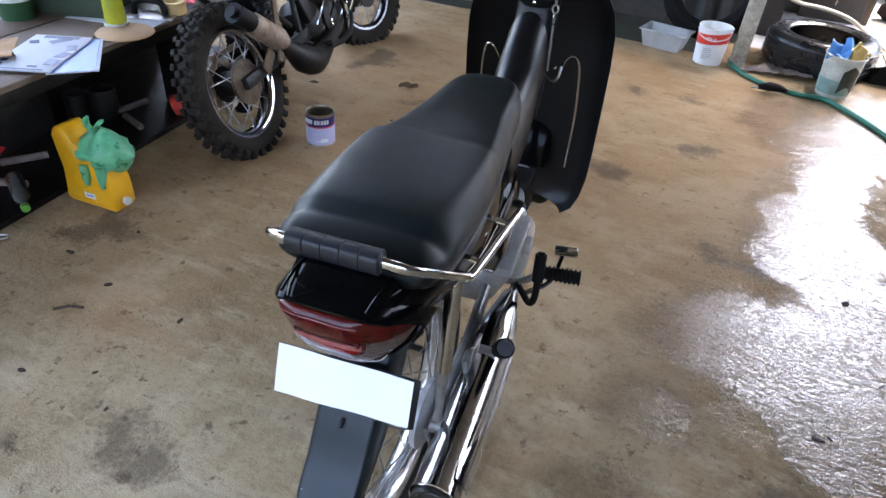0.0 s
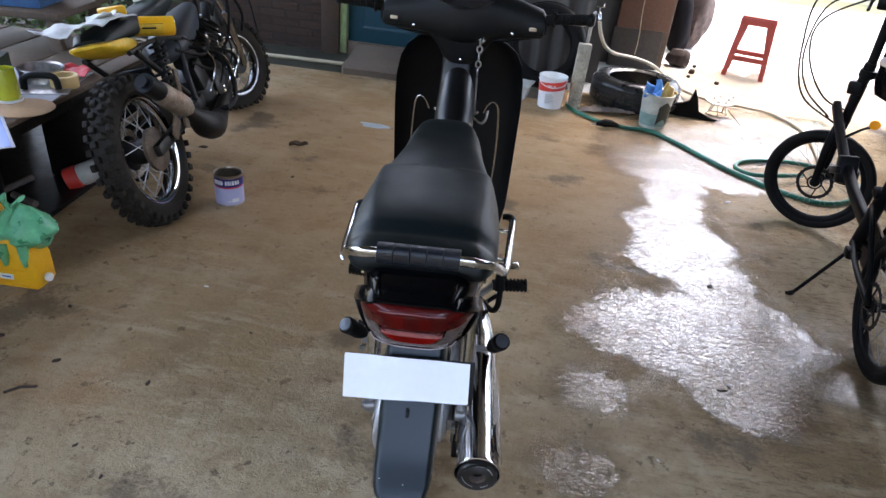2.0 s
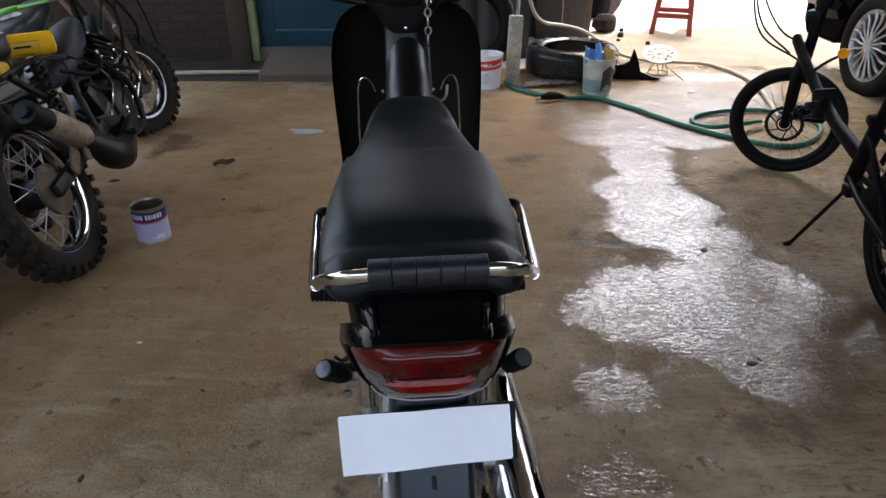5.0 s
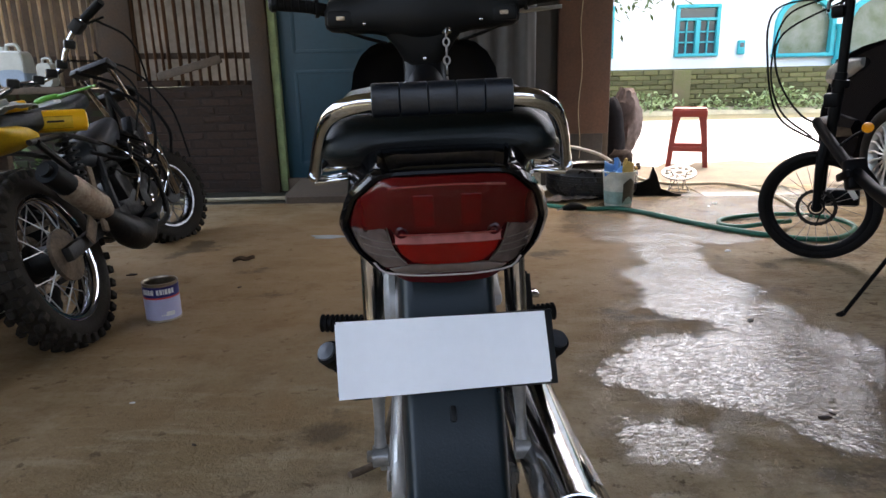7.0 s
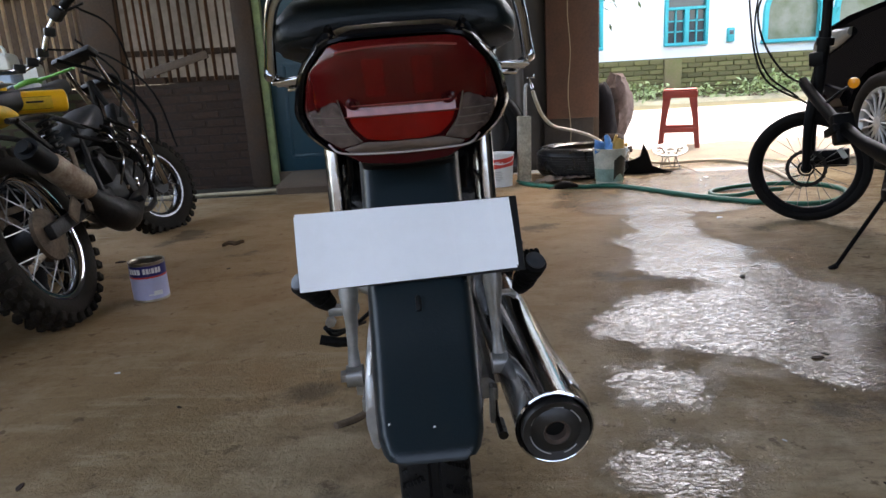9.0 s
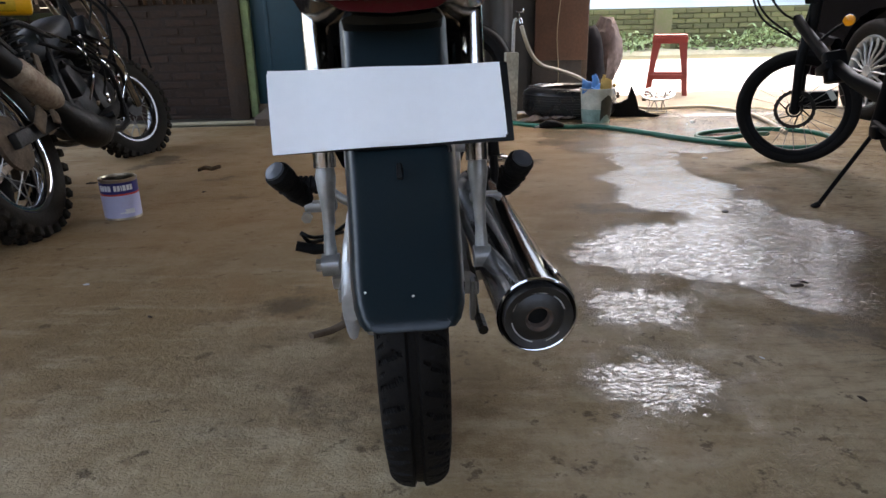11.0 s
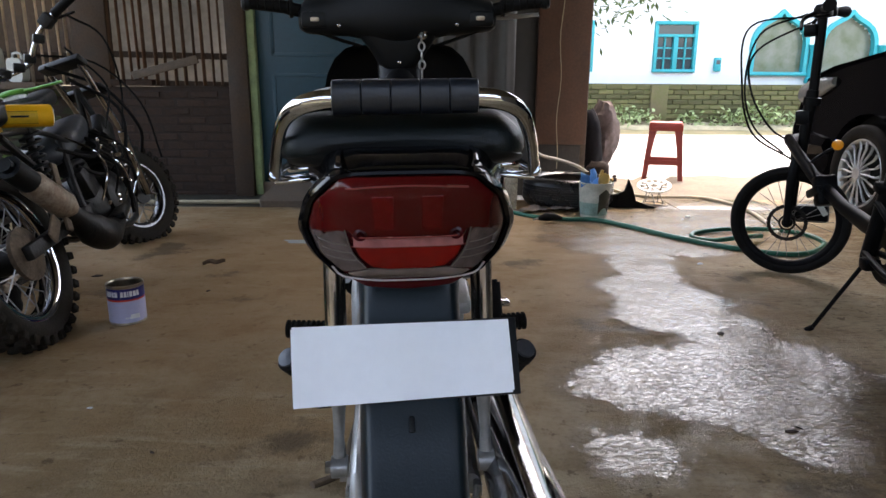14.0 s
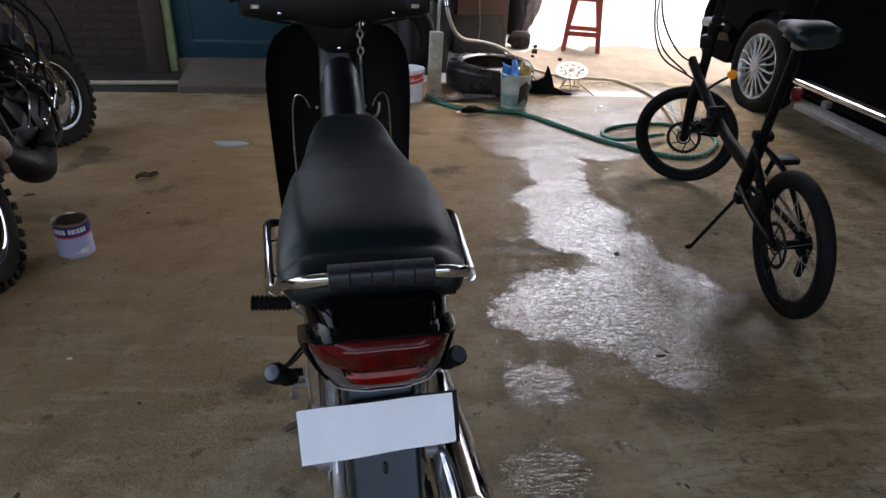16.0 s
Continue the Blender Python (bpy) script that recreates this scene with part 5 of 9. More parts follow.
# grab rail with its rubber pad
def rail_shape(bm):
    for s in (-1, 1):
        tube(bm, [(s * 0.050, 0.034, 0.820), (s * 0.082, 0.035, 0.819), (s * 0.104, 0.044, 0.812), (s * 0.120, 0.066, 0.798), (s * 0.133, 0.100, 0.774), (s * 0.142, 0.132, 0.750), (s * 0.147, 0.150, 0.737)], [0.0068, 0.0066, 0.0058, 0.0052, 0.0051, 0.0055, 0.0061], 14, smooth=6, flat=1.5)
        tube(bm, [(s * 0.146, 0.146, 0.738), (s * 0.150, 0.158, 0.733), (s * 0.154, 0.19, 0.731), (s * 0.162, 0.30, 0.726), (s * 0.168, 0.380, 0.721), (s * 0.167, 0.394, 0.720)], 0.0070, 14, smooth=5)
    tube(bm, [(-0.07, 0.034, 0.820), (0.07, 0.034, 0.820)], 0.0062, 12, flat=1.7)


rail = solid("grab_rail", rail_shape, CHROME, bike, "chrome grab rail with flat rear strap", smooth=60)
for s in (-1, 1):
    solid("end_plug", lambda bm: tube(bm, [(s * 0.168, 0.388, 0.7205), (s * 0.166, 0.402, 0.720), (s * 0.158, 0.410, 0.719), (s * 0.147, 0.411, 0.718)], [0.0076, 0.0078, 0.0078, 0.0062], 12, smooth=4), MATTE_BLACK, rail, "black plastic end plug")
    for y, z, x1 in ((0.168, 0.731, 0.151), (0.215, 0.729, 0.155), (0.345, 0.723, 0.165)):
        solid("rail_foot", lambda bm: box(bm, (s * (x1 + 0.105) / 2, y, z - 0.005), (x1 - 0.105, 0.014, 0.006), (0, 6 * s, 0), 0.0025), CHROME, rail)


def pad_piece(i, n=5):
    def build(bm):
        w = 0.135 / n
        x = -0.0675 + w * (i + 0.5)
        rings = []
        for f, sc in ((-0.5, 0.93), (-0.47, 1.0), (0.47, 1.0), (0.5, 0.93)):
            rings.append([Vector((x + f * w * 0.994, 0.033 + 0.0155 * sc * math.copysign(abs(math.cos(a)) ** 0.7, math.cos(a)), 0.822 + 0.0165 * sc * math.copysign(abs(math.sin(a)) ** 0.7, math.sin(a)))) for a in [2 * math.pi * k / 20 for k in range(20)]])
        loft(bm, rings)
    return build


for i in range(5):
    solid("grip_pad", pad_piece(i), PAD, rail, "dark rubber pad segment", smooth=50)

# shock absorbers: chrome cover above, cast leg below
for s in (-1, 1):
    shock = solid("shock_absorber", lambda bm: tube(bm, [(s * 0.098, 0.262, 0.665), (s * 0.098, 0.222, 0.452)], 0.0145, 20), WORN_CHROME, bike, "chrome covered shock absorber")
    solid("shock_leg", lambda bm: tube(bm, [(s * 0.098, 0.2225, 0.453), (s * 0.098, 0.219, 0.440), (s * 0.098, 0.212, 0.40), (s * 0.099, 0.206, 0.365), (s * 0.099, 0.200, 0.340)], [0.0115, 0.0135, 0.0085, 0.007, 0.009], 14), DIRTY_ALU, shock, "cast aluminium lower leg")
    solid("shock_eye", lambda bm: lathe(bm, [(0.001, -0.011), (0.015, -0.011), (0.015, 0.011), (0.001, 0.011)], 18, pose(s * 0.099, 0.197, 0.327), axis="x"), DIRTY_ALU, shock)
    solid("shock_nut", lambda bm: lathe(bm, [(0.001, 0), (0.009, 0), (0.009, 0.009), (0.001, 0.009)], 6, pose(s * 0.109, 0.197, 0.327, 0, 90 * s, 0)), STEEL, shock)
    solid("shock_mount", lambda bm: box(bm, (s * 0.1, 0.263, 0.675), (0.02, 0.03, 0.03), (0, 0, 0), 0.006), DARK_METAL, shock)
# swing arm, chain case, axle
for s in (-1, 1):
    solid("swing_arm", lambda bm: tube(bm, [(s * 0.078, 0.20, 0.288), (s * 0.078, 0.45, 0.315), (s * 0.065, 0.62, 0.33)], 0.014, 10, flat=1.3), DIRTY_ALU, bike)
    solid("axle_nut", lambda bm: lathe(bm, [(0.001, 0), (0.013, 0), (0.013, 0.010), (0.001, 0.012)], 6, pose(s * 0.094, 0.245, 0.285, 0, 90 * s, 0)), STEEL, bike)
    solid("chain_adjuster", lambda bm: box(bm, (s * 0.090, 0.215, 0.285), (0.006, 0.06, 0.020), (0, 0, 0), 0.003), STEEL, bike)
solid("axle", lambda bm: tube(bm, [(-0.10, 0.245, 0.285), (0.10, 0.245, 0.285)], 0.007, 10), STEEL, bike)
solid("chain_case", lambda bm: [loft(bm, [ring(y, z, 0.010, h, 16, 2.6, cx=-0.074) for y, z, h in ((0.135, 0.29, 0.02), (0.15, 0.293, 0.055), (0.19, 0.300, 0.070), (0.26, 0.307, 0.076), (0.34, 0.312, 0.066), (0.45, 0.325, 0.055), (0.60, 0.335, 0.045))])], ALU, bike, "pressed metal chain case")
solid("brake_rod", lambda bm: tube(bm, [(0.092, 0.20, 0.235), (0.105, 0.45, 0.24), (0.115, 0.75, 0.27)], 0.0035, 6), DARK_METAL, bike)
solid("brake_arm", lambda bm: box(bm, (0.086, 0.205, 0.262), (0.008, 0.016, 0.07), (15, 0, 0), 0.003), DIRTY_ALU, bike)
solid("adjuster_nut", lambda bm: tube(bm, [(0.095, 0.165, 0.232), (0.094, 0.20, 0.235)], 0.007, 8), DARK_METAL, bike)

# exhaust
muffler = solid("muffler", lambda bm: lathe(bm, [(0.001, 0.02), (0.028, 0.02), (0.040, 0.012), (0.0445, 0.004), (0.0455, 0.0), (0.0455, 0.008), (0.044, 0.014), (0.044, 0.40), (0.040, 0.46), (0.026, 0.52), (0.018, 0.56), (0.001, 0.56)], 40, pose(0.145, 0.064, 0.298, -90 + 3.5, 0, 2.0)), DARK_CHROME, bike, "chrome exhaust muffler", smooth=50)
solid("end_cap", lambda bm: [lathe(bm, [(0.013, 0.0), (0.013, -0.006), (0.016, -0.012), (0.024, -0.010), (0.030, -0.006), (0.040, -0.010), (0.041, 0.0), (0.038, 0.012), (0.013, 0.03)], 36, pose(0.145, 0.064, 0.298, -90 + 3.5, 0, 2.0))], CHAR, muffler, "scratched charcoal end cap")
solid("end_pipe", lambda bm: [lathe(bm, [(0.0125, 0.05), (0.0125, -0.008), (0.0165, -0.012), (0.019, -0.010), (0.017, 0.0)], 24, pose(0.145, 0.064, 0.298, -90 + 3.5, 0, 2.0))], SOOT, muffler, "brown sooty tail pipe")
# Black disc closes the tail pipe, in place of its shaded inside.
solid("pipe_hole", lambda bm: lathe(bm, [(0.001, 0.002), (0.0128, 0.002), (0.0128, 0.05), (0.001, 0.05)], 20, pose(0.145, 0.064, 0.298, -90 + 3.5, 0, 2.0)), MATTE_BLACK, muffler)
solid("end_ring", lambda bm: tube(bm, [(0.145 + 0.0452 * math.cos(a), 0.064, 0.298 + 0.0452 * math.sin(a)) for a in [2 * math.pi * k / 40 for k in range(40)]], 0.0024, 6, closed=True), CHROME, muffler)


def heat_shield(bm):
    rings = []
    for i in range(15):
        y = 0.095 + 0.36 * i / 14
        zc, xc = 0.298 - (y - 0.064) * 0.061, 0.145 - (y - 0.064) * 0.035
        outer, inner = [], []
        lift = 0.049 + 0.002 * math.sin(math.pi * i / 14)
        for k in range(9):
            a = radians(8 + 52 * k / 8 - (6 if i in (0, 14) else 0))
            outer.append(Vector((xc + (lift + 0.003) * math.cos(a), y, zc + (lift + 0.003) * math.sin(a))))
            inner.append(Vector((xc + lift * math.cos(a), y, zc + lift * math.sin(a))))
        rings.append(outer + inner[::-1])
    loft(bm, rings)


solid("heat_shield", heat_shield, CHROME, muffler, "scuffed chrome heat shield")
solid("exhaust_pipe", lambda bm: tube(bm, [(0.112, 0.60, 0.264), (0.11, 0.72, 0.25), (0.10, 0.86, 0.235), (0.07, 1.0, 0.25), (0.03, 1.08, 0.31), (0.0, 1.09, 0.36)], 0.014, 12, smooth=5), CHROME, bike)
solid("muffler_bracket", lambda bm: [box(bm, (0.112, 0.335, 0.36), (0.012, 0.03, 0.09), (18, 0, 0), 0.004)], DIRTY_ALU, bike)

solid("scratch_ring", lambda bm: [tube(bm, [(0.145 + 0.031 * math.cos(a + k * 0.02), 0.0560, 0.298 + 0.031 * math.sin(a + k * 0.02)) for k in range(n)], 0.0008, 4) for a, n in ((0.3, 34), (1.25, 40), (2.4, 22), (3.3, 60), (5.0, 30))], GREY_PLASTIC, muffler, "pale scratches round the cap", kind="stuff")

# engine
engine = solid("engine", lambda bm: [loft(bm, [ring(y, z, w, h, 28, 3) for y, z, w, h in ((0.62, 0.33, 0.05, 0.04), (0.66, 0.335, 0.085, 0.085), (0.76, 0.335, 0.10, 0.105), (0.88, 0.335, 0.10, 0.10), (0.95, 0.34, 0.075, 0.075), (1.0, 0.345, 0.055, 0.055), (1.14, 0.35, 0.05, 0.05))])], ALU, bike, "cast aluminium engine", smooth=50)
solid("clutch_cover", lambda bm: [lathe(bm, [(0.001, 0), (0.085, 0), (0.085, 0.014), (0.072, 0.028), (0.030, 0.034), (0.001, 0.035)], 32, pose(0.092, 0.80, 0.345, 0, 90, 0)), lathe(bm, [(0.001, 0), (0.024, 0), (0.024, 0.012), (0.001, 0.014)], 20, pose(0.122, 0.76, 0.385, 0, 90, 0)), box(bm, (0.095, 0.70, 0.42), (0.06, 0.20, 0.03), (10, 0, 0), 0.01)], ALU, engine)
solid("magneto_cover", lambda bm: lathe(bm, [(0.001, 0), (0.080, 0), (0.080, 0.014), (0.066, 0.026), (0.001, 0.030)], 32, pose(-0.092, 0.80, 0.345, 0, -90, 0)), ALU, engine)
for a in [k * 0.785 for k in range(8)]:
    solid("cover_bolt", lambda bm: lathe(bm, [(0.001, 0), (0.006, 0), (0.006, 0.006), (0.001, 0.006)], 6, pose(0.105, 0.80 + 0.078 * math.cos(a), 0.345 + 0.078 * math.sin(a), 0, 90, 0)), STEEL, engine)
for i in range(8):
    solid("cylinder_fin", lambda bm: box(bm, (0, 1.02 + 0.014 * i, 0.348), (0.115, 0.005, 0.115), (0, 0, 0), 0.002), DARK_METAL, engine)
solid("frame_tube", lambda bm: [tube(bm, [(0, 0.72, 0.54), (0, 0.62, 0.50), (0, 0.55, 0.36)], 0.026, 12, smooth=4)] + [tube(bm, [(s * 0.02, 0.66, 0.52), (s * 0.075, 0.40, 0.62), (s * 0.09, 0.20, 0.69)], 0.013, 8, smooth=4) for s in (-1, 1)], MATTE_BLACK, bike)
solid("under_body", lambda bm: loft(bm, [ring(y, z, w, h, 20, 2.6) for y, z, w, h in ((0.38, 0.56, 0.07, 0.06), (0.5, 0.53, 0.075, 0.09), (0.64, 0.50, 0.07, 0.09), (0.75, 0.50, 0.055, 0.06))]), MATTE_BLACK, bike)

# pegs, levers and stands
for s in (-1, 1):
    fpeg = solid("front_peg", lambda bm: tube(bm, [(s * 0.165, 0.775, 0.302), (s * 0.265, 0.79, 0.302)], 0.0165, 14), RUBBER, bike, "ribbed black rubber foot peg")
    for i in range(9):
        solid("peg_rib", lambda bm: lathe(bm, [(0.0160, -0.003), (0.0205, -0.0018), (0.0205, 0.0018), (0.0160, 0.003)], 14, pose(s * (0.175 + 0.011 * i), 0.777 + 0.0016 * i, 0.302, 0, 90, 8 * s)), RUBBER, fpeg)
    solid("peg_bar", lambda bm: tube(bm, [(s * 0.04, 0.76, 0.255), (s * 0.12, 0.77, 0.262), (s * 0.17, 0.775, 0.302)], 0.010, 10, smooth=4), STEEL, bike)
    tilt = 1.0 if s < 0 else 0.62
    base, tip = Vector((s * (0.152 if s < 0 else 0.160), 0.395, 0.366)), Vector((s * (0.172 + 0.014 * tilt), 0.349, 0.424))
    peg = solid("pillion_peg", lambda bm: tube(bm, [base, base.lerp(tip, 0.25), base.lerp(tip, 0.62), base.lerp(tip, 0.72), base.lerp(tip, 0.95), tip], [0.013, 0.0175, 0.0165, 0.0205, 0.0205, 0.017], 16), RUBBER, bike, "folded-up black pillion peg")
    for i in range(3):
        solid("peg_rib", lambda bm: tube(bm, [base.lerp(tip, 0.30 + 0.13 * i), base.lerp(tip, 0.34 + 0.13 * i)], 0.0188, 14), RUBBER, peg)
    solid("peg_cap", lambda bm: lathe(bm, [(0.001, 0), (0.016, 0), (0.015, 0.003), (0.001, 0.0045)], 20, look(tip + (tip - base) * 0.005, base)), PEG_CAP, peg, "dark round end cap")
    solid("peg_bracket", lambda bm: [box(bm, (s * 0.130, 0.392, 0.356), (0.050, 0.024, 0.016), (0, 0, 0), 0.004), box(bm, (s * 0.116, 0.36, 0.370), (0.008, 0.060, 0.075), (-12, 6 * s, 0), 0.003)], DIRTY_ALU, bike)
    solid("peg_bolt", lambda bm: lathe(bm, [(0.001, 0), (0.009, 0), (0.009, 0.009), (0.001, 0.009)], 6, pose(s * 0.150, 0.372, 0.345, 90, 0, 0)), STEEL, bike)
solid("brake_pedal", lambda bm: [tube(bm, [(0.13, 0.74, 0.24), (0.19, 0.80, 0.26), (0.205, 0.85, 0.315)], 0.007, 8, smooth=4), box(bm, (0.212, 0.862, 0.322), (0.062, 0.032, 0.012), (10, 0, 10), 0.005)], CHROME, bike, "chrome brake pedal")
solid("kick_starter", lambda bm: [tube(bm, [(0.128, 0.70, 0.30), (0.165, 0.66, 0.29), (0.180, 0.64, 0.33), (0.178, 0.655, 0.40), (0.176, 0.67, 0.44)], 0.0085, 8, smooth=4), tube(bm, [(0.179, 0.648, 0.37), (0.176, 0.668, 0.435)], 0.014, 10)], RUBBER, bike, "black kick-start lever")
solid("gear_lever", lambda bm: [tube(bm, [(-0.10, 0.74, 0.24), (-0.15, 0.69, 0.215), (-0.185, 0.62, 0.222), (-0.20, 0.60, 0.248)], 0.0045, 8, smooth=4), tube(bm, [(-0.13, 0.70, 0.215), (-0.175, 0.60, 0.238), (-0.20, 0.595, 0.252)], 0.0035, 8, smooth=4)], MATTE_BLACK, bike, "thin black gear lever")
solid("gear_pedal", lambda bm: tube(bm, [(-0.145, 0.605, 0.211), (-0.178, 0.60, 0.214), (-0.212, 0.598, 0.224)], [0.011, 0.013, 0.012], 12, flat=0.8), RUBBER, bike, "black rubber gear pedal")
side_stand = solid("side_stand", lambda bm: [tube(bm, [(-0.07, 0.74, 0.24), (-0.11, 0.70, 0.13), (-0.142, 0.66, 0.030)], 0.008, 10, smooth=3), tube(bm, [(-0.130, 0.665, 0.026), (-0.165, 0.640, 0.018), (-0.205, 0.606, 0.024)], 0.010, 8, smooth=3, flat=0.7)], MUDDY, bike, "steel side stand")
solid("centre_stand", lambda bm: [tube(bm, [(s * 0.05, 0.52, 0.25), (s * 0.08, 0.46, 0.22), (s * 0.09, 0.40, 0.21)], 0.009, 8, smooth=3) for s in (-1, 1)] + [tube(bm, [(-0.075, 0.47, 0.225), (0.075, 0.47, 0.225)], 0.008, 8)], DARK_METAL, bike)

# centre cover, leg shield, column
solid("centre_cover", lambda bm: loft(bm, [ring(p.x, p.y, p.z, 0.122, 32, 2.2) for p in smooth_path([(0.62, 0.615, 0.056), (0.70, 0.612, 0.062), (0.78, 0.604, 0.063), (0.86, 0.608, 0.062), (0.93, 0.640, 0.060), (0.99, 0.700, 0.058), (1.05, 0.75, 0.056)], 5)]), SHIELD_BLACK, bike, "black plastic centre cover", smooth=70)
solid("column_cover", lambda bm: loft(bm, [[Vector((p.z * math.cos(a), p.x + 0.042 * math.sin(a), p.y + 0.022 * math.sin(a))) for a in [2 * math.pi * k / 32 for k in range(32)]] for p in smooth_path([(0.90, 0.62, 0.052), (0.945, 0.70, 0.054), (0.985, 0.78, 0.053), (1.02, 0.86, 0.051), (1.04, 0.93, 0.055)], 5)]), SHIELD_BLACK, bike, smooth=70)


def leg_shield(bm):
    """Curved sheet from the column out to the wings."""
    rows = [(0.935, 0.100, 1.075), (0.925, 0.130, 1.078), (0.90, 0.158, 1.085), (0.86, 0.178, 1.09), (0.80, 0.189, 1.095), (0.72, 0.192, 1.10), (0.62, 0.191, 1.105), (0.52, 0.189, 1.108), (0.43, 0.187, 1.11), (0.36, 0.184, 1.105), (0.30, 0.174, 1.10), (0.255, 0.156, 1.095), (0.235, 0.130, 1.09)]
    rings = []
    for z, w, y in rows:
        front, back = [], []
        for k in range(21):
            f = -1 + 2 * k / 20
            bow = 0.075 * (1 - abs(f) ** 2.2)
            edge = 0.016 * max(0, (abs(f) - 0.82) / 0.18) ** 2
            p = Vector((w * f, y + bow - edge, z))
            back.append(p)
            front.append(p + Vector((0, 0.006, 0)))
        rings.append(back + front[::-1])
    loft(bm, rings)


shield = solid("leg_shield", leg_shield, SHIELD_BLACK, bike, "black plastic leg shield", smooth=60)
for s in (-1, 1):
    solid("chrome_bar", lambda bm: tube(bm, [(s * 0.082, 1.02, 0.715), (s * 0.092, 1.0, 0.748), (s * 0.108, 1.0, 0.758), (s * 0.122, 1.01, 0.735), (s * 0.128, 1.02, 0.66), (s * 0.130, 1.03, 0.55), (s * 0.124, 1.03, 0.42)], 0.003, 8, smooth=6), WORN_CHROME, shield, "thin chrome bar")
    for x, y, z in ((0.052, 0.985, 0.955), (0.062, 1.02, 0.715)):
        solid("shield_screw", lambda bm: lathe(bm, [(0.001, 0), (0.006, 0), (0.005, 0.003), (0.001, 0.004)], 10, pose(s * x, y, z, 90)), CHROME, shield)
solid("front_fender", lambda bm: loft(bm, [[Vector((w * math.cos(a), 1.455 + (0.315 + 0.012 * math.sin(a)) * math.cos(t), 0.285 + (0.315 + 0.035 * math.sin(a)) * math.sin(t))) for a in [2 * math.pi * k / 16 for k in range(16)]] for t, w in [(radians(d), 0.05 + 0.012 * math.sin(radians(d))) for d in range(20, 171, 10)]]), GLOSS_BLACK, bike)
solid("front_fork", lambda bm: [tube(bm, [(s * 0.075, 1.455, 0.285), (s * 0.075, 1.30, 0.62), (s * 0.06, 1.22, 0.80)], 0.018, 10) for s in (-1, 1)], ALU, bike)
# bag hook with hanging chain
hook = solid("bag_hook", lambda bm: tube(bm, [(0.030, 0.955, 0.732), (0.055, 0.935, 0.722), (0.075, 0.925, 0.712), (0.088, 0.922, 0.725), (0.092, 0.930, 0.752)], 0.0035, 8, smooth=5), STEEL, bike)
chain = solid("key_chain", lambda bm: [tube(bm, [(0.052 + 0.007 * math.cos(a), 0.965, 0.945 - 0.022 * i + (0.010 * math.sin(a))) if i % 2 else (0.052, 0.965 + 0.006 * math.cos(a), 0.945 - 0.022 * i + (0.012 * math.sin(a))) for a in [2 * math.pi * k / 12 for k in range(12)]], 0.0024, 5, closed=True) for i in range(5)] + [tube(bm, [(0.052, 0.965, 0.84), (0.054, 0.955, 0.76), (0.056, 0.945, 0.728)], 0.0028, 6)], STEEL, bike, "steel ring chain")
solid("ignition_lock", lambda bm: [lathe(bm, [(0.001, 0), (0.013, 0), (0.013, 0.02), (0.008, 0.024), (0.001, 0.02)], 18, pose(0.054, 0.985, 0.952, 90))], WORN_CHROME, bike)

# handlebar cover, dials, grips
def bar_cover(bm):
    secs = [(-0.228, 1.020, 0.995, 0.028, 0.026), (-0.215, 1.020, 1.000, 0.036, 0.040), (-0.17, 1.025, 1.004, 0.042, 0.050), (-0.115, 1.025, 1.014, 0.052, 0.062), (-0.07, 1.02, 1.022, 0.062, 0.082), (-0.03, 1.015, 1.025, 0.068, 0.094), (0, 1.013, 1.026, 0.070, 0.097)]
    secs = secs + [(-x, y, z, d, h) for x, y, z, d, h in secs[-2::-1]]
    rings = []
    for x, y, z, d, h in secs:
        r = []
        for k in range(28):
            a = 2 * math.pi * k / 28
            c, s = math.cos(a), math.sin(a)
            r.append(Vector((x, y + d * math.copysign(abs(c) ** 0.8, c) + 0.35 * h * s * 0.4, z + h * math.copysign(abs(s) ** 0.8, s))))
        rings.append(r)
    loft(bm, rings)


cover = solid("handlebar_cover", bar_cover, MATTE_BLACK, bike, "matte black handlebar cover", smooth=60)
solid("cover_tongue", lambda bm: loft(bm, [[Vector((w * math.copysign(abs(math.cos(a)) ** 0.7, math.cos(a)), y + 0.035 * math.sin(a), z)) for a in [2 * math.pi * k / 24 for k in range(24)]] for z, w, y in ((0.975, 0.105, 1.0), (0.945, 0.088, 1.0), (0.915, 0.066, 1.005), (0.885, 0.050, 1.01), (0.872, 0.036, 1.015))]), MATTE_BLACK, cover)
for x, y, z in ((0.0, 0.973, 0.886), (-0.045, 0.950, 1.095), (0.045, 0.950, 1.095), (-0.135, 0.972, 0.975), (0.135, 0.972, 0.975)):
    solid("cover_screw", lambda bm: lathe(bm, [(0.001, 0), (0.0045, 0), (0.004, 0.003), (0.001, 0.004)], 10, pose(x, y, z, 90)), CHROME, cover)


def dash(bm):
    """The hooded dial housing."""
    rings = []
    for y, z, w, h in ((0.945, 1.060, 0.098, 0.030), (0.935, 1.085, 0.104, 0.020), (0.955, 1.110, 0.092, 0.012), (0.985, 1.122, 0.07, 0.008)):
        rings.append([Vector((w * math.copysign(abs(math.cos(a)) ** 0.8, math.cos(a)), y + 0.030 * math.sin(a) + 0.02 * math.cos(a) ** 2, z + h * math.sin(a))) for a in [2 * math.pi * k / 28 for k in range(28)]])
    loft(bm, rings)


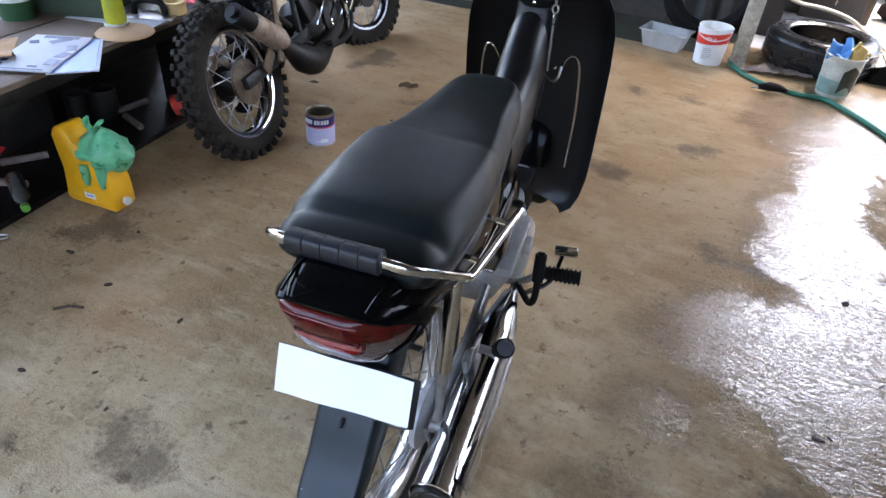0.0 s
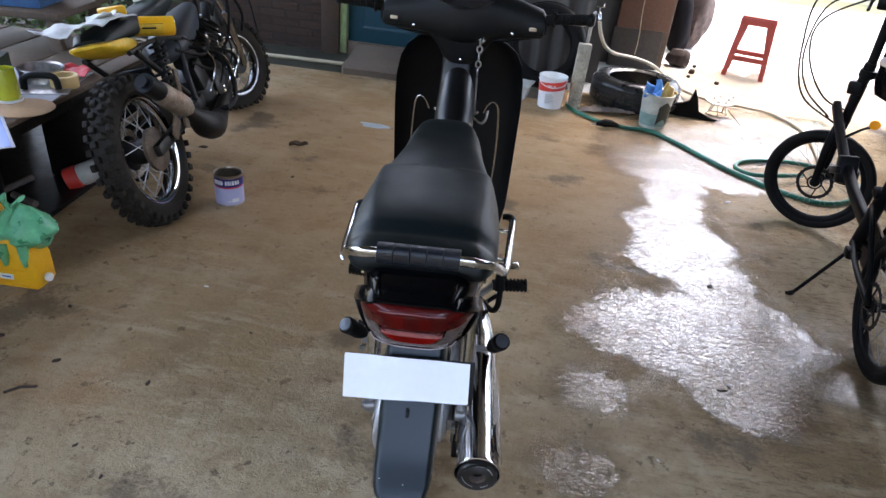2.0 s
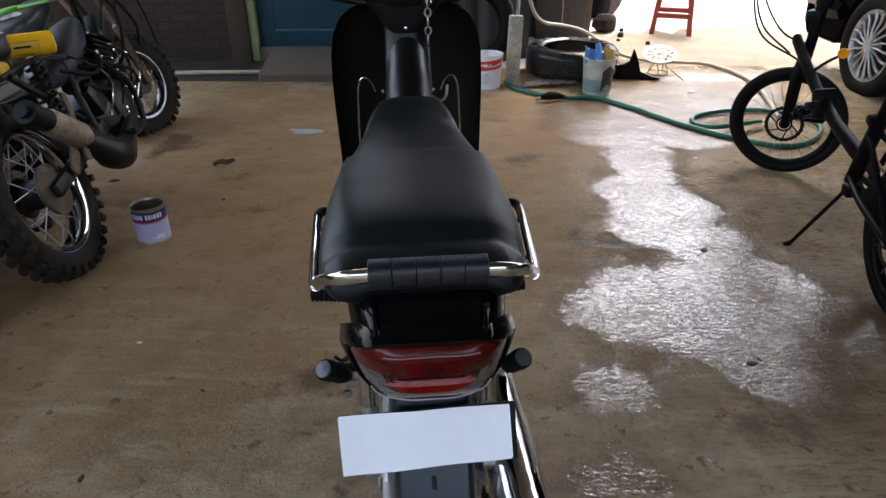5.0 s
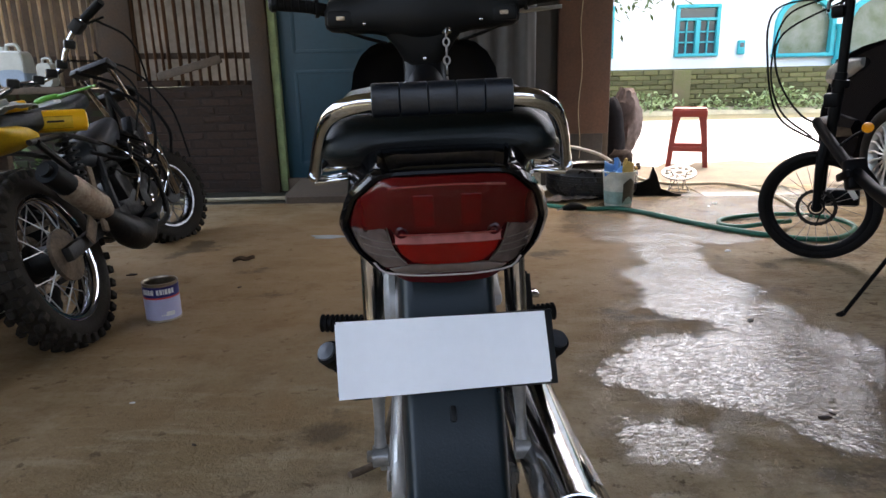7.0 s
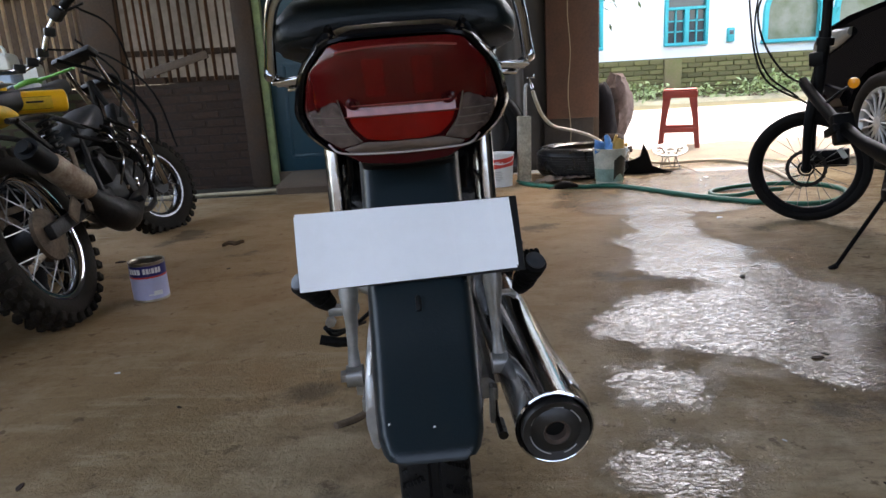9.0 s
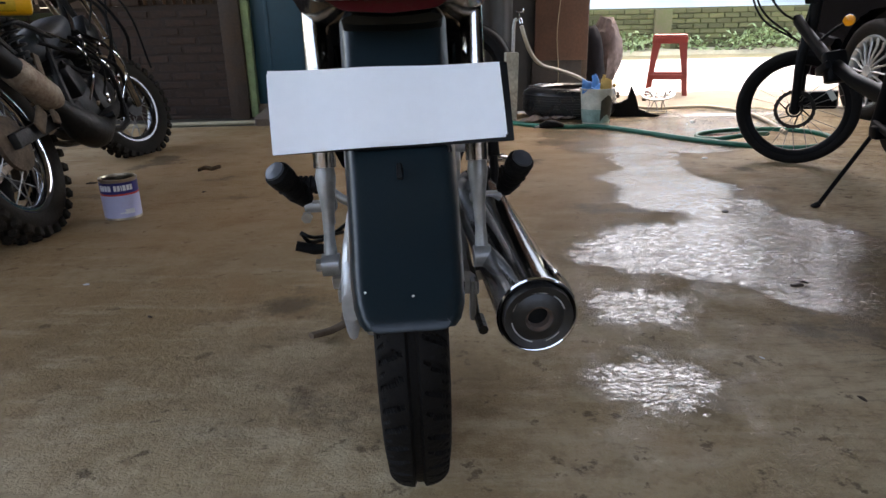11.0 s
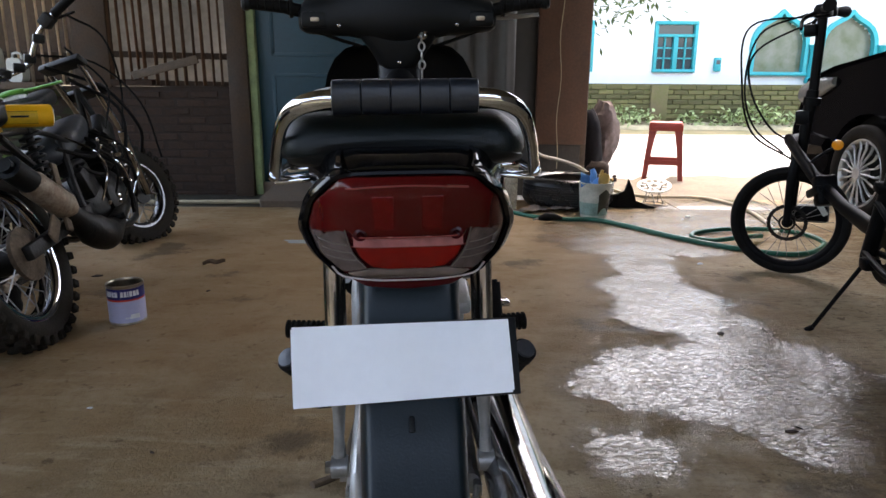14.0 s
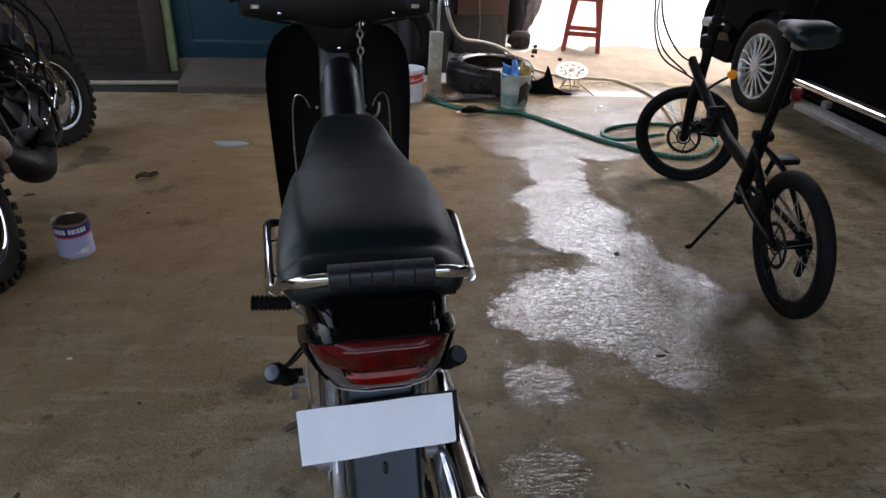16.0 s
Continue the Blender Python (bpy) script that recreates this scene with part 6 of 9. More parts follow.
DIAL_GREY = mat("dim_dial_print", (0.34, 0.34, 0.34), 0.5, var=0.1, bump=0)
DIAL_M = pose(0, 0.938, 1.078, 55, 0, 0)
dial = solid("dial", lambda bm: lathe(bm, [(0.001, 0.0), (0.075, 0.0), (0.080, 0.004), (0.076, 0.008), (0.072, 0.004), (0.001, 0.004)], 36, DIAL_M @ Matrix.Diagonal((1.05, 0.55, 1, 1))), GAUGE, cover, "dark speedometer dial")


def dial_marks(bm):
    for k in range(25):
        a = radians(200 - 220 * k / 24)
        c = DIAL_M @ Vector((0.055 * math.cos(a), 0.027 * math.sin(a) - 0.004, 0.0055))
        t = bmesh.new()
        bmesh.ops.create_cube(t, size=1.0)
        bmesh.ops.transform(t, matrix=Matrix.Translation(c) @ pose(0, 0, 0, 55, 0, 0) @ pose(0, 0, 0, 0, 0, math.degrees(a)) @ Matrix.Diagonal((0.008 if k % 4 == 0 else 0.004, 0.0012, 0.0006, 1)), verts=t.verts)
        t.verts.index_update()
        put(bm, [v.co.copy() for v in t.verts], [[v.index for v in f.verts] for f in t.faces])
        t.free()


solid("dial_marks", dial_marks, DIAL_GREY, dial, smooth=0, kind="stuff")
solid("dial_arc", lambda bm: [tube(bm, [DIAL_M @ Vector((r * math.cos(a), q * math.sin(a) - 0.004, 0.006)) for a in [radians(180 - 180 * k / 20) for k in range(21)]], 0.0007, 4) for r, q in ((0.034, 0.016), (0.070, 0.037))], DIAL_GREY, dial)
solid("dial_needle", lambda bm: tube(bm, [DIAL_M @ Vector((0.004, -0.006, 0.0065)), DIAL_M @ Vector((-0.026, -0.008, 0.0065))], 0.0009, 5), DIAL_GREY, dial)
for s in (-1, 1):
    grip = solid("grip", lambda bm: [tube(bm, [(s * 0.222, 1.012, 1.012), (s * 0.262, 1.002, 1.022), (s * 0.34, 0.982, 1.030)], 0.0155, 14)] + [tube(bm, [(s * (0.25 + 0.016 * i), 1.004 - 0.004 * i - 0.0155 * math.cos(a), 1.021 + 0.0018 * i + 0.0155 * math.sin(a)) for a in [radians(-60 + 24 * k) for k in range(6)]], 0.0022, 4) for i in range(6)], RUBBER, bike, "patterned black rubber handle grip")
    solid("grip_flange", lambda bm: lathe(bm, [(0.001, -0.004), (0.022, -0.004), (0.023, 0), (0.022, 0.004), (0.001, 0.004)], 18, pose(s * 0.246, 1.006, 1.018, 0, 90 * s, -14 * s)), RUBBER, grip)
    solid("grip_end", lambda bm: lathe(bm, [(0.001, 0), (0.019, 0), (0.020, 0.010), (0.014, 0.016), (0.001, 0.017)], 18, pose(s * 0.336, 0.983, 1.030, 0, 90 * s, -14 * s)), MATTE_BLACK, grip)
    solid("switch", lambda bm: box(bm, (s * 0.190, 0.979, 0.990), (0.020, 0.008, 0.010), (0, 0, 0), 0.003), CREAM, cover, "cream push switch")
    solid("switch_housing", lambda bm: box(bm, (s * 0.190, 0.992, 0.990), (0.066, 0.022, 0.042), (0, 0, 0), 0.010), MATTE_BLACK, cover)
    solid("cable", lambda bm: tube(bm, [(s * 0.185, 1.0, 0.962), (s * 0.14, 1.03, 0.945), (s * 0.09, 1.06, 0.93)], 0.0045, 8, smooth=5), RUBBER, cover)
solid("brake_lever", lambda bm: tube(bm, [(0.215, 1.055, 1.0), (0.26, 1.07, 1.0), (0.34, 1.05, 1.005)], [0.007, 0.006, 0.005], 8, smooth=4), ALU, bike)
# the steering, shield and front wheel stand a little further forward and wider
FRONT_FIT = Matrix(((1.06, 0, 0, 0), (0, 1, 0, 0.11), (0, 0, 1, 0), (0, 0, 0, 1)))
FRONT = ("column_cover", "leg_shield", "front_wheel", "front_fender", "front_fork", "bag_hook", "key_chain", "ignition_lock", "handlebar_cover", "grip", "brake_lever")
for top in [k for k in bike.children if k.name.split(".")[0] in FRONT]:
    for ob in [top] + list(top.children_recursive):
        ob.data.transform(ob.matrix_basis.inverted() @ FRONT_FIT @ ob.matrix_basis if ob is not top else FRONT_FIT if top.name != "front_wheel" else Matrix())
    if top.name.startswith("front_wheel"):
        top.location.y += 0.11

# ---- the trail motorcycle beside the bench ----
TRAIL = pose(-1.535, 2.015, 0, 0, -16, 7.6)
trail = thing("trail_motorcycle", TRAIL, "dusty stripped trail motorcycle with knobbly tyres and yellow panels", "motorcycle")
tw = wheel(trail, (0, 0, 0.290), 0.286, 0.100, 0.208, knobs=34, tyre_mat=DUSTY_RUBBER, hub_r=0.07, hub_w=0.13, spoke_r=0.0022, hub_mat=DARK_METAL, name="rear_wheel")
solid("brake_drum", lambda bm: lathe(bm, [(0.001, 0.045), (0.085, 0.045), (0.088, 0.06), (0.06, 0.072), (0.025, 0.08), (0.001, 0.082)], 28, axis="x"), MUDDY, tw, "muddy brake drum")
solid("chain_wheel", lambda bm: lathe(bm, [(0.03, -0.05), (0.10, -0.05), (0.10, -0.055), (0.03, -0.056)], 40, axis="x"), RUST_STEEL, tw)
wheel(trail, (-0.085, 1.50, 0.264), 0.258, 0.084, 0.168, turn=-26, knobs=34, tyre_mat=DUSTY_RUBBER, rim_mat=DULL_RIM, hub_r=0.05, hub_w=0.11, spoke_r=0.0022, hub_mat=DARK_METAL, name="front_wheel")
solid("swing_arm", lambda bm: [box(bm, (s * 0.088, 0.22, 0.315), (0.028, 0.56, 0.048), (4, 0, 0), 0.006) for s in (-1, 1)], DARK_METAL, trail)
solid("chain", lambda bm: [tube(bm, [(-0.055, -0.02, 0.40), (-0.055, 0.6, 0.39)], 0.008, 6, flat=1.6), tube(bm, [(-0.055, -0.02, 0.205), (-0.055, 0.6, 0.30)], 0.008, 6, flat=1.6)], RUST_STEEL, trail)
for s in (-1, 1):
    solid("frame_rail", lambda bm: [tube(bm, [(s * 0.09, 0.03, 0.655), (s * 0.10, 0.28, 0.655), (s * 0.09, 0.55, 0.60), (s * 0.06, 0.75, 0.58)], 0.010, 8, smooth=3), tube(bm, [(s * 0.10, 0.06, 0.65), (s * 0.10, 0.36, 0.40)], 0.012, 8), tube(bm, [(s * 0.08, 0.50, 0.62), (s * 0.09, 0.46, 0.30), (s * 0.09, 0.9, 0.22), (s * 0.05, 1.08, 0.52), (0, 1.08, 0.82)], 0.014, 8, smooth=4)], DARK_METAL, trail)
shock_t = solid("rear_shock", lambda bm: tube(bm, [(0.11, 0.16, 0.42), (0.10, 0.25, 0.66)], 0.014, 10), DARK_METAL, trail)
solid("coil_spring", lambda bm: tube(bm, [(0.11 - 0.0006 * i * 0.16 + 0.030 * math.cos(i * 0.52), 0.16 + 0.0009 * i + 0.030 * math.sin(i * 0.52), 0.44 + 0.0021 * i) for i in range(98)], 0.0062, 6), MATTE_BLACK, shock_t)
eng = solid("engine", lambda bm: [loft(bm, [ring(y, z, w, h, 20, 2.8) for y, z, w, h in ((0.55, 0.34, 0.06, 0.07), (0.62, 0.34, 0.11, 0.115), (0.80, 0.34, 0.115, 0.12), (0.92, 0.34, 0.08, 0.09))])], DARK_METAL, trail)
solid("engine_cover", lambda bm: lathe(bm, [(0.001, 0), (0.095, 0), (0.095, 0.018), (0.075, 0.032), (0.001, 0.036)], 26, pose(0.105, 0.72, 0.35, 0, 90, 0)), DARK_METAL, eng)
for i in range(8):
    solid("cooling_fin", lambda bm: box(bm, (0, 0.86 + 0.012 * i, 0.46 + 0.020 * i), (0.16, 0.15, 0.007), (-22, 0, 0), 0.002), DARK_METAL, eng)
solid("carburettor", lambda bm: [tube(bm, [(0.04, 0.52, 0.50), (0.04, 0.68, 0.50)], 0.03, 12), box(bm, (0.05, 0.58, 0.46), (0.06, 0.07, 0.09), (0, 0, 0), 0.012)], DARK_METAL, trail)
exh = solid("expansion_chamber", lambda bm: tube(bm, [(0.148, 0.26, 0.375), (0.152, 0.33, 0.320), (0.158, 0.39, 0.265), (0.160, 0.46, 0.232), (0.155, 0.55, 0.232), (0.145, 0.68, 0.258), (0.125, 0.88, 0.31), (0.07, 1.02, 0.40), (0.04, 1.0, 0.50)], [0.028, 0.038, 0.060, 0.060, 0.044, 0.030, 0.023, 0.020, 0.020], 18, smooth=4), DARK_METAL, trail, "dull bulbous exhaust chamber", smooth=60)
solid("silencer", lambda bm: tube(bm, [(0.150, 0.118, 0.492), (0.150, 0.132, 0.482), (0.152, 0.262, 0.386), (0.152, 0.29, 0.364)], [0.036, 0.044, 0.046, 0.034], 20), RUST_STEEL, exh, "rust-stained silencer")
exh.location = (-0.012, -0.085, 0.008)
solid("silencer_tip", lambda bm: [tube(bm, [(0.149, 0.040, 0.548), (0.150, 0.124, 0.488)], 0.038, 16), tube(bm, [(0.148, 0.026, 0.558), (0.149, 0.046, 0.544)], 0.022, 14)], MATTE_BLACK, exh)
solid("exhaust_bracket", lambda bm: [box(bm, (0.135, 0.20, 0.42), (0.012, 0.035, 0.24), (-20, 0, 0), 0.004), box(bm, (0.118, 0.10, 0.335), (0.012, 0.10, 0.05), (35, 0, 0), 0.008)], MUDDY, trail, "muddy metal bracket")
solid("fuel_tank", lambda bm: loft(bm, [ring(y, z, w, h, 24, 2.4) for y, z, w, h in ((0.40, 0.555, 0.03, 0.03), (0.46, 0.565, 0.085, 0.048), (0.60, 0.590, 0.105, 0.062), (0.78, 0.635, 0.088, 0.062), (0.92, 0.67, 0.045, 0.04))]), mat("murky_grey_tank", (0.030, 0.034, 0.039), 0.45, var=0.5, bump=0.05, spec=0.18), trail, "dull grey fuel tank")
solid("saddle", lambda bm: loft(bm, [ring(y, z, w, h, 24, 3) for y, z, w, h in ((-0.05, 0.715, 0.06, 0.02), (0.0, 0.725, 0.08, 0.035), (0.25, 0.728, 0.085, 0.042), (0.50, 0.742, 0.08, 0.042), (0.70, 0.785, 0.058, 0.033), (0.74, 0.795, 0.03, 0.015))]), VINYL, trail, "black trail saddle")
solid("rear_panel", lambda bm: loft(bm, [ring(y, z, w, h, 20, 2.8) for y, z, w, h in ((-0.075, 0.715, 0.05, 0.006), (-0.06, 0.71, 0.075, 0.014), (-0.02, 0.70, 0.088, 0.024), (0.03, 0.69, 0.094, 0.034), (0.08, 0.68, 0.096, 0.036), (0.14, 0.675, 0.08, 0.022))]), YELLOW_WORN, trail, "yellow plastic rear panel")
for s in (-1, 1):
    solid("fork_leg", lambda bm: [tube(bm, [(-0.085 + s * 0.075, 1.50 + s * -0.036, 0.27), (-0.02 + s * 0.078, 1.29 + s * -0.036, 0.60)], 0.022, 12), tube(bm, [(-0.02 + s * 0.078, 1.29 + s * -0.036, 0.60), (s * 0.080, 1.03 + s * -0.03, 0.94)], 0.014, 10)], DARK_CHROME, trail)
solid("fork_crown", lambda bm: [box(bm, (0.0, 1.04, 0.925), (0.22, 0.06, 0.03), (-40, 0, -20), 0.008), box(bm, (0.0, 1.17, 0.80), (0.22, 0.06, 0.03), (-40, 0, -20), 0.008)], DARK_METAL, trail)
hb = solid("handlebar", lambda bm: tube(bm, [(-0.125, 0.47, 0.855), (-0.122, 0.60, 0.890), (-0.12, 0.72, 0.918), (-0.115, 0.86, 0.926), (-0.09, 0.945, 0.936), (-0.03, 0.965, 0.955), (0.0, 0.955, 0.976), (0.035, 0.95, 1.02), (0.07, 0.95, 1.06), (0.12, 0.945, 1.095), (0.18, 0.93, 1.12), (0.262, 0.905, 1.15)], 0.0115, 12, smooth=4), CHROME, trail, "chrome handlebar turned hard aside")
solid("bar_sleeve", lambda bm: tube(bm, [(-0.125, 0.462, 0.853), (-0.122, 0.60, 0.890), (-0.121, 0.655, 0.902)], 0.0145, 12), WORN_CHROME, hb, "bare metal sleeve without its grip")
solid("grip", lambda bm: tube(bm, [(0.165, 0.935, 1.115), (0.272, 0.90, 1.154)], 0.018, 12), RUBBER, hb)
solid("lever_clamp", lambda bm: [box(bm, (0.125, 0.945, 1.098), (0.06, 0.05, 0.05), (0, -30, -10), 0.01), tube(bm, [(0.13, 0.95, 1.095), (0.24, 0.955, 1.105)], 0.006, 6)], DARK_METAL, hb)
for x, y, z in ((-0.105, 0.90, 0.935), (-0.065, 0.955, 0.952), (-0.01, 0.96, 0.975), (-0.115, 0.70, 0.925), (0.06, 0.95, 1.04)):
    solid("bar_clamp", lambda bm: box(bm, (x, y, z), (0.045, 0.042, 0.038), (10, 20, 30), 0.008), DARK_METAL, hb)
for pts in (((0.10, 0.70, 0.52), (0.17, 0.80, 0.47), (0.15, 0.92, 0.40), (0.10, 0.98, 0.30)), ((0.09, 0.56, 0.56), (0.16, 0.66, 0.50), (0.17, 0.74, 0.40), (0.12, 0.82, 0.25)), ((0.02, 0.98, 0.86), (0.14, 1.08, 0.70), (0.13, 1.0, 0.52), (0.08, 0.88, 0.44)), ((-0.05, 0.97, 0.93), (0.10, 1.12, 0.80), (0.16, 1.20, 0.60), (0.10, 1.30, 0.48)), ((0.11, 0.48, 0.50), (0.15, 0.60, 0.44), (0.13, 0.70, 0.52)), ((0.10, 0.40, 0.58), (0.16, 0.52, 0.52), (0.16, 0.62, 0.56), (0.08, 0.72, 0.60))):
    solid("engine_hose", lambda bm: tube(bm, pts, 0.008, 8, smooth=5), RUBBER, trail)
for x, y, z, sx, sy, sz, r in ((0.10, 0.52, 0.44, 0.05, 0.10, 0.12, 20), (0.11, 0.88, 0.40, 0.04, 0.10, 0.08, -15), (0.08, 0.46, 0.33, 0.05, 0.08, 0.06, 10), (0.07, 1.0, 0.62, 0.05, 0.12, 0.10, -30)):
    solid("engine_bracket", lambda bm: box(bm, (x, y, z), (sx, sy, sz), (r, 0, 0), 0.012), DARK_METAL, trail)
for pts in (((0.13, 0.95, 1.10), (0.20, 1.06, 1.0), (0.16, 1.18, 0.80), (0.10, 1.15, 0.60)), ((-0.1, 1.05, 1.0), (0.08, 1.20, 0.92), (0.18, 1.30, 0.70), (0.12, 1.50, 0.42)), ((0.05, 1.0, 0.99), (0.14, 1.05, 0.80), (0.1, 0.95, 0.62))):
    solid("control_cable", lambda bm: tube(bm, pts, 0.005, 6, smooth=5), RUBBER, trail)
rnd_e = random.Random(41)
for k in range(18):
    x, y, z = rnd_e.uniform(0.105, 0.165), rnd_e.uniform(0.46, 0.98), rnd_e.uniform(0.28, 0.60)
    solid("engine_bolt", lambda bm: lathe(bm, [(0.001, 0), (0.009, 0), (0.009, 0.008), (0.004, 0.010), (0.001, 0.010)], 6, pose(x, y, z, 0, 90 + rnd_e.uniform(-30, 30), rnd_e.uniform(-40, 20))), WORN_CHROME if k % 3 else RUST_STEEL, eng, "small worn engine bolt")
for k in range(5):
    y0, z0 = 0.50 + 0.09 * k, 0.62 - 0.03 * (k % 3)
    solid("engine_cable", lambda bm: tube(bm, [(0.09, y0, z0), (0.17 + 0.01 * (k % 2), y0 + 0.03, z0 - 0.08), (0.165, y0 + 0.09, z0 - 0.17), (0.12, y0 + 0.05, z0 - 0.27)], 0.0045, 6, smooth=5), RUBBER if k % 2 else DARK_CHROME, trail)
solid("foot_peg", lambda bm: tube(bm, [(0.10, 0.50, 0.27), (0.20, 0.50, 0.275)], 0.014, 8), DARK_METAL, trail)
solid("side_stand", lambda bm: tube(bm, [(-0.10, 0.52, 0.26), (-0.30, 0.52, 0.062)], 0.011, 8), DARK_METAL, trail)
solid("mud_flap", lambda bm: box(bm, (0.0, 0.22, 0.50), (0.13, 0.01, 0.16), (30, 0, 0), 0.003), MATTE_BLACK, trail)

bottle = thing("oil_bottle", TRAIL @ pose(0.085, 0.250, 0.712, -14, 12, -62), "yellow plastic oil bottle lying on the saddle", "bottle")
solid("bottle_body", lambda bm: tube(bm, [(0, -0.112, 0), (0, -0.104, 0), (0, -0.096, 0), (0, 0.098, 0), (0, 0.104, 0), (0, 0.107, 0)], [0.030, 0.036, 0.038, 0.038, 0.0365, 0.032], 28), YELLOW, bottle, smooth=40)
solid("bottle_neck", lambda bm: tube(bm, [(0, -0.145, 0), (0, -0.125, 0), (0, -0.110, 0)], [0.015, 0.017, 0.030], 18), YELLOW, bottle, smooth=60)
solid("bottle_cap", lambda bm: tube(bm, [(0, -0.162, 0), (0, -0.138, 0)], 0.018, 16), YELLOW_WORN, bottle)
solid("bottle_base", lambda bm: lathe(bm, [(0.001, 0), (0.026, 0), (0.029, 0.0015), (0.026, 0.003), (0.012, 0.002), (0.001, 0.002)], 24, pose(0, 0.1065, 0, -90, 0, 0)), WHITE_PLASTIC, bottle, "pale moulded bottle base")


def bottle_band(r, a0, a1, y0, y1):
    """A thin curved patch on the side of the bottle."""
    def build(bm):
        rings = []
        for k in range(9):
            a = radians(a0 + (a1 - a0) * k / 8)
            rings.append([Vector((q * math.cos(a), y, q * math.sin(a))) for q, y in ((r, y0), (r, y1), (r - 0.002, y1), (r - 0.002, y0))])
        loft(bm, rings)
    return build


solid("bottle_label", bottle_band(0.0384, -34, 30, -0.080, 0.060), YELLOW_WORN, bottle)
for a0, a1, y0, y1 in ((-12, 16, -0.072, -0.038), (0, 10, -0.018, 0.034), (29, 31, -0.080, 0.060), (-35, -33, -0.080, 0.060)):
    solid("print_bar", bottle_band(0.0388, a0, a1, y0, y1), MATTE_BLACK, bottle)
hb.location = (-0.075, 0.0, 0.0)
brush = thing("brush", TRAIL @ pose(0.06, 0.50, 0.790, 0, 6, 75), "bright green plastic scrubbing brush", "brush")
solid("brush_handle", lambda bm: tube(bm, [(0, -0.13, 0.012), (0, -0.02, 0.016), (0, 0.04, 0.02)], [0.009, 0.009, 0.014], 8, flat=0.6), GREEN_PLASTIC, brush)
solid("brush_head", lambda bm: tube(bm, [(0.032 * math.cos(a), 0.075 + 0.045 * math.sin(a), 0.02) for a in [2 * math.pi * k / 20 for k in range(20)]], 0.010, 8, closed=True), GREEN_PLASTIC, brush)
solid("brush_bristles", lambda bm: box(bm, (0, 0.075, 0.006), (0.045, 0.07, 0.022), bevel=0.005), WHITE_PLASTIC, brush)
sponge = one("sponge", lambda bm: box(bm, (0, 0, 0.018), (0.10, 0.065, 0.036), (0, 0, 0), 0.008), YELLOW, TRAIL @ pose(-0.02, 0.24, 0.772, 0, 5, 30), "small yellow sponge on the saddle", "sponge")


def crumpled(sx, sy, h, seed, thick=0.004, n=18):
    """A creased cloth or sheet."""
    def build(bm):
        rnd = random.Random(seed)
        off = Vector((rnd.uniform(0, 50), rnd.uniform(0, 50), 0))
        top, bot = [], []
        verts, faces = [], []
        for d in (0, thick):
            for j in range(n):
                for i in range(n):
                    x, y = sx * (i / (n - 1) - 0.5), sy * (j / (n - 1) - 0.5)
                    p = Vector((x, y, 0))
                    z = h * (0.5 + 0.9 * noise.noise(p * 9 + off) + 0.5 * noise.noise(p * 22 + off))
                    edge = 1 + 0.12 * noise.noise(p * 14 + off)
                    verts.append((x * edge, y * edge, max(0.001, z) + d))
        m = n * n
        for j in range(n - 1):
            for i in range(n - 1):
                a = j * n + i
                faces.append((a, a + 1, a + n + 1, a + n))
                faces.append((m + a, m + a + n, m + a + n + 1, m + a + 1))
        rim = [i for i in range(n)] + [j * n + n - 1 for j in range(1, n)] + [(n - 1) * n + i for i in range(n - 2, -1, -1)] + [j * n for j in range(n - 2, 0, -1)]
        for k in range(len(rim)):
            a, c = rim[k], rim[(k + 1) % len(rim)]
            faces.append((c, a, m + a, m + c))
        put(bm, verts, faces)
    return build


one("work_cloth", crumpled(0.34, 0.16, 0.035, 5), GREY_PLASTIC, TRAIL @ pose(-0.03, 0.02, 0.765, 6, 4, 70), "grey-white crumpled cloth draped on the saddle", "cloth")
one("work_glove", crumpled(0.24, 0.10, 0.03, 8), FROSTED, TRAIL @ pose(-0.02, 0.16, 0.772, 0, 4, 110), "pale work glove on the saddle", "glove")

# ---- the bench ----
BENCH_Z = 0.46
bench = thing("workbench", pose(-2.42, 1.55, 0, 0, 0, 3), "low worn wooden workbench with a dark open underside", "workbench")
for i, (x, w) in enumerate(((-0.42, 0.20), (-0.20, 0.22), (0.04, 0.24), (0.29, 0.25), (0.475, 0.11))):
    solid("plank", lambda bm: box(bm, (x, 0.1, BENCH_Z - 0.011), (w - 0.006, 2.5, 0.022), (0, 0, 0), 0.005), BENCH_WOOD, bench)
for x, y in ((0.44, 1.2), (-0.45, 1.2), (0.44, -0.9), (-0.45, -0.9)):
    solid("leg", lambda bm: box(bm, (x, y, 0.22), (0.07, 0.07, 0.44), (0, 0, 0), 0.006), OLD_WOOD, bench)
# Near-black parts; the back board is added to keep the underside dark.
solid("lower_shelf", lambda bm: [box(bm, (0.0, 0.1, 0.012), (0.96, 2.4, 0.024), (0, 0, 0), 0.004)], DARK_METAL, bench, "near-black lower shelf")
solid("back_board", lambda bm: box(bm, (-0.30, 0.1, 0.23), (0.02, 2.4, 0.41)), DARK_METAL, bench, "added dark back board")
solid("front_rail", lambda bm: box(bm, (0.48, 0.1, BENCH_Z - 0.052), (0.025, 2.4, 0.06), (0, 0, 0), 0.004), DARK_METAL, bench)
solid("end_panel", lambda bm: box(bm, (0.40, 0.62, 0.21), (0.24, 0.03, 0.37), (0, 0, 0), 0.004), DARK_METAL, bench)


def on_bench(x, y, rz=0, dz=0.0, rx=0, ry=0):
    return pose(x, y, BENCH_Z + dz, rx, ry, rz)


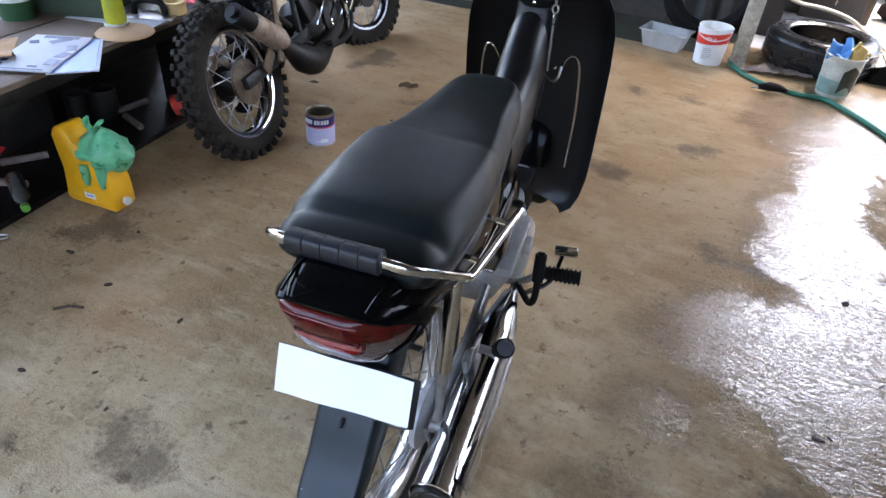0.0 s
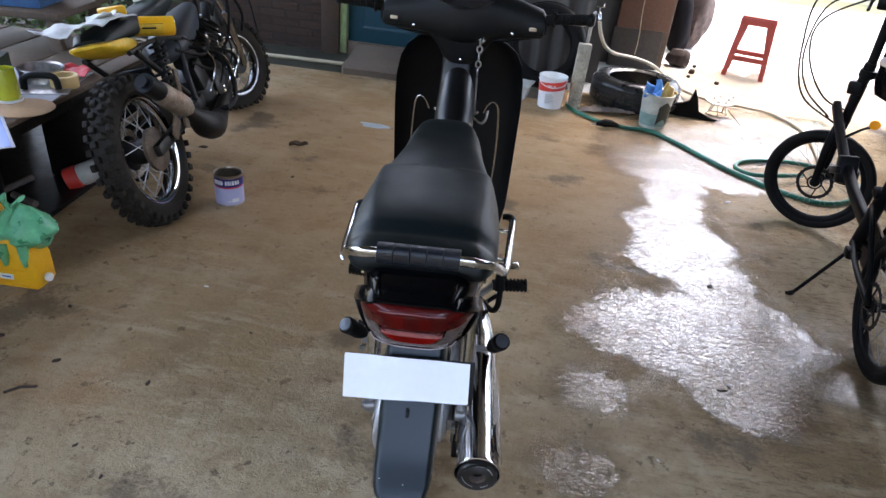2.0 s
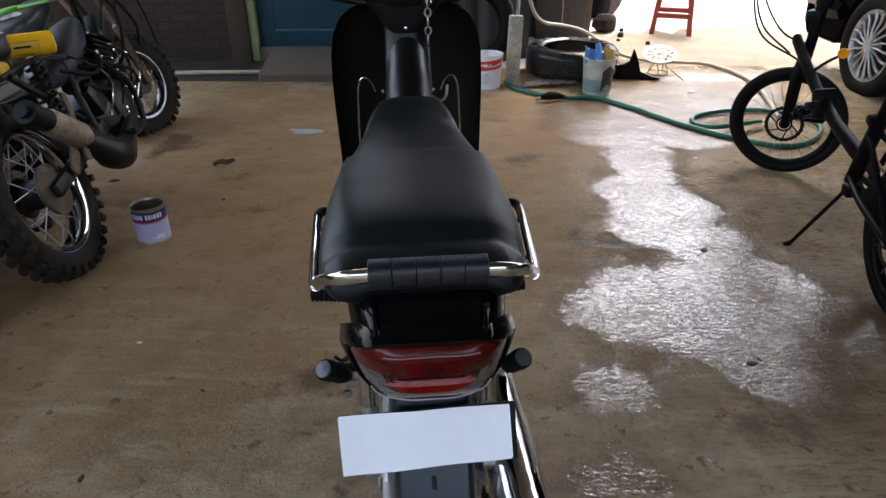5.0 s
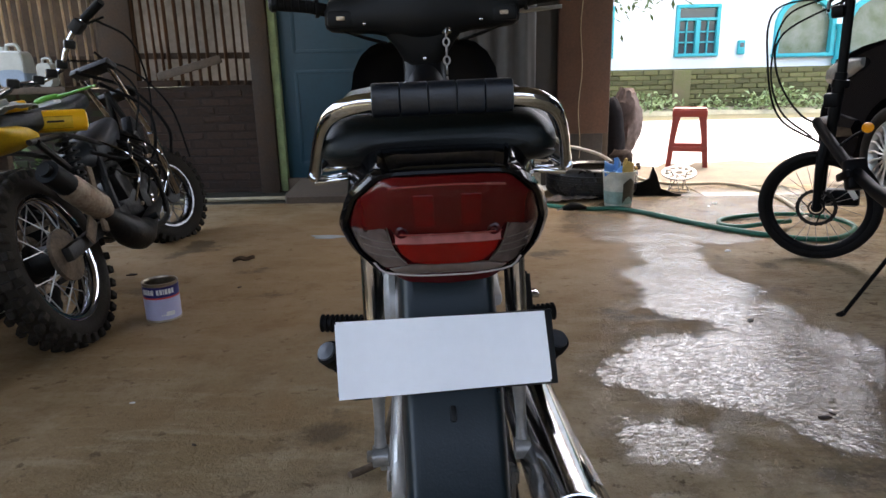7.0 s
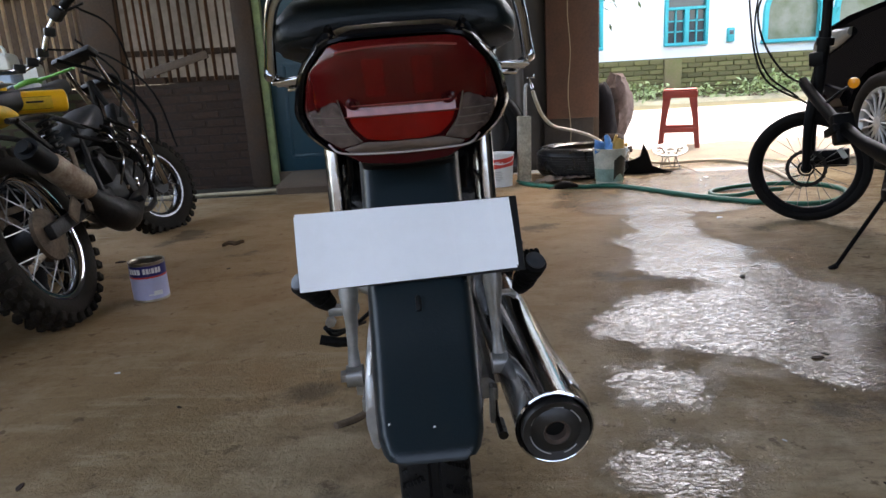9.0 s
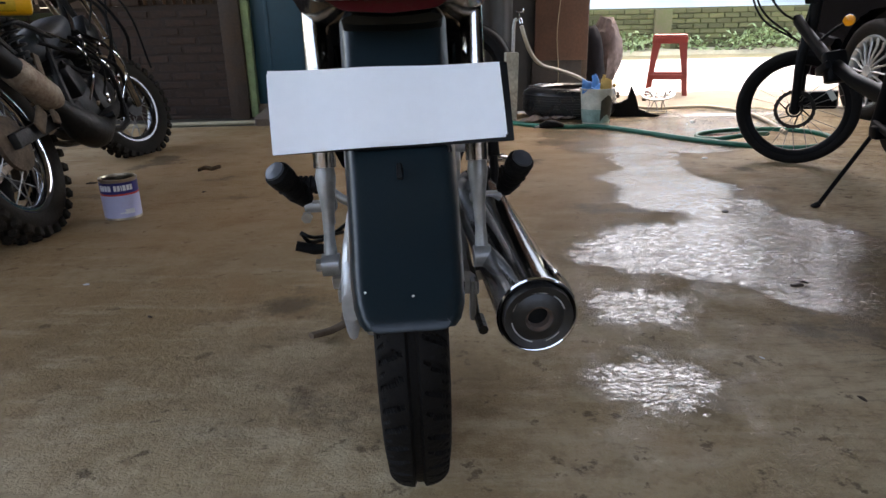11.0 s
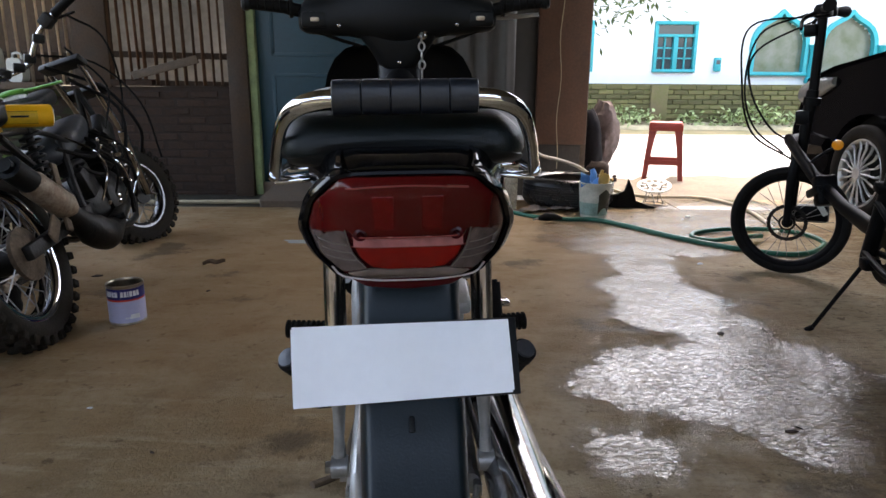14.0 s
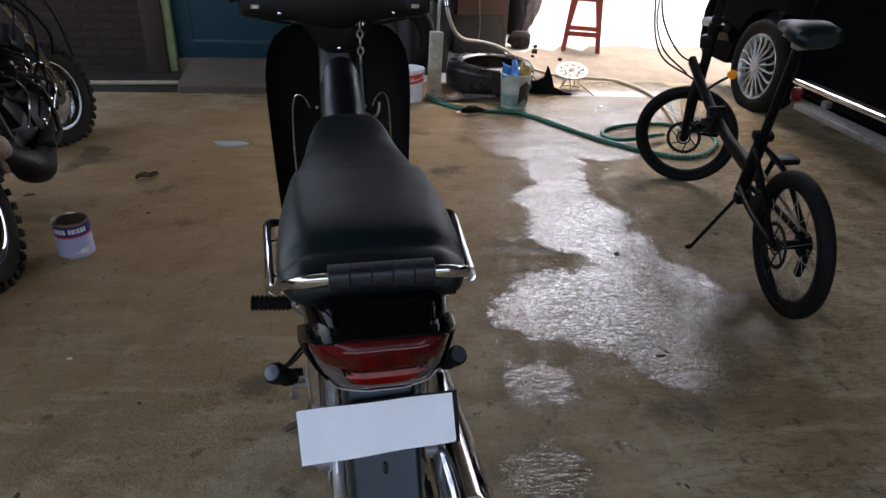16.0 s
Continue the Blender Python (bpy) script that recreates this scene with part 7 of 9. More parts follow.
mag = thing("magazine", on_bench(-1.995, 1.515, 24, 0.008), "white and blue printed magazine on the bench edge", "magazine")
solid("page_block", lambda bm: box(bm, (0, 0, 0.003), (0.20, 0.33, 0.006), bevel=0.001), BENCH_PAPER, mag)
solid("print_block", lambda bm: [box(bm, (x, y, 0.0068), (sx, sy, 0.0008), (0, 0, r)) for x, y, sx, sy, r in ((0.0, 0.145, 0.12, 0.022, 0), (0.01, 0.115, 0.07, 0.035, 45), (0.075, 0.05, 0.032, 0.05, 20), (0.078, -0.02, 0.032, 0.05, -20), (0.072, -0.085, 0.036, 0.05, 0), (-0.07, 0.09, 0.03, 0.03, 30), (-0.08, -0.12, 0.018, 0.022, 0), (-0.08, -0.085, 0.018, 0.02, 0), (0.0, -0.155, 0.15, 0.005, 0), (0.03, -0.13, 0.03, 0.012, 0))], PRINT_DARK, mag)
folder = thing("catalogue", on_bench(-1.90, 1.565, 44, 0.002), "blue glossy catalogue hanging over the bench edge", "catalogue")
solid("page_block", lambda bm: box(bm, (0, 0, 0.002), (0.155, 0.31, 0.004), bevel=0.001), BENCH_PAPER, folder)
solid("cover", lambda bm: box(bm, (0.0, 0.0, 0.0045), (0.135, 0.305, 0.001)), PRINT_BLUE, folder)
one("cardboard_scrap", crumpled(0.30, 0.20, 0.03, 13, 0.005), CARD, on_bench(-2.17, 1.36, 50, 0.0), "curled brown cardboard scrap", "cardboard")
one("cardboard_pad", lambda bm: lathe(bm, [(0.001, 0), (0.10, 0), (0.105, 0.004), (0.10, 0.008), (0.001, 0.008)], 18), CARD, on_bench(-1.95, 1.83, 0, 0.0), "round brown cardboard pad", "cardboard")
cup = thing("oil_cup", on_bench(-2.035, 1.875, 0, 0.008), "clear cup half full of yellow-green oil", "cup")
solid("cup_wall", lambda bm: lathe(bm, [(0.001, 0), (0.034, 0), (0.040, 0.02), (0.036, 0.12), (0.034, 0.12), (0.036, 0.02), (0.001, 0.006)], 24), LIQUID, cup)
solid("cup_foot", lambda bm: lathe(bm, [(0.001, -0.001), (0.045, -0.001), (0.045, 0.008), (0.001, 0.008)], 24), FROSTED, cup)
trowel = thing("trowel", on_bench(-2.02, 2.03, 25), "dark trowel lying on a white board", "trowel")
solid("blade", lambda bm: box(bm, (0, 0, 0.004), (0.20, 0.10, 0.004), bevel=0.002), STEEL, trowel)
solid("handle", lambda bm: tube(bm, [(-0.06, 0, 0.01), (-0.05, 0, 0.055), (0.0, 0, 0.065), (0.05, 0, 0.055), (0.06, 0, 0.01)], 0.013, 10, smooth=4), MATTE_BLACK, trowel)
tin_ring = thing("wheel_tin", on_bench(-2.11, 2.16, 0), "grey dented round tin with coiled rim", "tin")
solid("tin_wall", lambda bm: lathe(bm, [(0.001, 0), (0.082, 0), (0.086, 0.004), (0.080, 0.02), (0.082, 0.045), (0.088, 0.052), (0.084, 0.056), (0.074, 0.05), (0.072, 0.008), (0.001, 0.006)], 32), STEEL, tin_ring)
solid("tin_patch", lambda bm: box(bm, (0.02, -0.02, 0.009), (0.04, 0.03, 0.006), (0, 0, 20), 0.002), PAPER, tin_ring)
one("tape_roll", lambda bm: lathe(bm, [(0.038, 0), (0.052, 0), (0.053, 0.045), (0.050, 0.048), (0.038, 0.048), (0.037, 0.024), (0.038, 0)][:-1], 30), TAN_TAPE, on_bench(-1.985, 2.12, 0), "roll of tan adhesive tape", "tape")
one("red_scrap", crumpled(0.12, 0.12, 0.06, 21), RED_CLOTH, on_bench(-2.03, 2.26, 10), "crumpled red plastic scrap", "plastic scrap")
one("paper_sheet", lambda bm: box(bm, (0, 0, 0.001), (0.36, 0.42, 0.002)), BENCH_PAPER, on_bench(-2.13, 2.08, 12, 0.0), "white board sheet on the bench", "sheet")
stool_can = thing("ribbed_can", pose(-1.84, 2.30, 0.27), "black ribbed rubber sleeve standing beside the bench", "rubber sleeve")
solid("ribbed_sleeve", lambda bm: lathe(bm, [(0.001, -0.27)] + [(0.038 + 0.004 * (i % 2), -0.27 + 0.27 * i / 12) for i in range(13)] + [(0.036 + 0.005 * (i % 2), 0.01 * i) for i in range(1, 18)] + [(0.030, 0.175), (0.001, 0.165)], 20), RUBBER, stool_can)
side_table = thing("side_table", pose(-2.75, 2.72, 0, 0, 0, 8), "dark wooden side table behind the bench", "table")
solid("table_top", lambda bm: box(bm, (0, 0, 0.62), (0.9, 0.5, 0.03), (0, 0, 0), 0.004), OLD_WOOD, side_table)
for x, y in ((-0.4, -0.2), (0.4, -0.2), (-0.4, 0.2), (0.4, 0.2)):
    solid("leg", lambda bm: box(bm, (x, y, 0.30), (0.05, 0.05, 0.61), (0, 0, 0), 0.004), OLD_WOOD, side_table)
carton = thing("carton", pose(-2.58, 2.68, 0.636, 0, 0, 10), "blue and tan printed cardboard carton", "carton")
solid("carton_body", lambda bm: box(bm, (0, 0, 0.10), (0.34, 0.24, 0.20), (0, 0, 0), 0.004), BLUE_BOX, carton)
solid("carton_print", lambda bm: [box(bm, (0.12, -0.1225, 0.12), (0.10, 0.001, 0.14)), box(bm, (0.1725, 0.0, 0.12), (0.001, 0.14, 0.12))], CARD, carton)
one("orange_bowl", lambda bm: lathe(bm, [(0.001, 0), (0.07, 0), (0.12, 0.05), (0.14, 0.10), (0.135, 0.10), (0.11, 0.05), (0.06, 0.01), (0.001, 0.008)], 28), mat("orange_plastic", (0.75, 0.12, 0.02), 0.4, var=0.1, bump=0), pose(-2.60, 2.68, 0.837, 0, 0, 0), "orange plastic bowl on the carton", "bowl")
pitcher = thing("green_pot", on_bench(-2.40, 1.75), "dark green plastic pot with a pale label", "pot")
solid("pot", lambda bm: lathe(bm, [(0.001, 0), (0.06, 0), (0.075, 0.14), (0.078, 0.15), (0.07, 0.15), (0.055, 0.01), (0.001, 0.01)], 24), mat("dark_green_plastic", (0.02, 0.08, 0.03), 0.5, var=0.2, bump=0.05), pitcher)
solid("label_band", lambda bm: lathe(bm, [(0.0695, 0.07), (0.073, 0.11), (0.0735, 0.11), (0.0702, 0.07)], 24), WHITE_PLASTIC, pitcher)
one("old_box", lambda bm: box(bm, (0, 0, 0.055), (0.28, 0.24, 0.11), (0, 0, 0), 0.006), mat("mossy_green_box", (0.038, 0.055, 0.032), 0.8, var=0.4, bump=0.2), on_bench(-2.30, 1.97, 20), "faded green cardboard box on the bench", "box")

# under the bench
jar = thing("jar", pose(-1.97, 2.14, 0.028, 0, 70, 30), "glass jar with red lid lying under the bench", "jar")
solid("jar_glass", lambda bm: lathe(bm, [(0.001, 0.0), (0.045, 0.0), (0.048, 0.01), (0.048, 0.10), (0.04, 0.115), (0.001, 0.115)], 24, pose(-0.047, 0, -0.02)), FROSTED, jar)
solid("jar_lid", lambda bm: lathe(bm, [(0.001, 0), (0.051, 0), (0.051, 0.05), (0.046, 0.055), (0.001, 0.055)], 24, pose(-0.047, 0, -0.075)), RED_LABEL, jar)
for i, (x, y, r, h) in enumerate(((-2.36, 1.86, 0.05, 0.10), (-2.27, 1.92, 0.055, 0.12))):
    one("grey_tin", lambda bm: lathe(bm, [(0.001, 0), (r, 0), (r, h), (r * 0.9, h), (r * 0.88, 0.01), (0.001, 0.01)], 22), CHAR, pose(x, y, 0.024), "dusty grey tin under the bench", "tin", "tins under the bench")
bottle2 = thing("clear_bottle", pose(-1.985, 1.27, 0.052, 90, 0, 60), "empty clear plastic bottle lying on the shelf", "bottle")
solid("bottle_wall", lambda bm: lathe(bm, [(0.001, -0.11), (0.028, -0.11), (0.03, -0.10), (0.028, -0.02), (0.03, 0.03), (0.024, 0.06), (0.012, 0.085), (0.012, 0.10), (0.001, 0.10)], 20), DULL_CLEAR, bottle2)
solid("bottle_cap", lambda bm: lathe(bm, [(0.001, 0.10), (0.014, 0.10), (0.014, 0.12), (0.001, 0.12)], 16), GREEN_PLASTIC, bottle2)
for i, (x, y, rz, ln) in enumerate(((-2.13, 1.30, 20, 0.20), (-2.20, 1.46, 55, 0.16), (-2.22, 2.0, 80, 0.18), (-2.1, 1.9, -20, 0.14))):
    one("pipe_piece", lambda bm: tube(bm, [(-ln / 2, 0, 0), (ln / 2, 0, 0)], 0.014, 12), CLOTH, pose(x, y, 0.038, 0, 0, rz), "dusty grey plastic pipe piece", "pipe", "pipe pieces under the bench")
one("red_rag", crumpled(0.16, 0.20, 0.12, 33), RED_CLOTH, pose(-2.28, 1.30, 0.024), "crumpled red rag under the bench", "rag")
one("dark_crate", lambda bm: [box(bm, (0, 0, 0.12), (0.3, 0.4, 0.24), (0, 0, 0), 0.01)], CHAR, pose(-2.45, 1.5, 0.024, 0, 0, 8), "black crate under the bench", "crate")
hasp = thing("padlock", pose(-1.90, 1.07, 0.0, 0, 0, 40), "small brass padlock on the floor", "padlock")
solid("lock_body", lambda bm: box(bm, (0, 0, 0.012), (0.045, 0.035, 0.022), (0, 0, 0), 0.004), TAN_TAPE, hasp)
solid("shackle", lambda bm: tube(bm, [(0.02, -0.012, 0.012), (0.05, -0.012, 0.012), (0.058, 0, 0.012), (0.05, 0.012, 0.012), (0.02, 0.012, 0.012)], 0.0035, 6, smooth=3), STEEL, hasp)

# yellow jerrycan with a green bag over its neck
can_m = pose(-1.79, 1.42, 0, 0, 0, 2) @ Matrix.Scale(1.05, 4)
jerry = thing("oil_jug", can_m, "yellow plastic oil jug with moulded handle", "jug")


def jug_body(bm):
    prof = [(-0.062, 0.0), (0.085, 0.0), (0.092, 0.012), (0.090, 0.10), (0.078, 0.16), (0.044, 0.205), (0.014, 0.222), (-0.004, 0.240), (-0.014, 0.266), (-0.032, 0.278), (-0.054, 0.268), (-0.064, 0.242), (-0.061, 0.19), (-0.056, 0.13), (-0.066, 0.04), (-0.070, 0.012)]
    rings = []
    for y, s in ((-0.046, 0.92), (-0.042, 0.98), (-0.034, 1.0), (0.034, 1.0), (0.042, 0.98), (0.046, 0.92)):
        rings.append([Vector(((0.01 + (x - 0.01) * s) * 1.3, y, 0.14 + (z - 0.14) * s + 0.006)) for x, z in prof])
    loft(bm, rings)


solid("jug_shell", jug_body, YELLOW, jerry, smooth=50)
solid("jug_label", lambda bm: [box(bm, (0.02, -0.0475, 0.05), (0.045, 0.001, 0.02))], WHITE_PLASTIC, jerry)
solid("label_bar", lambda bm: box(bm, (0.02, -0.0482, 0.05), (0.03, 0.0006, 0.005)), PRINT_BLUE, jerry)
solid("jug_rib", lambda bm: [tube(bm, [(-0.05, -0.0465, z), (0.086, -0.0465, z)], 0.002, 5) for z in (0.03, 0.075)], YELLOW, jerry)
solid("drain_cap", lambda bm: lathe(bm, [(0.001, 0), (0.014, 0), (0.014, 0.014), (0.001, 0.014)], 14, pose(0.118, 0, 0.035, 0, 90, 0)), WHITE_PLASTIC, jerry)


def bag(bm):
    rnd = random.Random(2)
    rings = []
    for i in range(15):
        t = i / 14
        r = 0.074 * math.sin(math.pi * min(1, t * 0.93 + 0.05)) ** 0.7 + 0.008
        z = 0.130 + 0.150 * t
        n = 30
        rr = []
        for k in range(n):
            a = 2 * math.pi * k / n
            w = r * (1 + 0.22 * noise.noise(Vector((math.cos(a) * 2.2, math.sin(a) * 2.2, t * 5))) + 0.06 * math.sin(9 * a + 3 * t))
            rr.append(Vector((0.072 + w * math.cos(a) * 1.1, 0.012 + w * math.sin(a) * 0.85, z + 0.02 * noise.noise(Vector((a, t * 3, 1))))))
        rings.append(rr)
    loft(bm, rings)
    for dx in (-0.012, 0.02):
        tube(bm, [(0.06, 0.005, 0.262), (0.05 + dx, 0.0, 0.288), (0.065 + dx * 1.8, -0.006, 0.315)], [0.016, 0.013, 0.018], 8, flat=0.4)
    for x, y in ((0.035, -0.045), (0.095, -0.04)):
        tube(bm, [(x, y, 0.17), (x + 0.006, y - 0.012, 0.13), (x + 0.002, y - 0.010, 0.098)], [0.026, 0.018, 0.008], 8, flat=0.5)


one("carrier_bag", bag, GREEN_BAG, can_m @ pose(0, 0, 0.0), "crumpled thin green plastic bag over the jug", "plastic bag", smooth=60)

# paint tin
PCAN = pose(-1.368, 2.215, 0, 0, 0, 0)
pcan = thing("paint_tin", PCAN, "open paint tin with navy and lilac label", "paint tin")
solid("tin_wall", lambda bm: lathe(bm, [(0.001, 0.002), (0.059, 0.002), (0.0605, 0.0), (0.0615, 0.003), (0.060, 0.006), (0.060, 0.134), (0.062, 0.138), (0.0615, 0.142), (0.056, 0.142), (0.054, 0.136), (0.057, 0.130), (0.057, 0.012), (0.001, 0.012)], 40), TIN, pcan)
solid("label_navy", lambda bm: lathe(bm, [(0.0602, 0.092), (0.0608, 0.0925), (0.0608, 0.1295), (0.0602, 0.130)], 40), BLUE_LABEL, pcan)
solid("label_stripe", lambda bm: lathe(bm, [(0.0602, 0.086), (0.0609, 0.0862), (0.0609, 0.0918), (0.0602, 0.092)], 40), RED_LABEL, pcan)
solid("label_lilac", lambda bm: lathe(bm, [(0.0602, 0.008), (0.0608, 0.0085), (0.0608, 0.0858), (0.0602, 0.086)], 40), LILAC_LABEL, pcan)


def brand_bars(bm):
    """Plain blocks round the tin in place of the brand."""
    a = -0.75
    for w, hgt in ((10, 15), (10, 15), (9, 15), (11, 15), (0, 0), (9, 15), (9, 15), (4, 15), (10, 15), (10, 15), (9, 15)):
        if w:
            ang = a + w / 2 / 60.9
            box(bm, (0.0612 * math.sin(ang), -0.0612 * math.cos(ang), 0.112), (w * 0.00095, 0.0008, hgt * 0.00125), (0, 0, math.degrees(ang)))
        a += (w if w else 5) / 60.9 + 0.035
    for i in range(3):
        ang = 0.35 + 0.1 * i
        box(bm, (0.0612 * math.sin(ang), -0.0612 * math.cos(ang), 0.026), (0.004, 0.0008, 0.005), (0, 0, math.degrees(ang)))


solid("brand_bar", brand_bars, WHITE_PLASTIC, pcan, smooth=0, kind="stuff")
solid("paint_drip", lambda bm: box(bm, (0.045, -0.041, 0.030), (0.03, 0.0012, 0.016), (0, 0, 47)), WHITE_PLASTIC, pcan)
# ---- the washing corner ----
def bucket(name, m, r0, r1, h, material, label, category):
    th = thing(name, m, label, category)
    solid("bucket_wall", lambda bm: lathe(bm, [(0.001, 0), (r0, 0), (r1, h * 0.96), (r1 + 0.005, h * 0.965), (r1 + 0.005, h), (r1 - 0.004, h), (r0 - 0.004, 0.006), (0.001, 0.006)], 36), material, th)
    return th


wb = bucket("paint_bucket", pose(0.045, 4.29, 0), 0.082, 0.094, 0.215, WHITE_PLASTIC, "white plastic paint bucket with red label", "bucket")


def band(z0, z1, r0, r1, slant=0.0):
    def build(bm):
        n = 36
        rings = []
        for zz, off in ((z0, 0.0006), (z0, 0.0016), (z1, 0.0016), (z1, 0.0006)):
            rings.append([Vector(((r0 + (r1 - r0) * (zz + slant * math.cos(2 * math.pi * k / n)) / 0.206 + off) * math.cos(2 * math.pi * k / n), (r0 + (r1 - r0) * (zz + slant * math.cos(2 * math.pi * k / n)) / 0.206 + off) * math.sin(2 * math.pi * k / n), zz + slant * math.cos(2 * math.pi * k / n))) for k in range(n)])
        loft(bm, rings, cap=False)
    return build


solid("label_red", band(0.125, 0.185, 0.082, 0.094, 0.012), RED_LABEL, wb, "red label band")
solid("label_bar", lambda bm: [box(bm, (-0.03 + 0.011 * i, -0.0915, 0.16), (0.007, 0.002, 0.012)) for i in range(5)], WHITE_PLASTIC, wb, smooth=0, kind="stuff")
solid("print_bar", lambda bm: bars(bm, 6, -0.04, 0.10, 0.07, 0.004, 0.011, 3, y=-0.0885, depth=0.002), GREY_PLASTIC, wb, smooth=0, kind="stuff")
solid("bail_handle", lambda bm: tube(bm, [(-0.098, 0.01, 0.19), (-0.075, -0.06, 0.165), (0.0, -0.099, 0.15), (0.075, -0.06, 0.165), (0.098, 0.01, 0.19)], 0.003, 6, smooth=5), WHITE_PLASTIC, wb)
tray = thing("plastic_tray", pose(-0.235, 4.42, 0, 0, 0, -12), "small grey plastic tub", "tub")
solid("tub_wall", lambda bm: [loft(bm, [[Vector((sx * hx, sy * hy, z)) for sx, sy in ((-1, -1), (1, -1), (1, 1), (-1, 1))] for hx, hy, z in ((0.11, 0.07, 0.0), (0.135, 0.09, 0.10), (0.148, 0.102, 0.102), (0.148, 0.102, 0.108), (0.130, 0.086, 0.108), (0.105, 0.066, 0.006))])], GREY_PLASTIC, tray, smooth=0)


def tyre_lying(m, ro, ri, w, label, name, mat_, parts=True):
    th = thing(name, m, label, "tyre")

    def shell(bm):
        prof = [(ri, 0.015), (ri + 0.02, 0.0), ((ri + ro) / 2, -0.004 + 0.004), (ro - 0.03, 0.004), (ro - 0.004, 0.03), (ro, w * 0.3), (ro, w * 0.7), (ro - 0.004, w - 0.03), (ro - 0.03, w - 0.004), ((ri + ro) / 2, w), (ri + 0.02, w), (ri, w - 0.015), (ri + 0.008, w - 0.03), (ro - 0.045, w - 0.035), (ro - 0.03, w * 0.5), (ro - 0.045, 0.035), (ri + 0.008, 0.03)]
        rings = [[Vector((r * math.cos(t), r * math.sin(t), z)) for r, z in prof] for t in [2 * math.pi * k / 56 for k in range(56)]]
        loft(bm, rings, closed=True)
    body = solid("tyre_body", shell, mat_, th, smooth=50)
    for i in range(4):
        z = w * (0.26 + 0.16 * i)
        solid("tread_rib", lambda bm: lathe(bm, [(ro - 0.002, z - 0.010), (ro + 0.004, z - 0.008), (ro + 0.004, z + 0.008), (ro - 0.002, z + 0.010)], 56), mat_, th)
    solid("bead_ring", lambda bm: tube(bm, [((ri + 0.045) * math.cos(a), (ri + 0.045) * math.sin(a), w + 0.001) for a in [2 * math.pi * k / 48 for k in range(48)]], 0.004, 6, closed=True), mat_, th)
    return th


WET_RUBBER = mat("wet_tyre_rubber", (0.012, 0.012, 0.013), 0.28, var=0.4, scale=8, bump=0.3, fine=80)
tyre_lying(pose(0.655, 4.62, 0.0, 0, 0, 0), 0.315, 0.20, 0.20, "wet black car tyre lying flat", "flat_lying_tyre", WET_RUBBER)
tyre_lying(pose(-0.04, 4.74, 0.30, 72, 0, 0), 0.295, 0.19, 0.18, "worn black tyre leaning against the wall", "leaning_tyre", RUBBER)

# faucet post with pipe, tap and grey hose
fp = thing("tap_post", pose(0.215, 4.33, 0, 0, 0, 4), "chipped cream post carrying a water tap", "tap post")
solid("post_body", lambda bm: box(bm, (0, 0, 0.22), (0.085, 0.06, 0.44), (0, 1, 0), 0.005), POST_PAINT, fp)
solid("riser_pipe", lambda bm: tube(bm, [(0.02, 0.04, 0.05), (0.022, 0.04, 0.58), (0.045, 0.03, 0.64)], 0.011, 10, smooth=3), STEEL, fp)
tap = solid("tap", lambda bm: [tube(bm, [(0.045, 0.05, 0.64), (0.05, -0.02, 0.64), (0.055, -0.04, 0.61)], 0.012, 10, smooth=3), tube(bm, [(0.05, 0.0, 0.65), (0.05, 0.0, 0.675)], 0.007, 8)], CHROME, fp, "chrome tap")
solid("tap_handle", lambda bm: [box(bm, (0.05, 0.0, 0.682), (0.05, 0.012, 0.010), (0, 0, 20), 0.004), box(bm, (0.076, 0.005, 0.69), (0.012, 0.01, 0.03), (0, 0, 0), 0.003)], CHROME, tap)
one("grey_hose", lambda bm: tube(bm, [(0.273, 4.285, 0.60), (0.30, 4.30, 0.52), (0.36, 4.42, 0.42), (0.46, 4.62, 0.34), (0.62, 4.80, 0.29), (0.80, 4.95, 0.22), (0.98, 5.08, 0.10), (1.12, 5.12, 0.02), (1.35, 5.06, -0.02), (1.56, 4.95, -0.005), (1.72, 4.80, 0.012), (1.82, 4.5, 0.012), (1.80, 4.2, 0.012), (1.74, 3.9, 0.012), (1.66, 3.6, 0.012)], 0.0125, 10, smooth=6), HOSE_GREY, Matrix(), "grey-cream garden hose from the tap", "hose")
one("green_hose", lambda bm: tube(bm, [(0.17, 4.36, 0.013), (0.20, 4.24, 0.013), (0.36, 4.06, 0.013), (0.55, 3.99, 0.013), (0.70, 3.985, 0.013), (0.86, 3.80, 0.013), (0.985, 3.60, 0.013), (1.10, 3.44, 0.013), (1.27, 3.26, 0.013), (1.45, 3.15, 0.013), (1.62, 3.19, 0.013), (1.80, 3.40, 0.013), (1.80, 3.62, 0.013), (1.62, 3.72, 0.016), (1.40, 3.71, 0.016), (1.20, 3.63, 0.013), (1.14, 3.50, 0.013), (1.22, 3.42, 0.018), (1.38, 3.42, 0.038), (1.50, 3.48, 0.030)], 0.013, 10, smooth=7), HOSE_GREEN, Matrix(), "green rubber hose looped on the wet floor", "hose")
noz = thing("hose_nozzle", pose(0.42, 3.955, 0.015, 0, 0, 5), "black hose nozzle on the floor", "nozzle")
solid("nozzle_body", lambda bm: tube(bm, [(-0.07, 0, 0.01), (-0.02, 0, 0.02), (0.03, 0.01, 0.018), (0.08, 0.01, 0.008)], [0.012, 0.026, 0.022, 0.01], 10, smooth=3), RUBBER, noz)
solid("nozzle_tip", lambda bm: tube(bm, [(-0.07, 0, 0.01), (-0.105, -0.01, 0.004)], 0.006, 8), STEEL, noz)

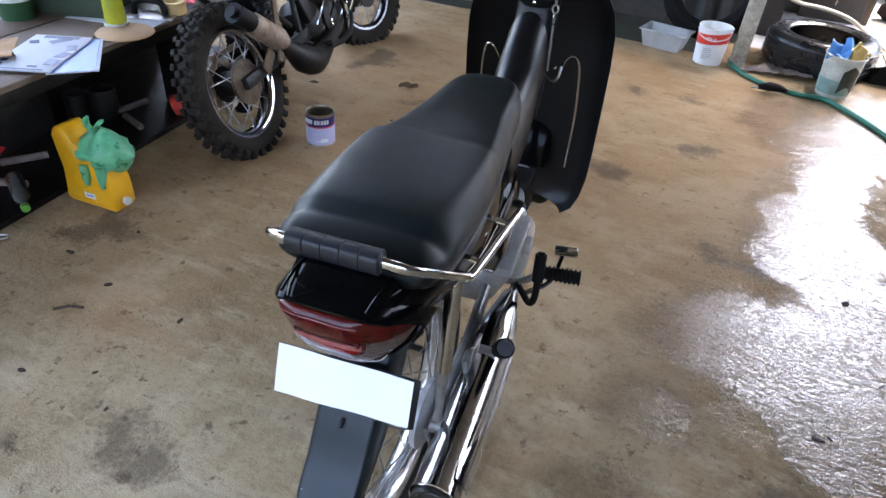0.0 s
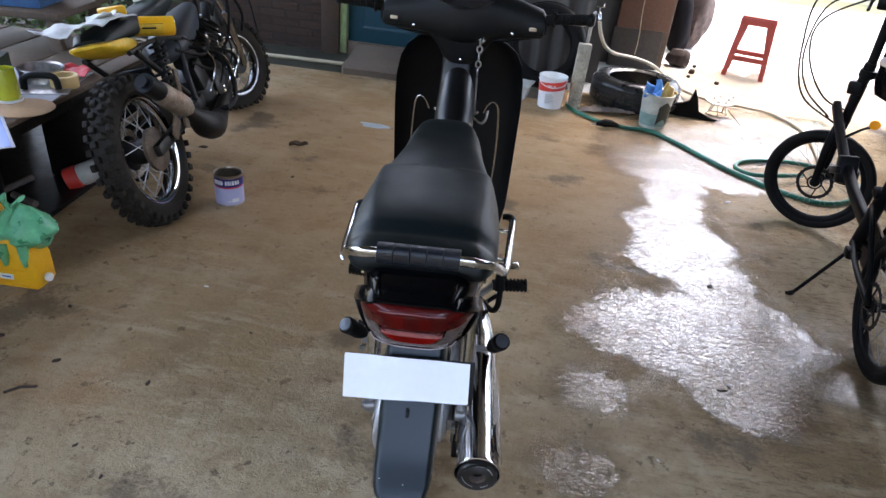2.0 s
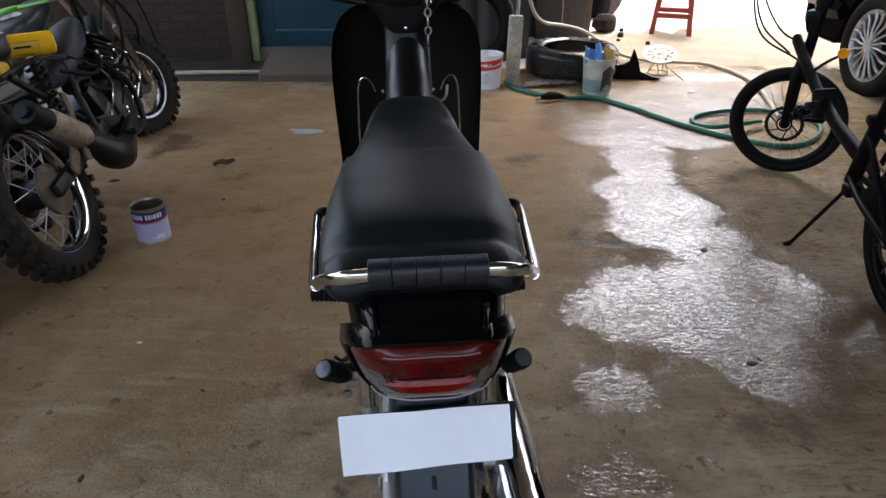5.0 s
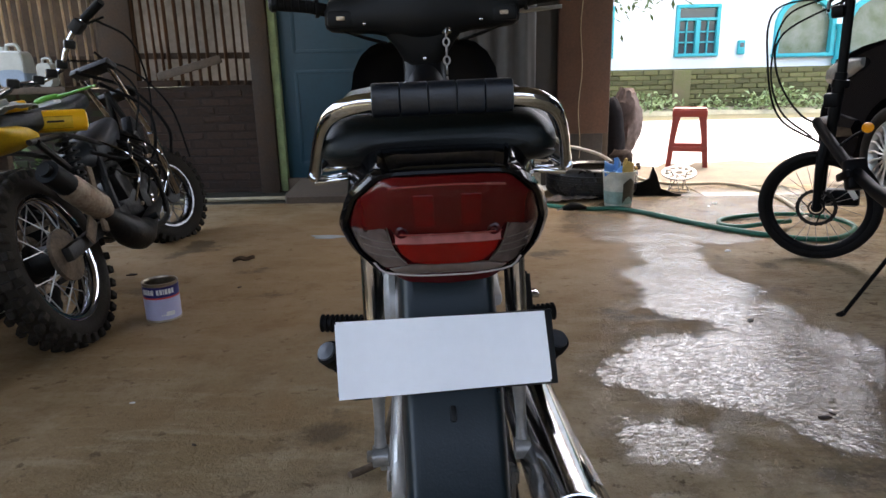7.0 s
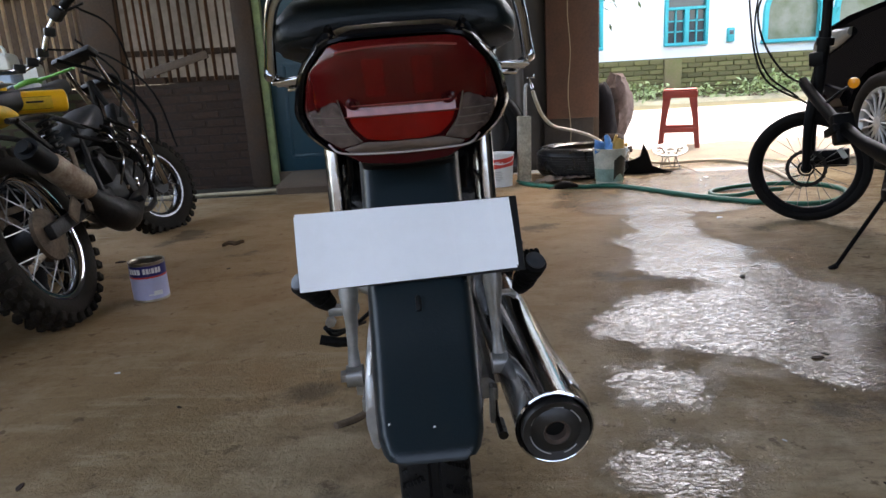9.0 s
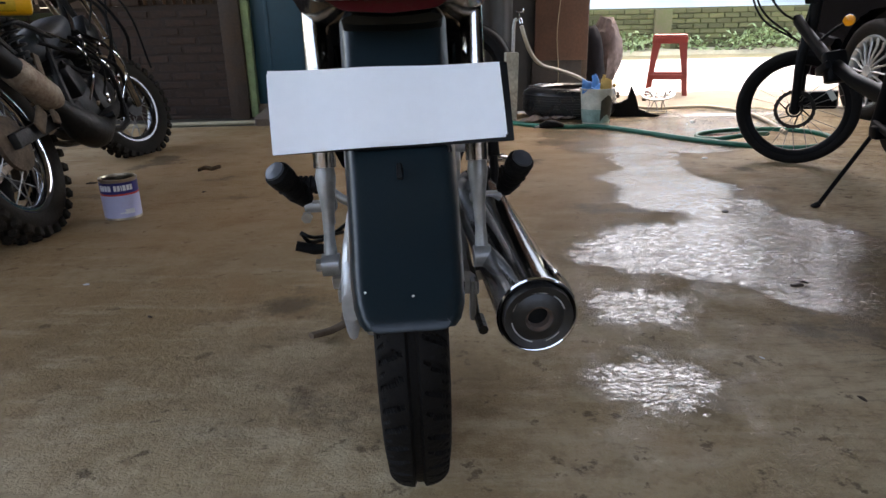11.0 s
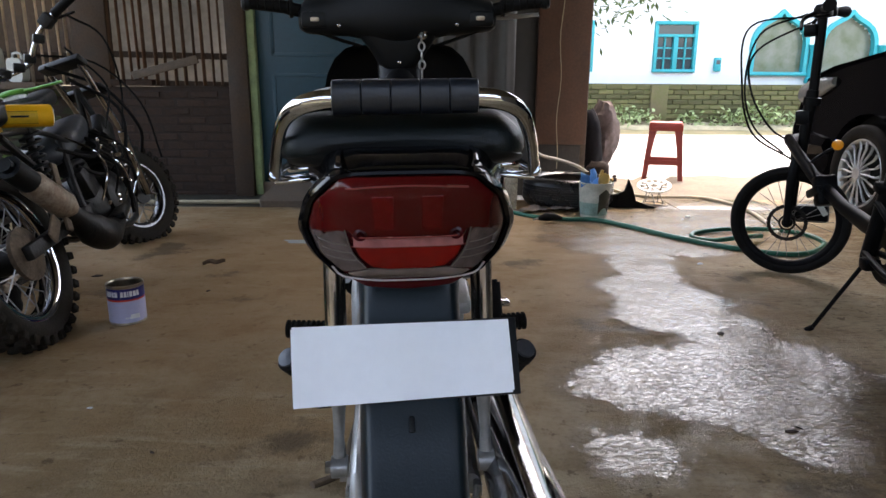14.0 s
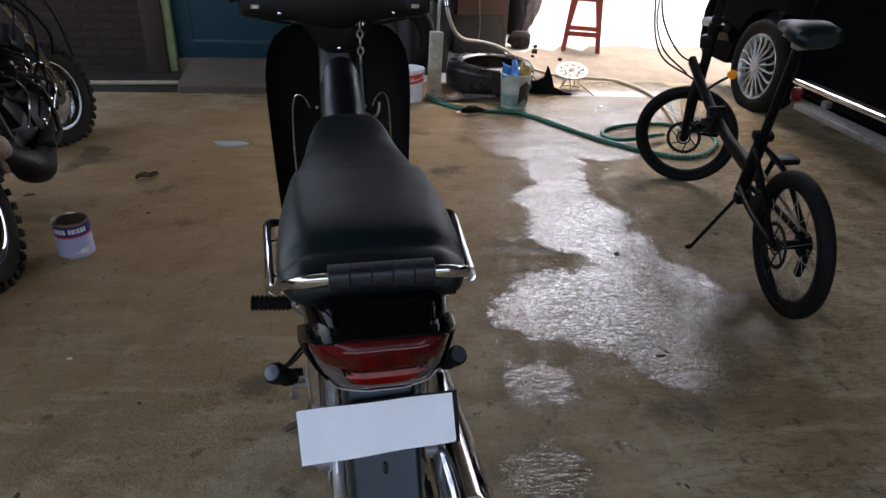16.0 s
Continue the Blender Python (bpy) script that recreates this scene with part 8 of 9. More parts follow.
# pail with rags and glove
pail = bucket("wash_pail", pose(0.735, 4.15, 0), 0.083, 0.102, 0.225, PALE_PAIL, "cloudy plastic pail holding rags", "pail")
solid("pail_stain", band(0.02, 0.10, 0.083, 0.102), mat("green_stain", (0.20, 0.30, 0.26), 0.5, var=0.5, scale=18, bump=0.1), pail, "greenish stain band")
solid("pail_patch", lambda bm: loft(bm, [[Vector((0.735 * 0 + (0.088 + 0.019 * z / 0.225 + d) * math.sin(a), -(0.088 + 0.019 * z / 0.225 + d) * math.cos(a), z)) for z in (0.02 + 0.05 * math.sin(a * 3), 0.19 - 0.08 * abs(a - 0.5)) for d in (0.001,)] + [Vector(((0.086 + 0.019 * z / 0.225) * math.sin(a), -(0.086 + 0.019 * z / 0.225) * math.cos(a), z)) for z in (0.19 - 0.08 * abs(a - 0.5), 0.02 + 0.05 * math.sin(a * 3))] for a in [0.05 + 0.1 * k for k in range(10)]]), GRIME, pail, "dark grime patch")
one("blue_rag", crumpled(0.10, 0.12, 0.09, 41), BLUE_CLOTH, pose(0.68, 4.14, 0.19, 15, 10, 0), "blue rag hanging from the pail", "rag")
one("rag_bundle", lambda bm: tube(bm, [(0, 0, 0), (0.01, 0, 0.06), (0.0, 0.01, 0.10)], [0.03, 0.022, 0.014], 10, smooth=3), BLUE_CLOTH, pose(0.72, 4.18, 0.20), "pale blue rag bundle standing in the pail", "rag")
one("glove", lambda bm: [tube(bm, [(0, 0, 0), (0.0, 0, 0.05), (0.005, 0, 0.085)], [0.04, 0.036, 0.026], 12, smooth=3)] + [tube(bm, [(0.025 * (i - 1.2), 0, 0.06), (0.03 * (i - 1.0), -0.008, 0.105 - 0.018 * i)], [0.012, 0.009], 8) for i in range(4)], TAN_GLOVE, pose(0.775, 4.13, 0.195, 0, 12, 15), "tan work glove hanging out of the pail", "glove")
one("floor_rag", crumpled(0.30, 0.12, 0.05, 17), CLOTH, pose(0.48, 4.30, 0.001, 0, 0, 5), "dirty grey-brown rag on the floor", "rag")
one("small_rag", crumpled(0.10, 0.07, 0.04, 18), CLOTH, pose(0.29, 4.27, 0.001), "small dirty rag on the floor", "rag")

# wire stand with pierced round plate, dark rubber sheet
stand = thing("wire_stand", pose(1.27, 4.62, 0), "low wire stand topped by a pierced white disc", "stand")


def pierced_disc(bm):
    for ri, ro in ((0.096, 0.118), (0.030, 0.046)):
        lathe(bm, [(ri, 0.150), (ro, 0.150), (ro, 0.158), (ri, 0.158)], 36)
    for k in range(10):
        a = k * 0.6283
        tube(bm, [(0.042 * math.cos(a), 0.042 * math.sin(a), 0.154), (0.072 * math.cos(a + 0.22), 0.072 * math.sin(a + 0.22), 0.154), (0.100 * math.cos(a + 0.25), 0.100 * math.sin(a + 0.25), 0.154)], [0.010, 0.011, 0.008], 6, smooth=3, flat=0.3)


solid("disc", pierced_disc, FROSTED, stand, m=pose(0, 0, -0.02) @ pose(0, 0, 0.13, 16, -6, 0) @ pose(0, 0, -0.13))
for k in range(5):
    a = k * 1.2566
    solid("leg", lambda bm: tube(bm, [(0.09 * math.cos(a), 0.09 * math.sin(a), 0.15), (0.05 * math.cos(a + 0.4), 0.05 * math.sin(a + 0.4), 0.08), (0.075 * math.cos(a + 0.8), 0.075 * math.sin(a + 0.8), 0.004)], 0.004, 6, smooth=4), STEEL, stand)
solid("foot_ring", lambda bm: tube(bm, [(0.075 * math.cos(a), 0.075 * math.sin(a), 0.005) for a in [2 * math.pi * k / 28 for k in range(28)]], 0.004, 6, closed=True), STEEL, stand)
one("rubber_flap", lambda bm: [loft(bm, [[Vector((x, y, 0.0)), Vector((x + 0.02, y, z)), Vector((x + 0.02, y + 0.02, z)), Vector((x, y + 0.03, 0.0))] for x, y, z in ((-0.14, 0.05, 0.07), (-0.06, 0.0, 0.10), (-0.02, 0.0, 0.12), (0.0, 0.0, 0.20), (0.03, 0.0, 0.14), (0.06, 0.0, 0.05), (0.14, -0.03, 0.02), (0.20, -0.02, 0.008))])], RUBBER, pose(1.02, 4.46, 0), "black torn rubber flap standing on the floor", "rubber flap", smooth=0)

# red stool on the drive
stool = thing("stool", pose(1.885, 6.26, -0.045, 0, 0, -19) @ Matrix.Diagonal((0.94, 0.94, 1, 1)), "faded red plastic stool on the drive", "stool")
solid("stool_top", lambda bm: [box(bm, (0, 0, 0.525), (0.31, 0.31, 0.025), (0, 0, 0), 0.012)] + [box(bm, (sx * 0.15, sy * 0.15, 0.49), (0.32 if sx == 0 else 0.022, 0.32 if sy == 0 else 0.022, 0.06), (0, 0, 0), 0.006) for sx, sy in ((1, 0), (-1, 0), (0, 1), (0, -1))], RED_STOOL, stool)
# Black disc on the seat, painted in place of a hole's shade.
solid("top_hole", lambda bm: lathe(bm, [(0.001, 0.5375), (0.022, 0.5375), (0.022, 0.539), (0.001, 0.539)], 16), MATTE_BLACK, stool)
for sx in (-1, 1):
    for sy in (-1, 1):
        def stool_leg(bm):
            rings = []
            for z, o, w in ((0.0, 0.196, 0.030), (0.25, 0.175, 0.034), (0.48, 0.155, 0.050)):
                rings.append([Vector((sx * (o - dx), sy * (o - dy), z)) for dx, dy in ((0, 0), (w * 1.5, 0), (w * 1.5, 0.012), (0.012, 0.012), (0.012, w * 1.5), (0, w * 1.5))])
            loft(bm, rings)
        solid("leg", stool_leg, RED_STOOL, stool, smooth=0)
for sx, sy in ((1, 0), (-1, 0), (0, 1), (0, -1)):
    solid("crossbar", lambda bm: box(bm, (sx * 0.176, sy * 0.176, 0.17), (0.35 if sx == 0 else 0.014, 0.35 if sy == 0 else 0.014, 0.045), (0, 0, 0), 0.004), RED_STOOL, stool)

# by the drive corner: sack, stump, stones
def lump(rx, ry, rz, seed, rough=0.25, n=26):
    def build(bm):
        rings = []
        for i in range(1, n // 2):
            t = math.pi * i / (n // 2)
            rr = []
            for k in range(n):
                a = 2 * math.pi * k / n
                d = Vector((math.sin(t) ** 0.55 * math.cos(a), math.sin(t) ** 0.55 * math.sin(a), -math.cos(t)))
                f = 1 + rough * noise.noise(d * 1.8 + Vector((seed, 0, 0))) + rough * 0.4 * noise.noise(d * 5 + Vector((seed, 3, 0)))
                rr.append(Vector((d.x * rx * f, d.y * ry * f, rz + d.z * rz * f)))
            rings.append(rr)
        loft(bm, rings)
    return build


one("sack", lump(0.13, 0.14, 0.31, 3.0, 0.14), SACK, pose(1.37, 7.0, -0.05, 0, -7, 0), "dark filled sack leaning by the corner", "sack", smooth=60)
one("stump", lump(0.15, 0.15, 0.35, 8.0, 0.26), BOULDER, pose(1.545, 7.25, -0.05), "rough pinkish grey stone block beside the sack", "stone", smooth=30)
for i, (x, y, r) in enumerate(((1.26, 6.28, 0.11), (1.36, 6.02, 0.03), (1.52, 5.72, 0.022), (1.30, 5.85, 0.018), (1.44, 6.3, 0.02))):
    one("stone", lump(r, r * 0.9, r * 0.75, 11.0 + i, 0.3, 16), ROCK, pose(x, y, -0.047, 0, 0, 40 * i), "dark loose stone on the drive", "stone", "stones on the drive", smooth=30)

# ---- the folding bicycle ----
FOLD = pose(1.138, 1.69, 0, 0, -5.5, -8.0)
cyc = thing("bicycle", FOLD, "black folding bicycle propped on its kickstand", "bicycle")
cw = wheel(cyc, (0, 0, 0.252), 0.250, 0.048, 0.208, tyre_mat=RUBBER, rim_mat=CYCLE_BLACK, hub_r=0.022, hub_w=0.10, spokes=24, spoke_r=0.0013, hub_mat=CYCLE_BLACK, grooves=False, name="rear_wheel")
fw = wheel(cyc, (0.012, 1.165, 0.244), 0.242, 0.048, 0.201, turn=62, tyre_mat=RUBBER, rim_mat=CYCLE_BLACK, hub_r=0.022, hub_w=0.09, spokes=24, spoke_r=0.0013, hub_mat=CYCLE_BLACK, grooves=False, name="front_wheel")


def rotor(bm, x):
    for ri, ro in ((0.066, 0.080), (0.026, 0.034)):
        rings = [[Vector((x + h, r * math.cos(t), r * math.sin(t))) for r, h in ((ri, -0.001), (ro, -0.001), (ro, 0.001), (ri, 0.001))] for t in [2 * math.pi * k / 40 for k in range(40)]]
        loft(bm, rings, closed=True)
    for k in range(6):
        a = k * 1.0472
        tube(bm, [(x, 0.03 * math.cos(a), 0.03 * math.sin(a)), (x, 0.07 * math.cos(a + 0.5), 0.07 * math.sin(a + 0.5))], 0.003, 5)
    for k in range(24):
        a = k * 0.2618
        box(bm, (x, 0.079 * math.cos(a), 0.079 * math.sin(a)), (0.002, 0.007, 0.007), (math.degrees(a), 0, 0))


solid("brake_rotor", lambda bm: rotor(bm, -0.045), DARK_METAL, fw, "pierced dark steel brake disc")
solid("brake_rotor", lambda bm: rotor(bm, -0.05), DARK_METAL, cw, "pierced dark steel brake disc")
solid("wheel_reflector", lambda bm: box(bm, (0.0, -0.13, 0.05), (0.006, 0.05, 0.022), (60, 0, 0), 0.002), FROSTED, fw)
TURN = pose(0.012, 1.165, 0.244, 0, 0, 62)
fork = solid("fork", lambda bm: [tube(bm, [TURN @ Vector((s * 0.055, 0.0, 0)), TURN @ Vector((s * 0.052, -0.015, 0.20)), TURN @ Vector((s * 0.03, -0.035, 0.30))], [0.012, 0.016, 0.018], 10, smooth=3, flat=1.3) for s in (-1, 1)] + [tube(bm, [TURN @ Vector((0, -0.035, 0.27)), TURN @ Vector((0, -0.055, 0.42))], 0.022, 14)], CYCLE_BLACK, cyc)
solid("stem", lambda bm: [tube(bm, [TURN @ Vector((0, -0.05, 0.39)), TURN @ Vector((0, -0.075, 0.56))], 0.024, 14), tube(bm, [TURN @ Vector((0, -0.07, 0.50)), TURN @ Vector((0, -0.075, 0.53))], 0.034, 14), tube(bm, [TURN @ Vector((0, -0.075, 0.55)), TURN @ Vector((0, -0.10, 0.86))], 0.019, 14), box(bm, TURN @ Vector((0, -0.045, 0.45)), (0.05, 0.06, 0.06), (0, 0, 52), 0.01)], CYCLE_BLACK, cyc)
bar = solid("handlebar", lambda bm: tube(bm, [TURN @ Vector((x, y, z)) for x, y, z in ((-0.28, -0.15, 0.875), (-0.10, -0.11, 0.87), (0, -0.10, 0.868), (0.10, -0.11, 0.87), (0.28, -0.15, 0.875))], 0.0125, 12, smooth=4), CYCLE_BLACK, cyc)
for s in (-1, 1):
    solid("grip", lambda bm: tube(bm, [TURN @ Vector((s * 0.17, -0.125, 0.872)), TURN @ Vector((s * 0.22, -0.137, 0.873)), TURN @ Vector((s * 0.29, -0.152, 0.872))], [0.016, 0.019, 0.024], 12), RUBBER, bar)
    solid("brake_lever", lambda bm: [tube(bm, [TURN @ Vector((s * 0.13, -0.10, 0.865)), TURN @ Vector((s * 0.15, -0.05, 0.84)), TURN @ Vector((s * 0.24, -0.055, 0.80))], [0.009, 0.008, 0.006], 8, smooth=4)], CYCLE_BLACK, bar)
    solid("clamp", lambda bm: box(bm, TURN @ Vector((s * 0.125, -0.112, 0.87)), (0.035, 0.05, 0.04), (0, 0, 52), 0.008), CYCLE_BLACK, bar)
solid("bar_clamp", lambda bm: [box(bm, TURN @ Vector((0, -0.10, 0.868)), (0.07, 0.06, 0.05), (0, 0, 52), 0.012), box(bm, TURN @ Vector((0, -0.06, 0.80)), (0.05, 0.05, 0.05), (0, 0, 52), 0.01)], CYCLE_BLACK, bar)
for pts in (((-0.12, -0.06, 0.86), (-0.18, 0.10, 0.80), (-0.15, 0.16, 0.60), (-0.05, 0.14, 0.42), (0.0, 0.03, 0.30)), ((0.12, -0.06, 0.86), (-0.10, 0.15, 0.84), (-0.16, 0.17, 0.62), (-0.09, 0.14, 0.40), (0.02, 0.0, 0.27)), ((0.10, -0.08, 0.85), (-0.12, 0.12, 0.74), (-0.13, 0.14, 0.58), (-0.06, 0.06, 0.40), (0.02, -0.06, 0.33))):
    solid("brake_cable", lambda bm: tube(bm, [TURN @ Vector(p) for p in pts], 0.0042, 6, smooth=7), RUBBER, cyc)
solid("main_tube", lambda bm: [loft(bm, [[Vector((0.019 * math.copysign(abs(math.cos(a)) ** 0.7, math.cos(a)), y + 0.0, z + 0.66 * h * math.copysign(abs(math.sin(a)) ** 0.7, math.sin(a)))) for a in [2 * math.pi * k / 18 for k in range(18)]] for y, z, h in ((1.16, 0.605, 0.034), (1.08, 0.565, 0.032), (0.86, 0.47, 0.034), (0.62, 0.405, 0.036), (0.46, 0.38, 0.045), (0.38, 0.37, 0.04))])], CYCLE_BLACK, cyc, "thick black frame tube", smooth=50)
solid("hinge", lambda bm: [box(bm, (0, 0.78, 0.44), (0.075, 0.05, 0.115), (-20, 0, 0), 0.01), box(bm, (-0.045, 0.77, 0.44), (0.02, 0.10, 0.03), (-20, 0, 0), 0.006)], CYCLE_BLACK, cyc)
solid("seat_tube", lambda bm: [tube(bm, [(0, 0.43, 0.27), (0, 0.33, 0.52)], 0.024, 14), tube(bm, [(0, 0.345, 0.48), (0, 0.205, 0.86)], 0.0165, 12), box(bm, (0, 0.335, 0.52), (0.07, 0.045, 0.03), (20, 0, 0), 0.008)], CYCLE_BLACK, cyc)
for s in (-1, 1):
    solid("chain_stay", lambda bm: [tube(bm, [(s * 0.058, 0.0, 0.252), (s * 0.05, 0.22, 0.275), (s * 0.02, 0.41, 0.29)], 0.011, 8, smooth=3), tube(bm, [(s * 0.058, 0.0, 0.252), (s * 0.045, 0.20, 0.42), (s * 0.02, 0.345, 0.47)], 0.010, 8, smooth=3)], CYCLE_BLACK, cyc)
solid("crank", lambda bm: tube(bm, [(0.06, 0.43, 0.27), (0.075, 0.37, 0.41)], 0.010, 8), CYCLE_BLACK, cyc)
solid("pedal", lambda bm: box(bm, (0.115, 0.37, 0.41), (0.085, 0.07, 0.024), (0, 0, 0), 0.006), CYCLE_BLACK, cyc)
solid("saddle", lambda bm: loft(bm, [ring(y, z, w, h, 22, 2.3) for y, z, w, h in ((0.07, 0.905, 0.05, 0.02), (0.09, 0.91, 0.072, 0.035), (0.15, 0.915, 0.075, 0.036), (0.22, 0.91, 0.050, 0.030), (0.29, 0.908, 0.026, 0.024), (0.34, 0.905, 0.018, 0.016))]), VINYL, cyc, "black bicycle saddle")
solid("chain_ring", lambda bm: lathe(bm, [(0.03, 0.045), (0.095, 0.045), (0.095, 0.05), (0.03, 0.05)], 40, pose(0, 0.43, 0.27) , axis="x"), CYCLE_BLACK, cyc)
solid("chain_guard", lambda bm: [tube(bm, [(0.048, 0.0, 0.285), (0.048, 0.43, 0.365)], 0.005, 6), tube(bm, [(0.048, 0.0, 0.215), (0.048, 0.43, 0.175)], 0.005, 6)], RUST_STEEL, cyc)
solid("derailleur", lambda bm: [box(bm, (0.065, 0.02, 0.16), (0.02, 0.03, 0.10), (15, 0, 0), 0.006), lathe(bm, [(0.015, 0.03), (0.045, 0.035), (0.04, 0.055), (0.015, 0.06)], 24, pose(0, 0, 0.252), axis="x")], CYCLE_BLACK, cyc)
solid("kickstand", lambda bm: [tube(bm, [(-0.045, 0.36, 0.265), (-0.17, 0.425, 0.022)], 0.007, 8), tube(bm, [(-0.165, 0.422, 0.03), (-0.185, 0.43, 0.016)], 0.010, 8), box(bm, (-0.03, 0.35, 0.27), (0.05, 0.05, 0.04), (0, 0, 0), 0.008)], CYCLE_BLACK, cyc)
solid("front_reflector", lambda bm: lathe(bm, [(0.001, 0), (0.021, 0), (0.019, 0.008), (0.001, 0.011)], 20, pose(0.100, 0.93, 0.592, 90, 0, 0) @ pose(0, 0, 0, 0, -20, 0)), AMBER, cyc, "round amber reflector")
solid("reflector_arm", lambda bm: tube(bm, [(0.0, 0.95, 0.52), (0.05, 0.94, 0.56), (0.085, 0.935, 0.58)], 0.006, 6, smooth=3), CYCLE_BLACK, cyc)
solid("battery_pack", lambda bm: box(bm, TURN @ Vector((0.085, -0.06, 0.02)), (0.05, 0.17, 0.075), (0, 0, 57), 0.008), CYCLE_BLACK, cyc)
solid("saddle_rail", lambda bm: [tube(bm, [(s * 0.02, 0.10, 0.885), (s * 0.02, 0.28, 0.885)], 0.004, 6) for s in (-1, 1)] + [box(bm, (0, 0.19, 0.872), (0.05, 0.05, 0.03), (0, 0, 0), 0.006)], STEEL, cyc)
solid("rear_light", lambda bm: box(bm, (0, 0.16, 0.72), (0.03, 0.03, 0.045), (0, 0, 0), 0.008), RED_LENS, cyc)

# ---- the black car ----
car = thing("car", pose(2.42, 0, 0), "glossy black people carrier with many-spoked alloy wheels", "car")


def car_outline(inset=0.0, top=0.0):
    """Side outline with wheel arches, from the rear sill round to the front and over the roof."""
    pts = [(0.75, 0.24)]
    def arch(yc, r):
        return [(yc - r * math.cos(a), 0.29 + r * math.sin(a)) for a in [math.pi * k / 12 for k in range(13)]]
    pts += [(1.12, 0.22)] + arch(1.50, 0.37) + [(1.92, 0.22), (3.74, 0.22)] + arch(4.15, 0.37) + [(4.56, 0.22), (4.92, 0.22), (5.0, 0.30), (5.02, 0.52), (4.97, 0.66), (4.90, 0.88), (4.60, 0.96), (3.95, 1.06), (3.15, 1.62 + top), (2.7, 1.72 + top), (1.2, 1.74 + top), (0.72, 1.62 + top), (0.60, 1.0), (0.58, 0.45)]
    return [(2.8 + (y - 2.8) * (1 - inset), 0.9 + (z - 0.9) * (1 - inset * 0.6)) for y, z in pts]


def car_shell(bm):
    rings = []
    for x, ins, lean in ((0.035, 0.012, 0.10), (0.012, 0.004, 0.10), (0.0, 0.0, 0.12), (0.06, 0.0, 0.12)):
        rings.append([Vector((x + max(0, z - 0.95) * 0.22, y, z)) for y, z in car_outline(ins)])
    for x, ins in ((1.64, 0.0), (1.70, 0.0), (1.688, 0.004), (1.665, 0.012)):
        rings.append([Vector((x - max(0, z - 0.95) * 0.22, y, z)) for y, z in car_outline(ins)])
    loft(bm, rings[:])


shell = solid("car_body", car_shell, CAR_PAINT, car, smooth=30)
solid("side_window", lambda bm: loft(bm, [[Vector((0.006 + max(0, z - 0.95) * 0.22 - d, y, z)) for y, z in ((1.0, 1.08), (3.55, 1.08), (3.85, 1.10), (3.10, 1.58), (2.7, 1.63), (1.1, 1.63))] for d in (0.0, 0.012)]), CAR_GLASS, shell, smooth=0)
for y in (1.9, 2.85):
    solid("window_pillar", lambda bm: tube(bm, [(0.012, y, 1.07), (0.135, y - 0.03, 1.64)], 0.025, 6), CAR_PAINT, shell)
for y in (1.95, 2.86, 3.72):
    solid("door_seam", lambda bm: tube(bm, [(-0.001, y, 0.30), (-0.002, y + 0.02, 0.70), (0.006, y, 1.05)], 0.003, 5), MATTE_BLACK, shell)
solid("sill_trim", lambda bm: tube(bm, [(-0.003, 1.95, 0.30), (-0.003, 3.72, 0.30)], 0.010, 8, flat=1.8), CHROME, shell)
solid("door_handle", lambda bm: [tube(bm, [(-0.004, y, 0.93), (-0.03, y + 0.03, 0.935), (-0.03, y + 0.13, 0.935), (-0.004, y + 0.16, 0.93)], 0.011, 8, smooth=3) for y in (2.0, 2.95)], CHROME, shell)
solid("head_lamp", lambda bm: loft(bm, [ring(y, z, w, h, 18, 2.6, cx=0.06) for y, z, w, h in ((4.62, 0.86, 0.05, 0.03), (4.75, 0.83, 0.075, 0.065), (4.88, 0.80, 0.085, 0.085), (4.955, 0.77, 0.09, 0.07))]), LAMP_GREY, car, "clear head lamp")
solid("corner_lamp", lambda bm: loft(bm, [ring(y, z, w, h, 14, 2.6, cx=0.05) for y, z, w, h in ((4.80, 0.45, 0.045, 0.03), (4.92, 0.45, 0.06, 0.045), (5.02, 0.44, 0.06, 0.04))]), LENS_GREY, car)
solid("bumper", lambda bm: loft(bm, [ring(y, 0.42, w, h, 20, 3.4, cx=0.85) for y, w, h in ((4.60, 0.86, 0.10), (4.85, 0.86, 0.16), (5.0, 0.84, 0.16), (5.06, 0.78, 0.12))]), CAR_PAINT, car)
solid("number_strip", lambda bm: box(bm, (0.85, 5.07, 0.42), (0.4, 0.01, 0.12)), MATTE_BLACK, car)
solid("grille", lambda bm: [box(bm, (0.85, 5.0, 0.66 + 0.03 * i), (0.8, 0.03, 0.012), (0, 0, 0), 0.003) for i in range(5)], CHROME, car)


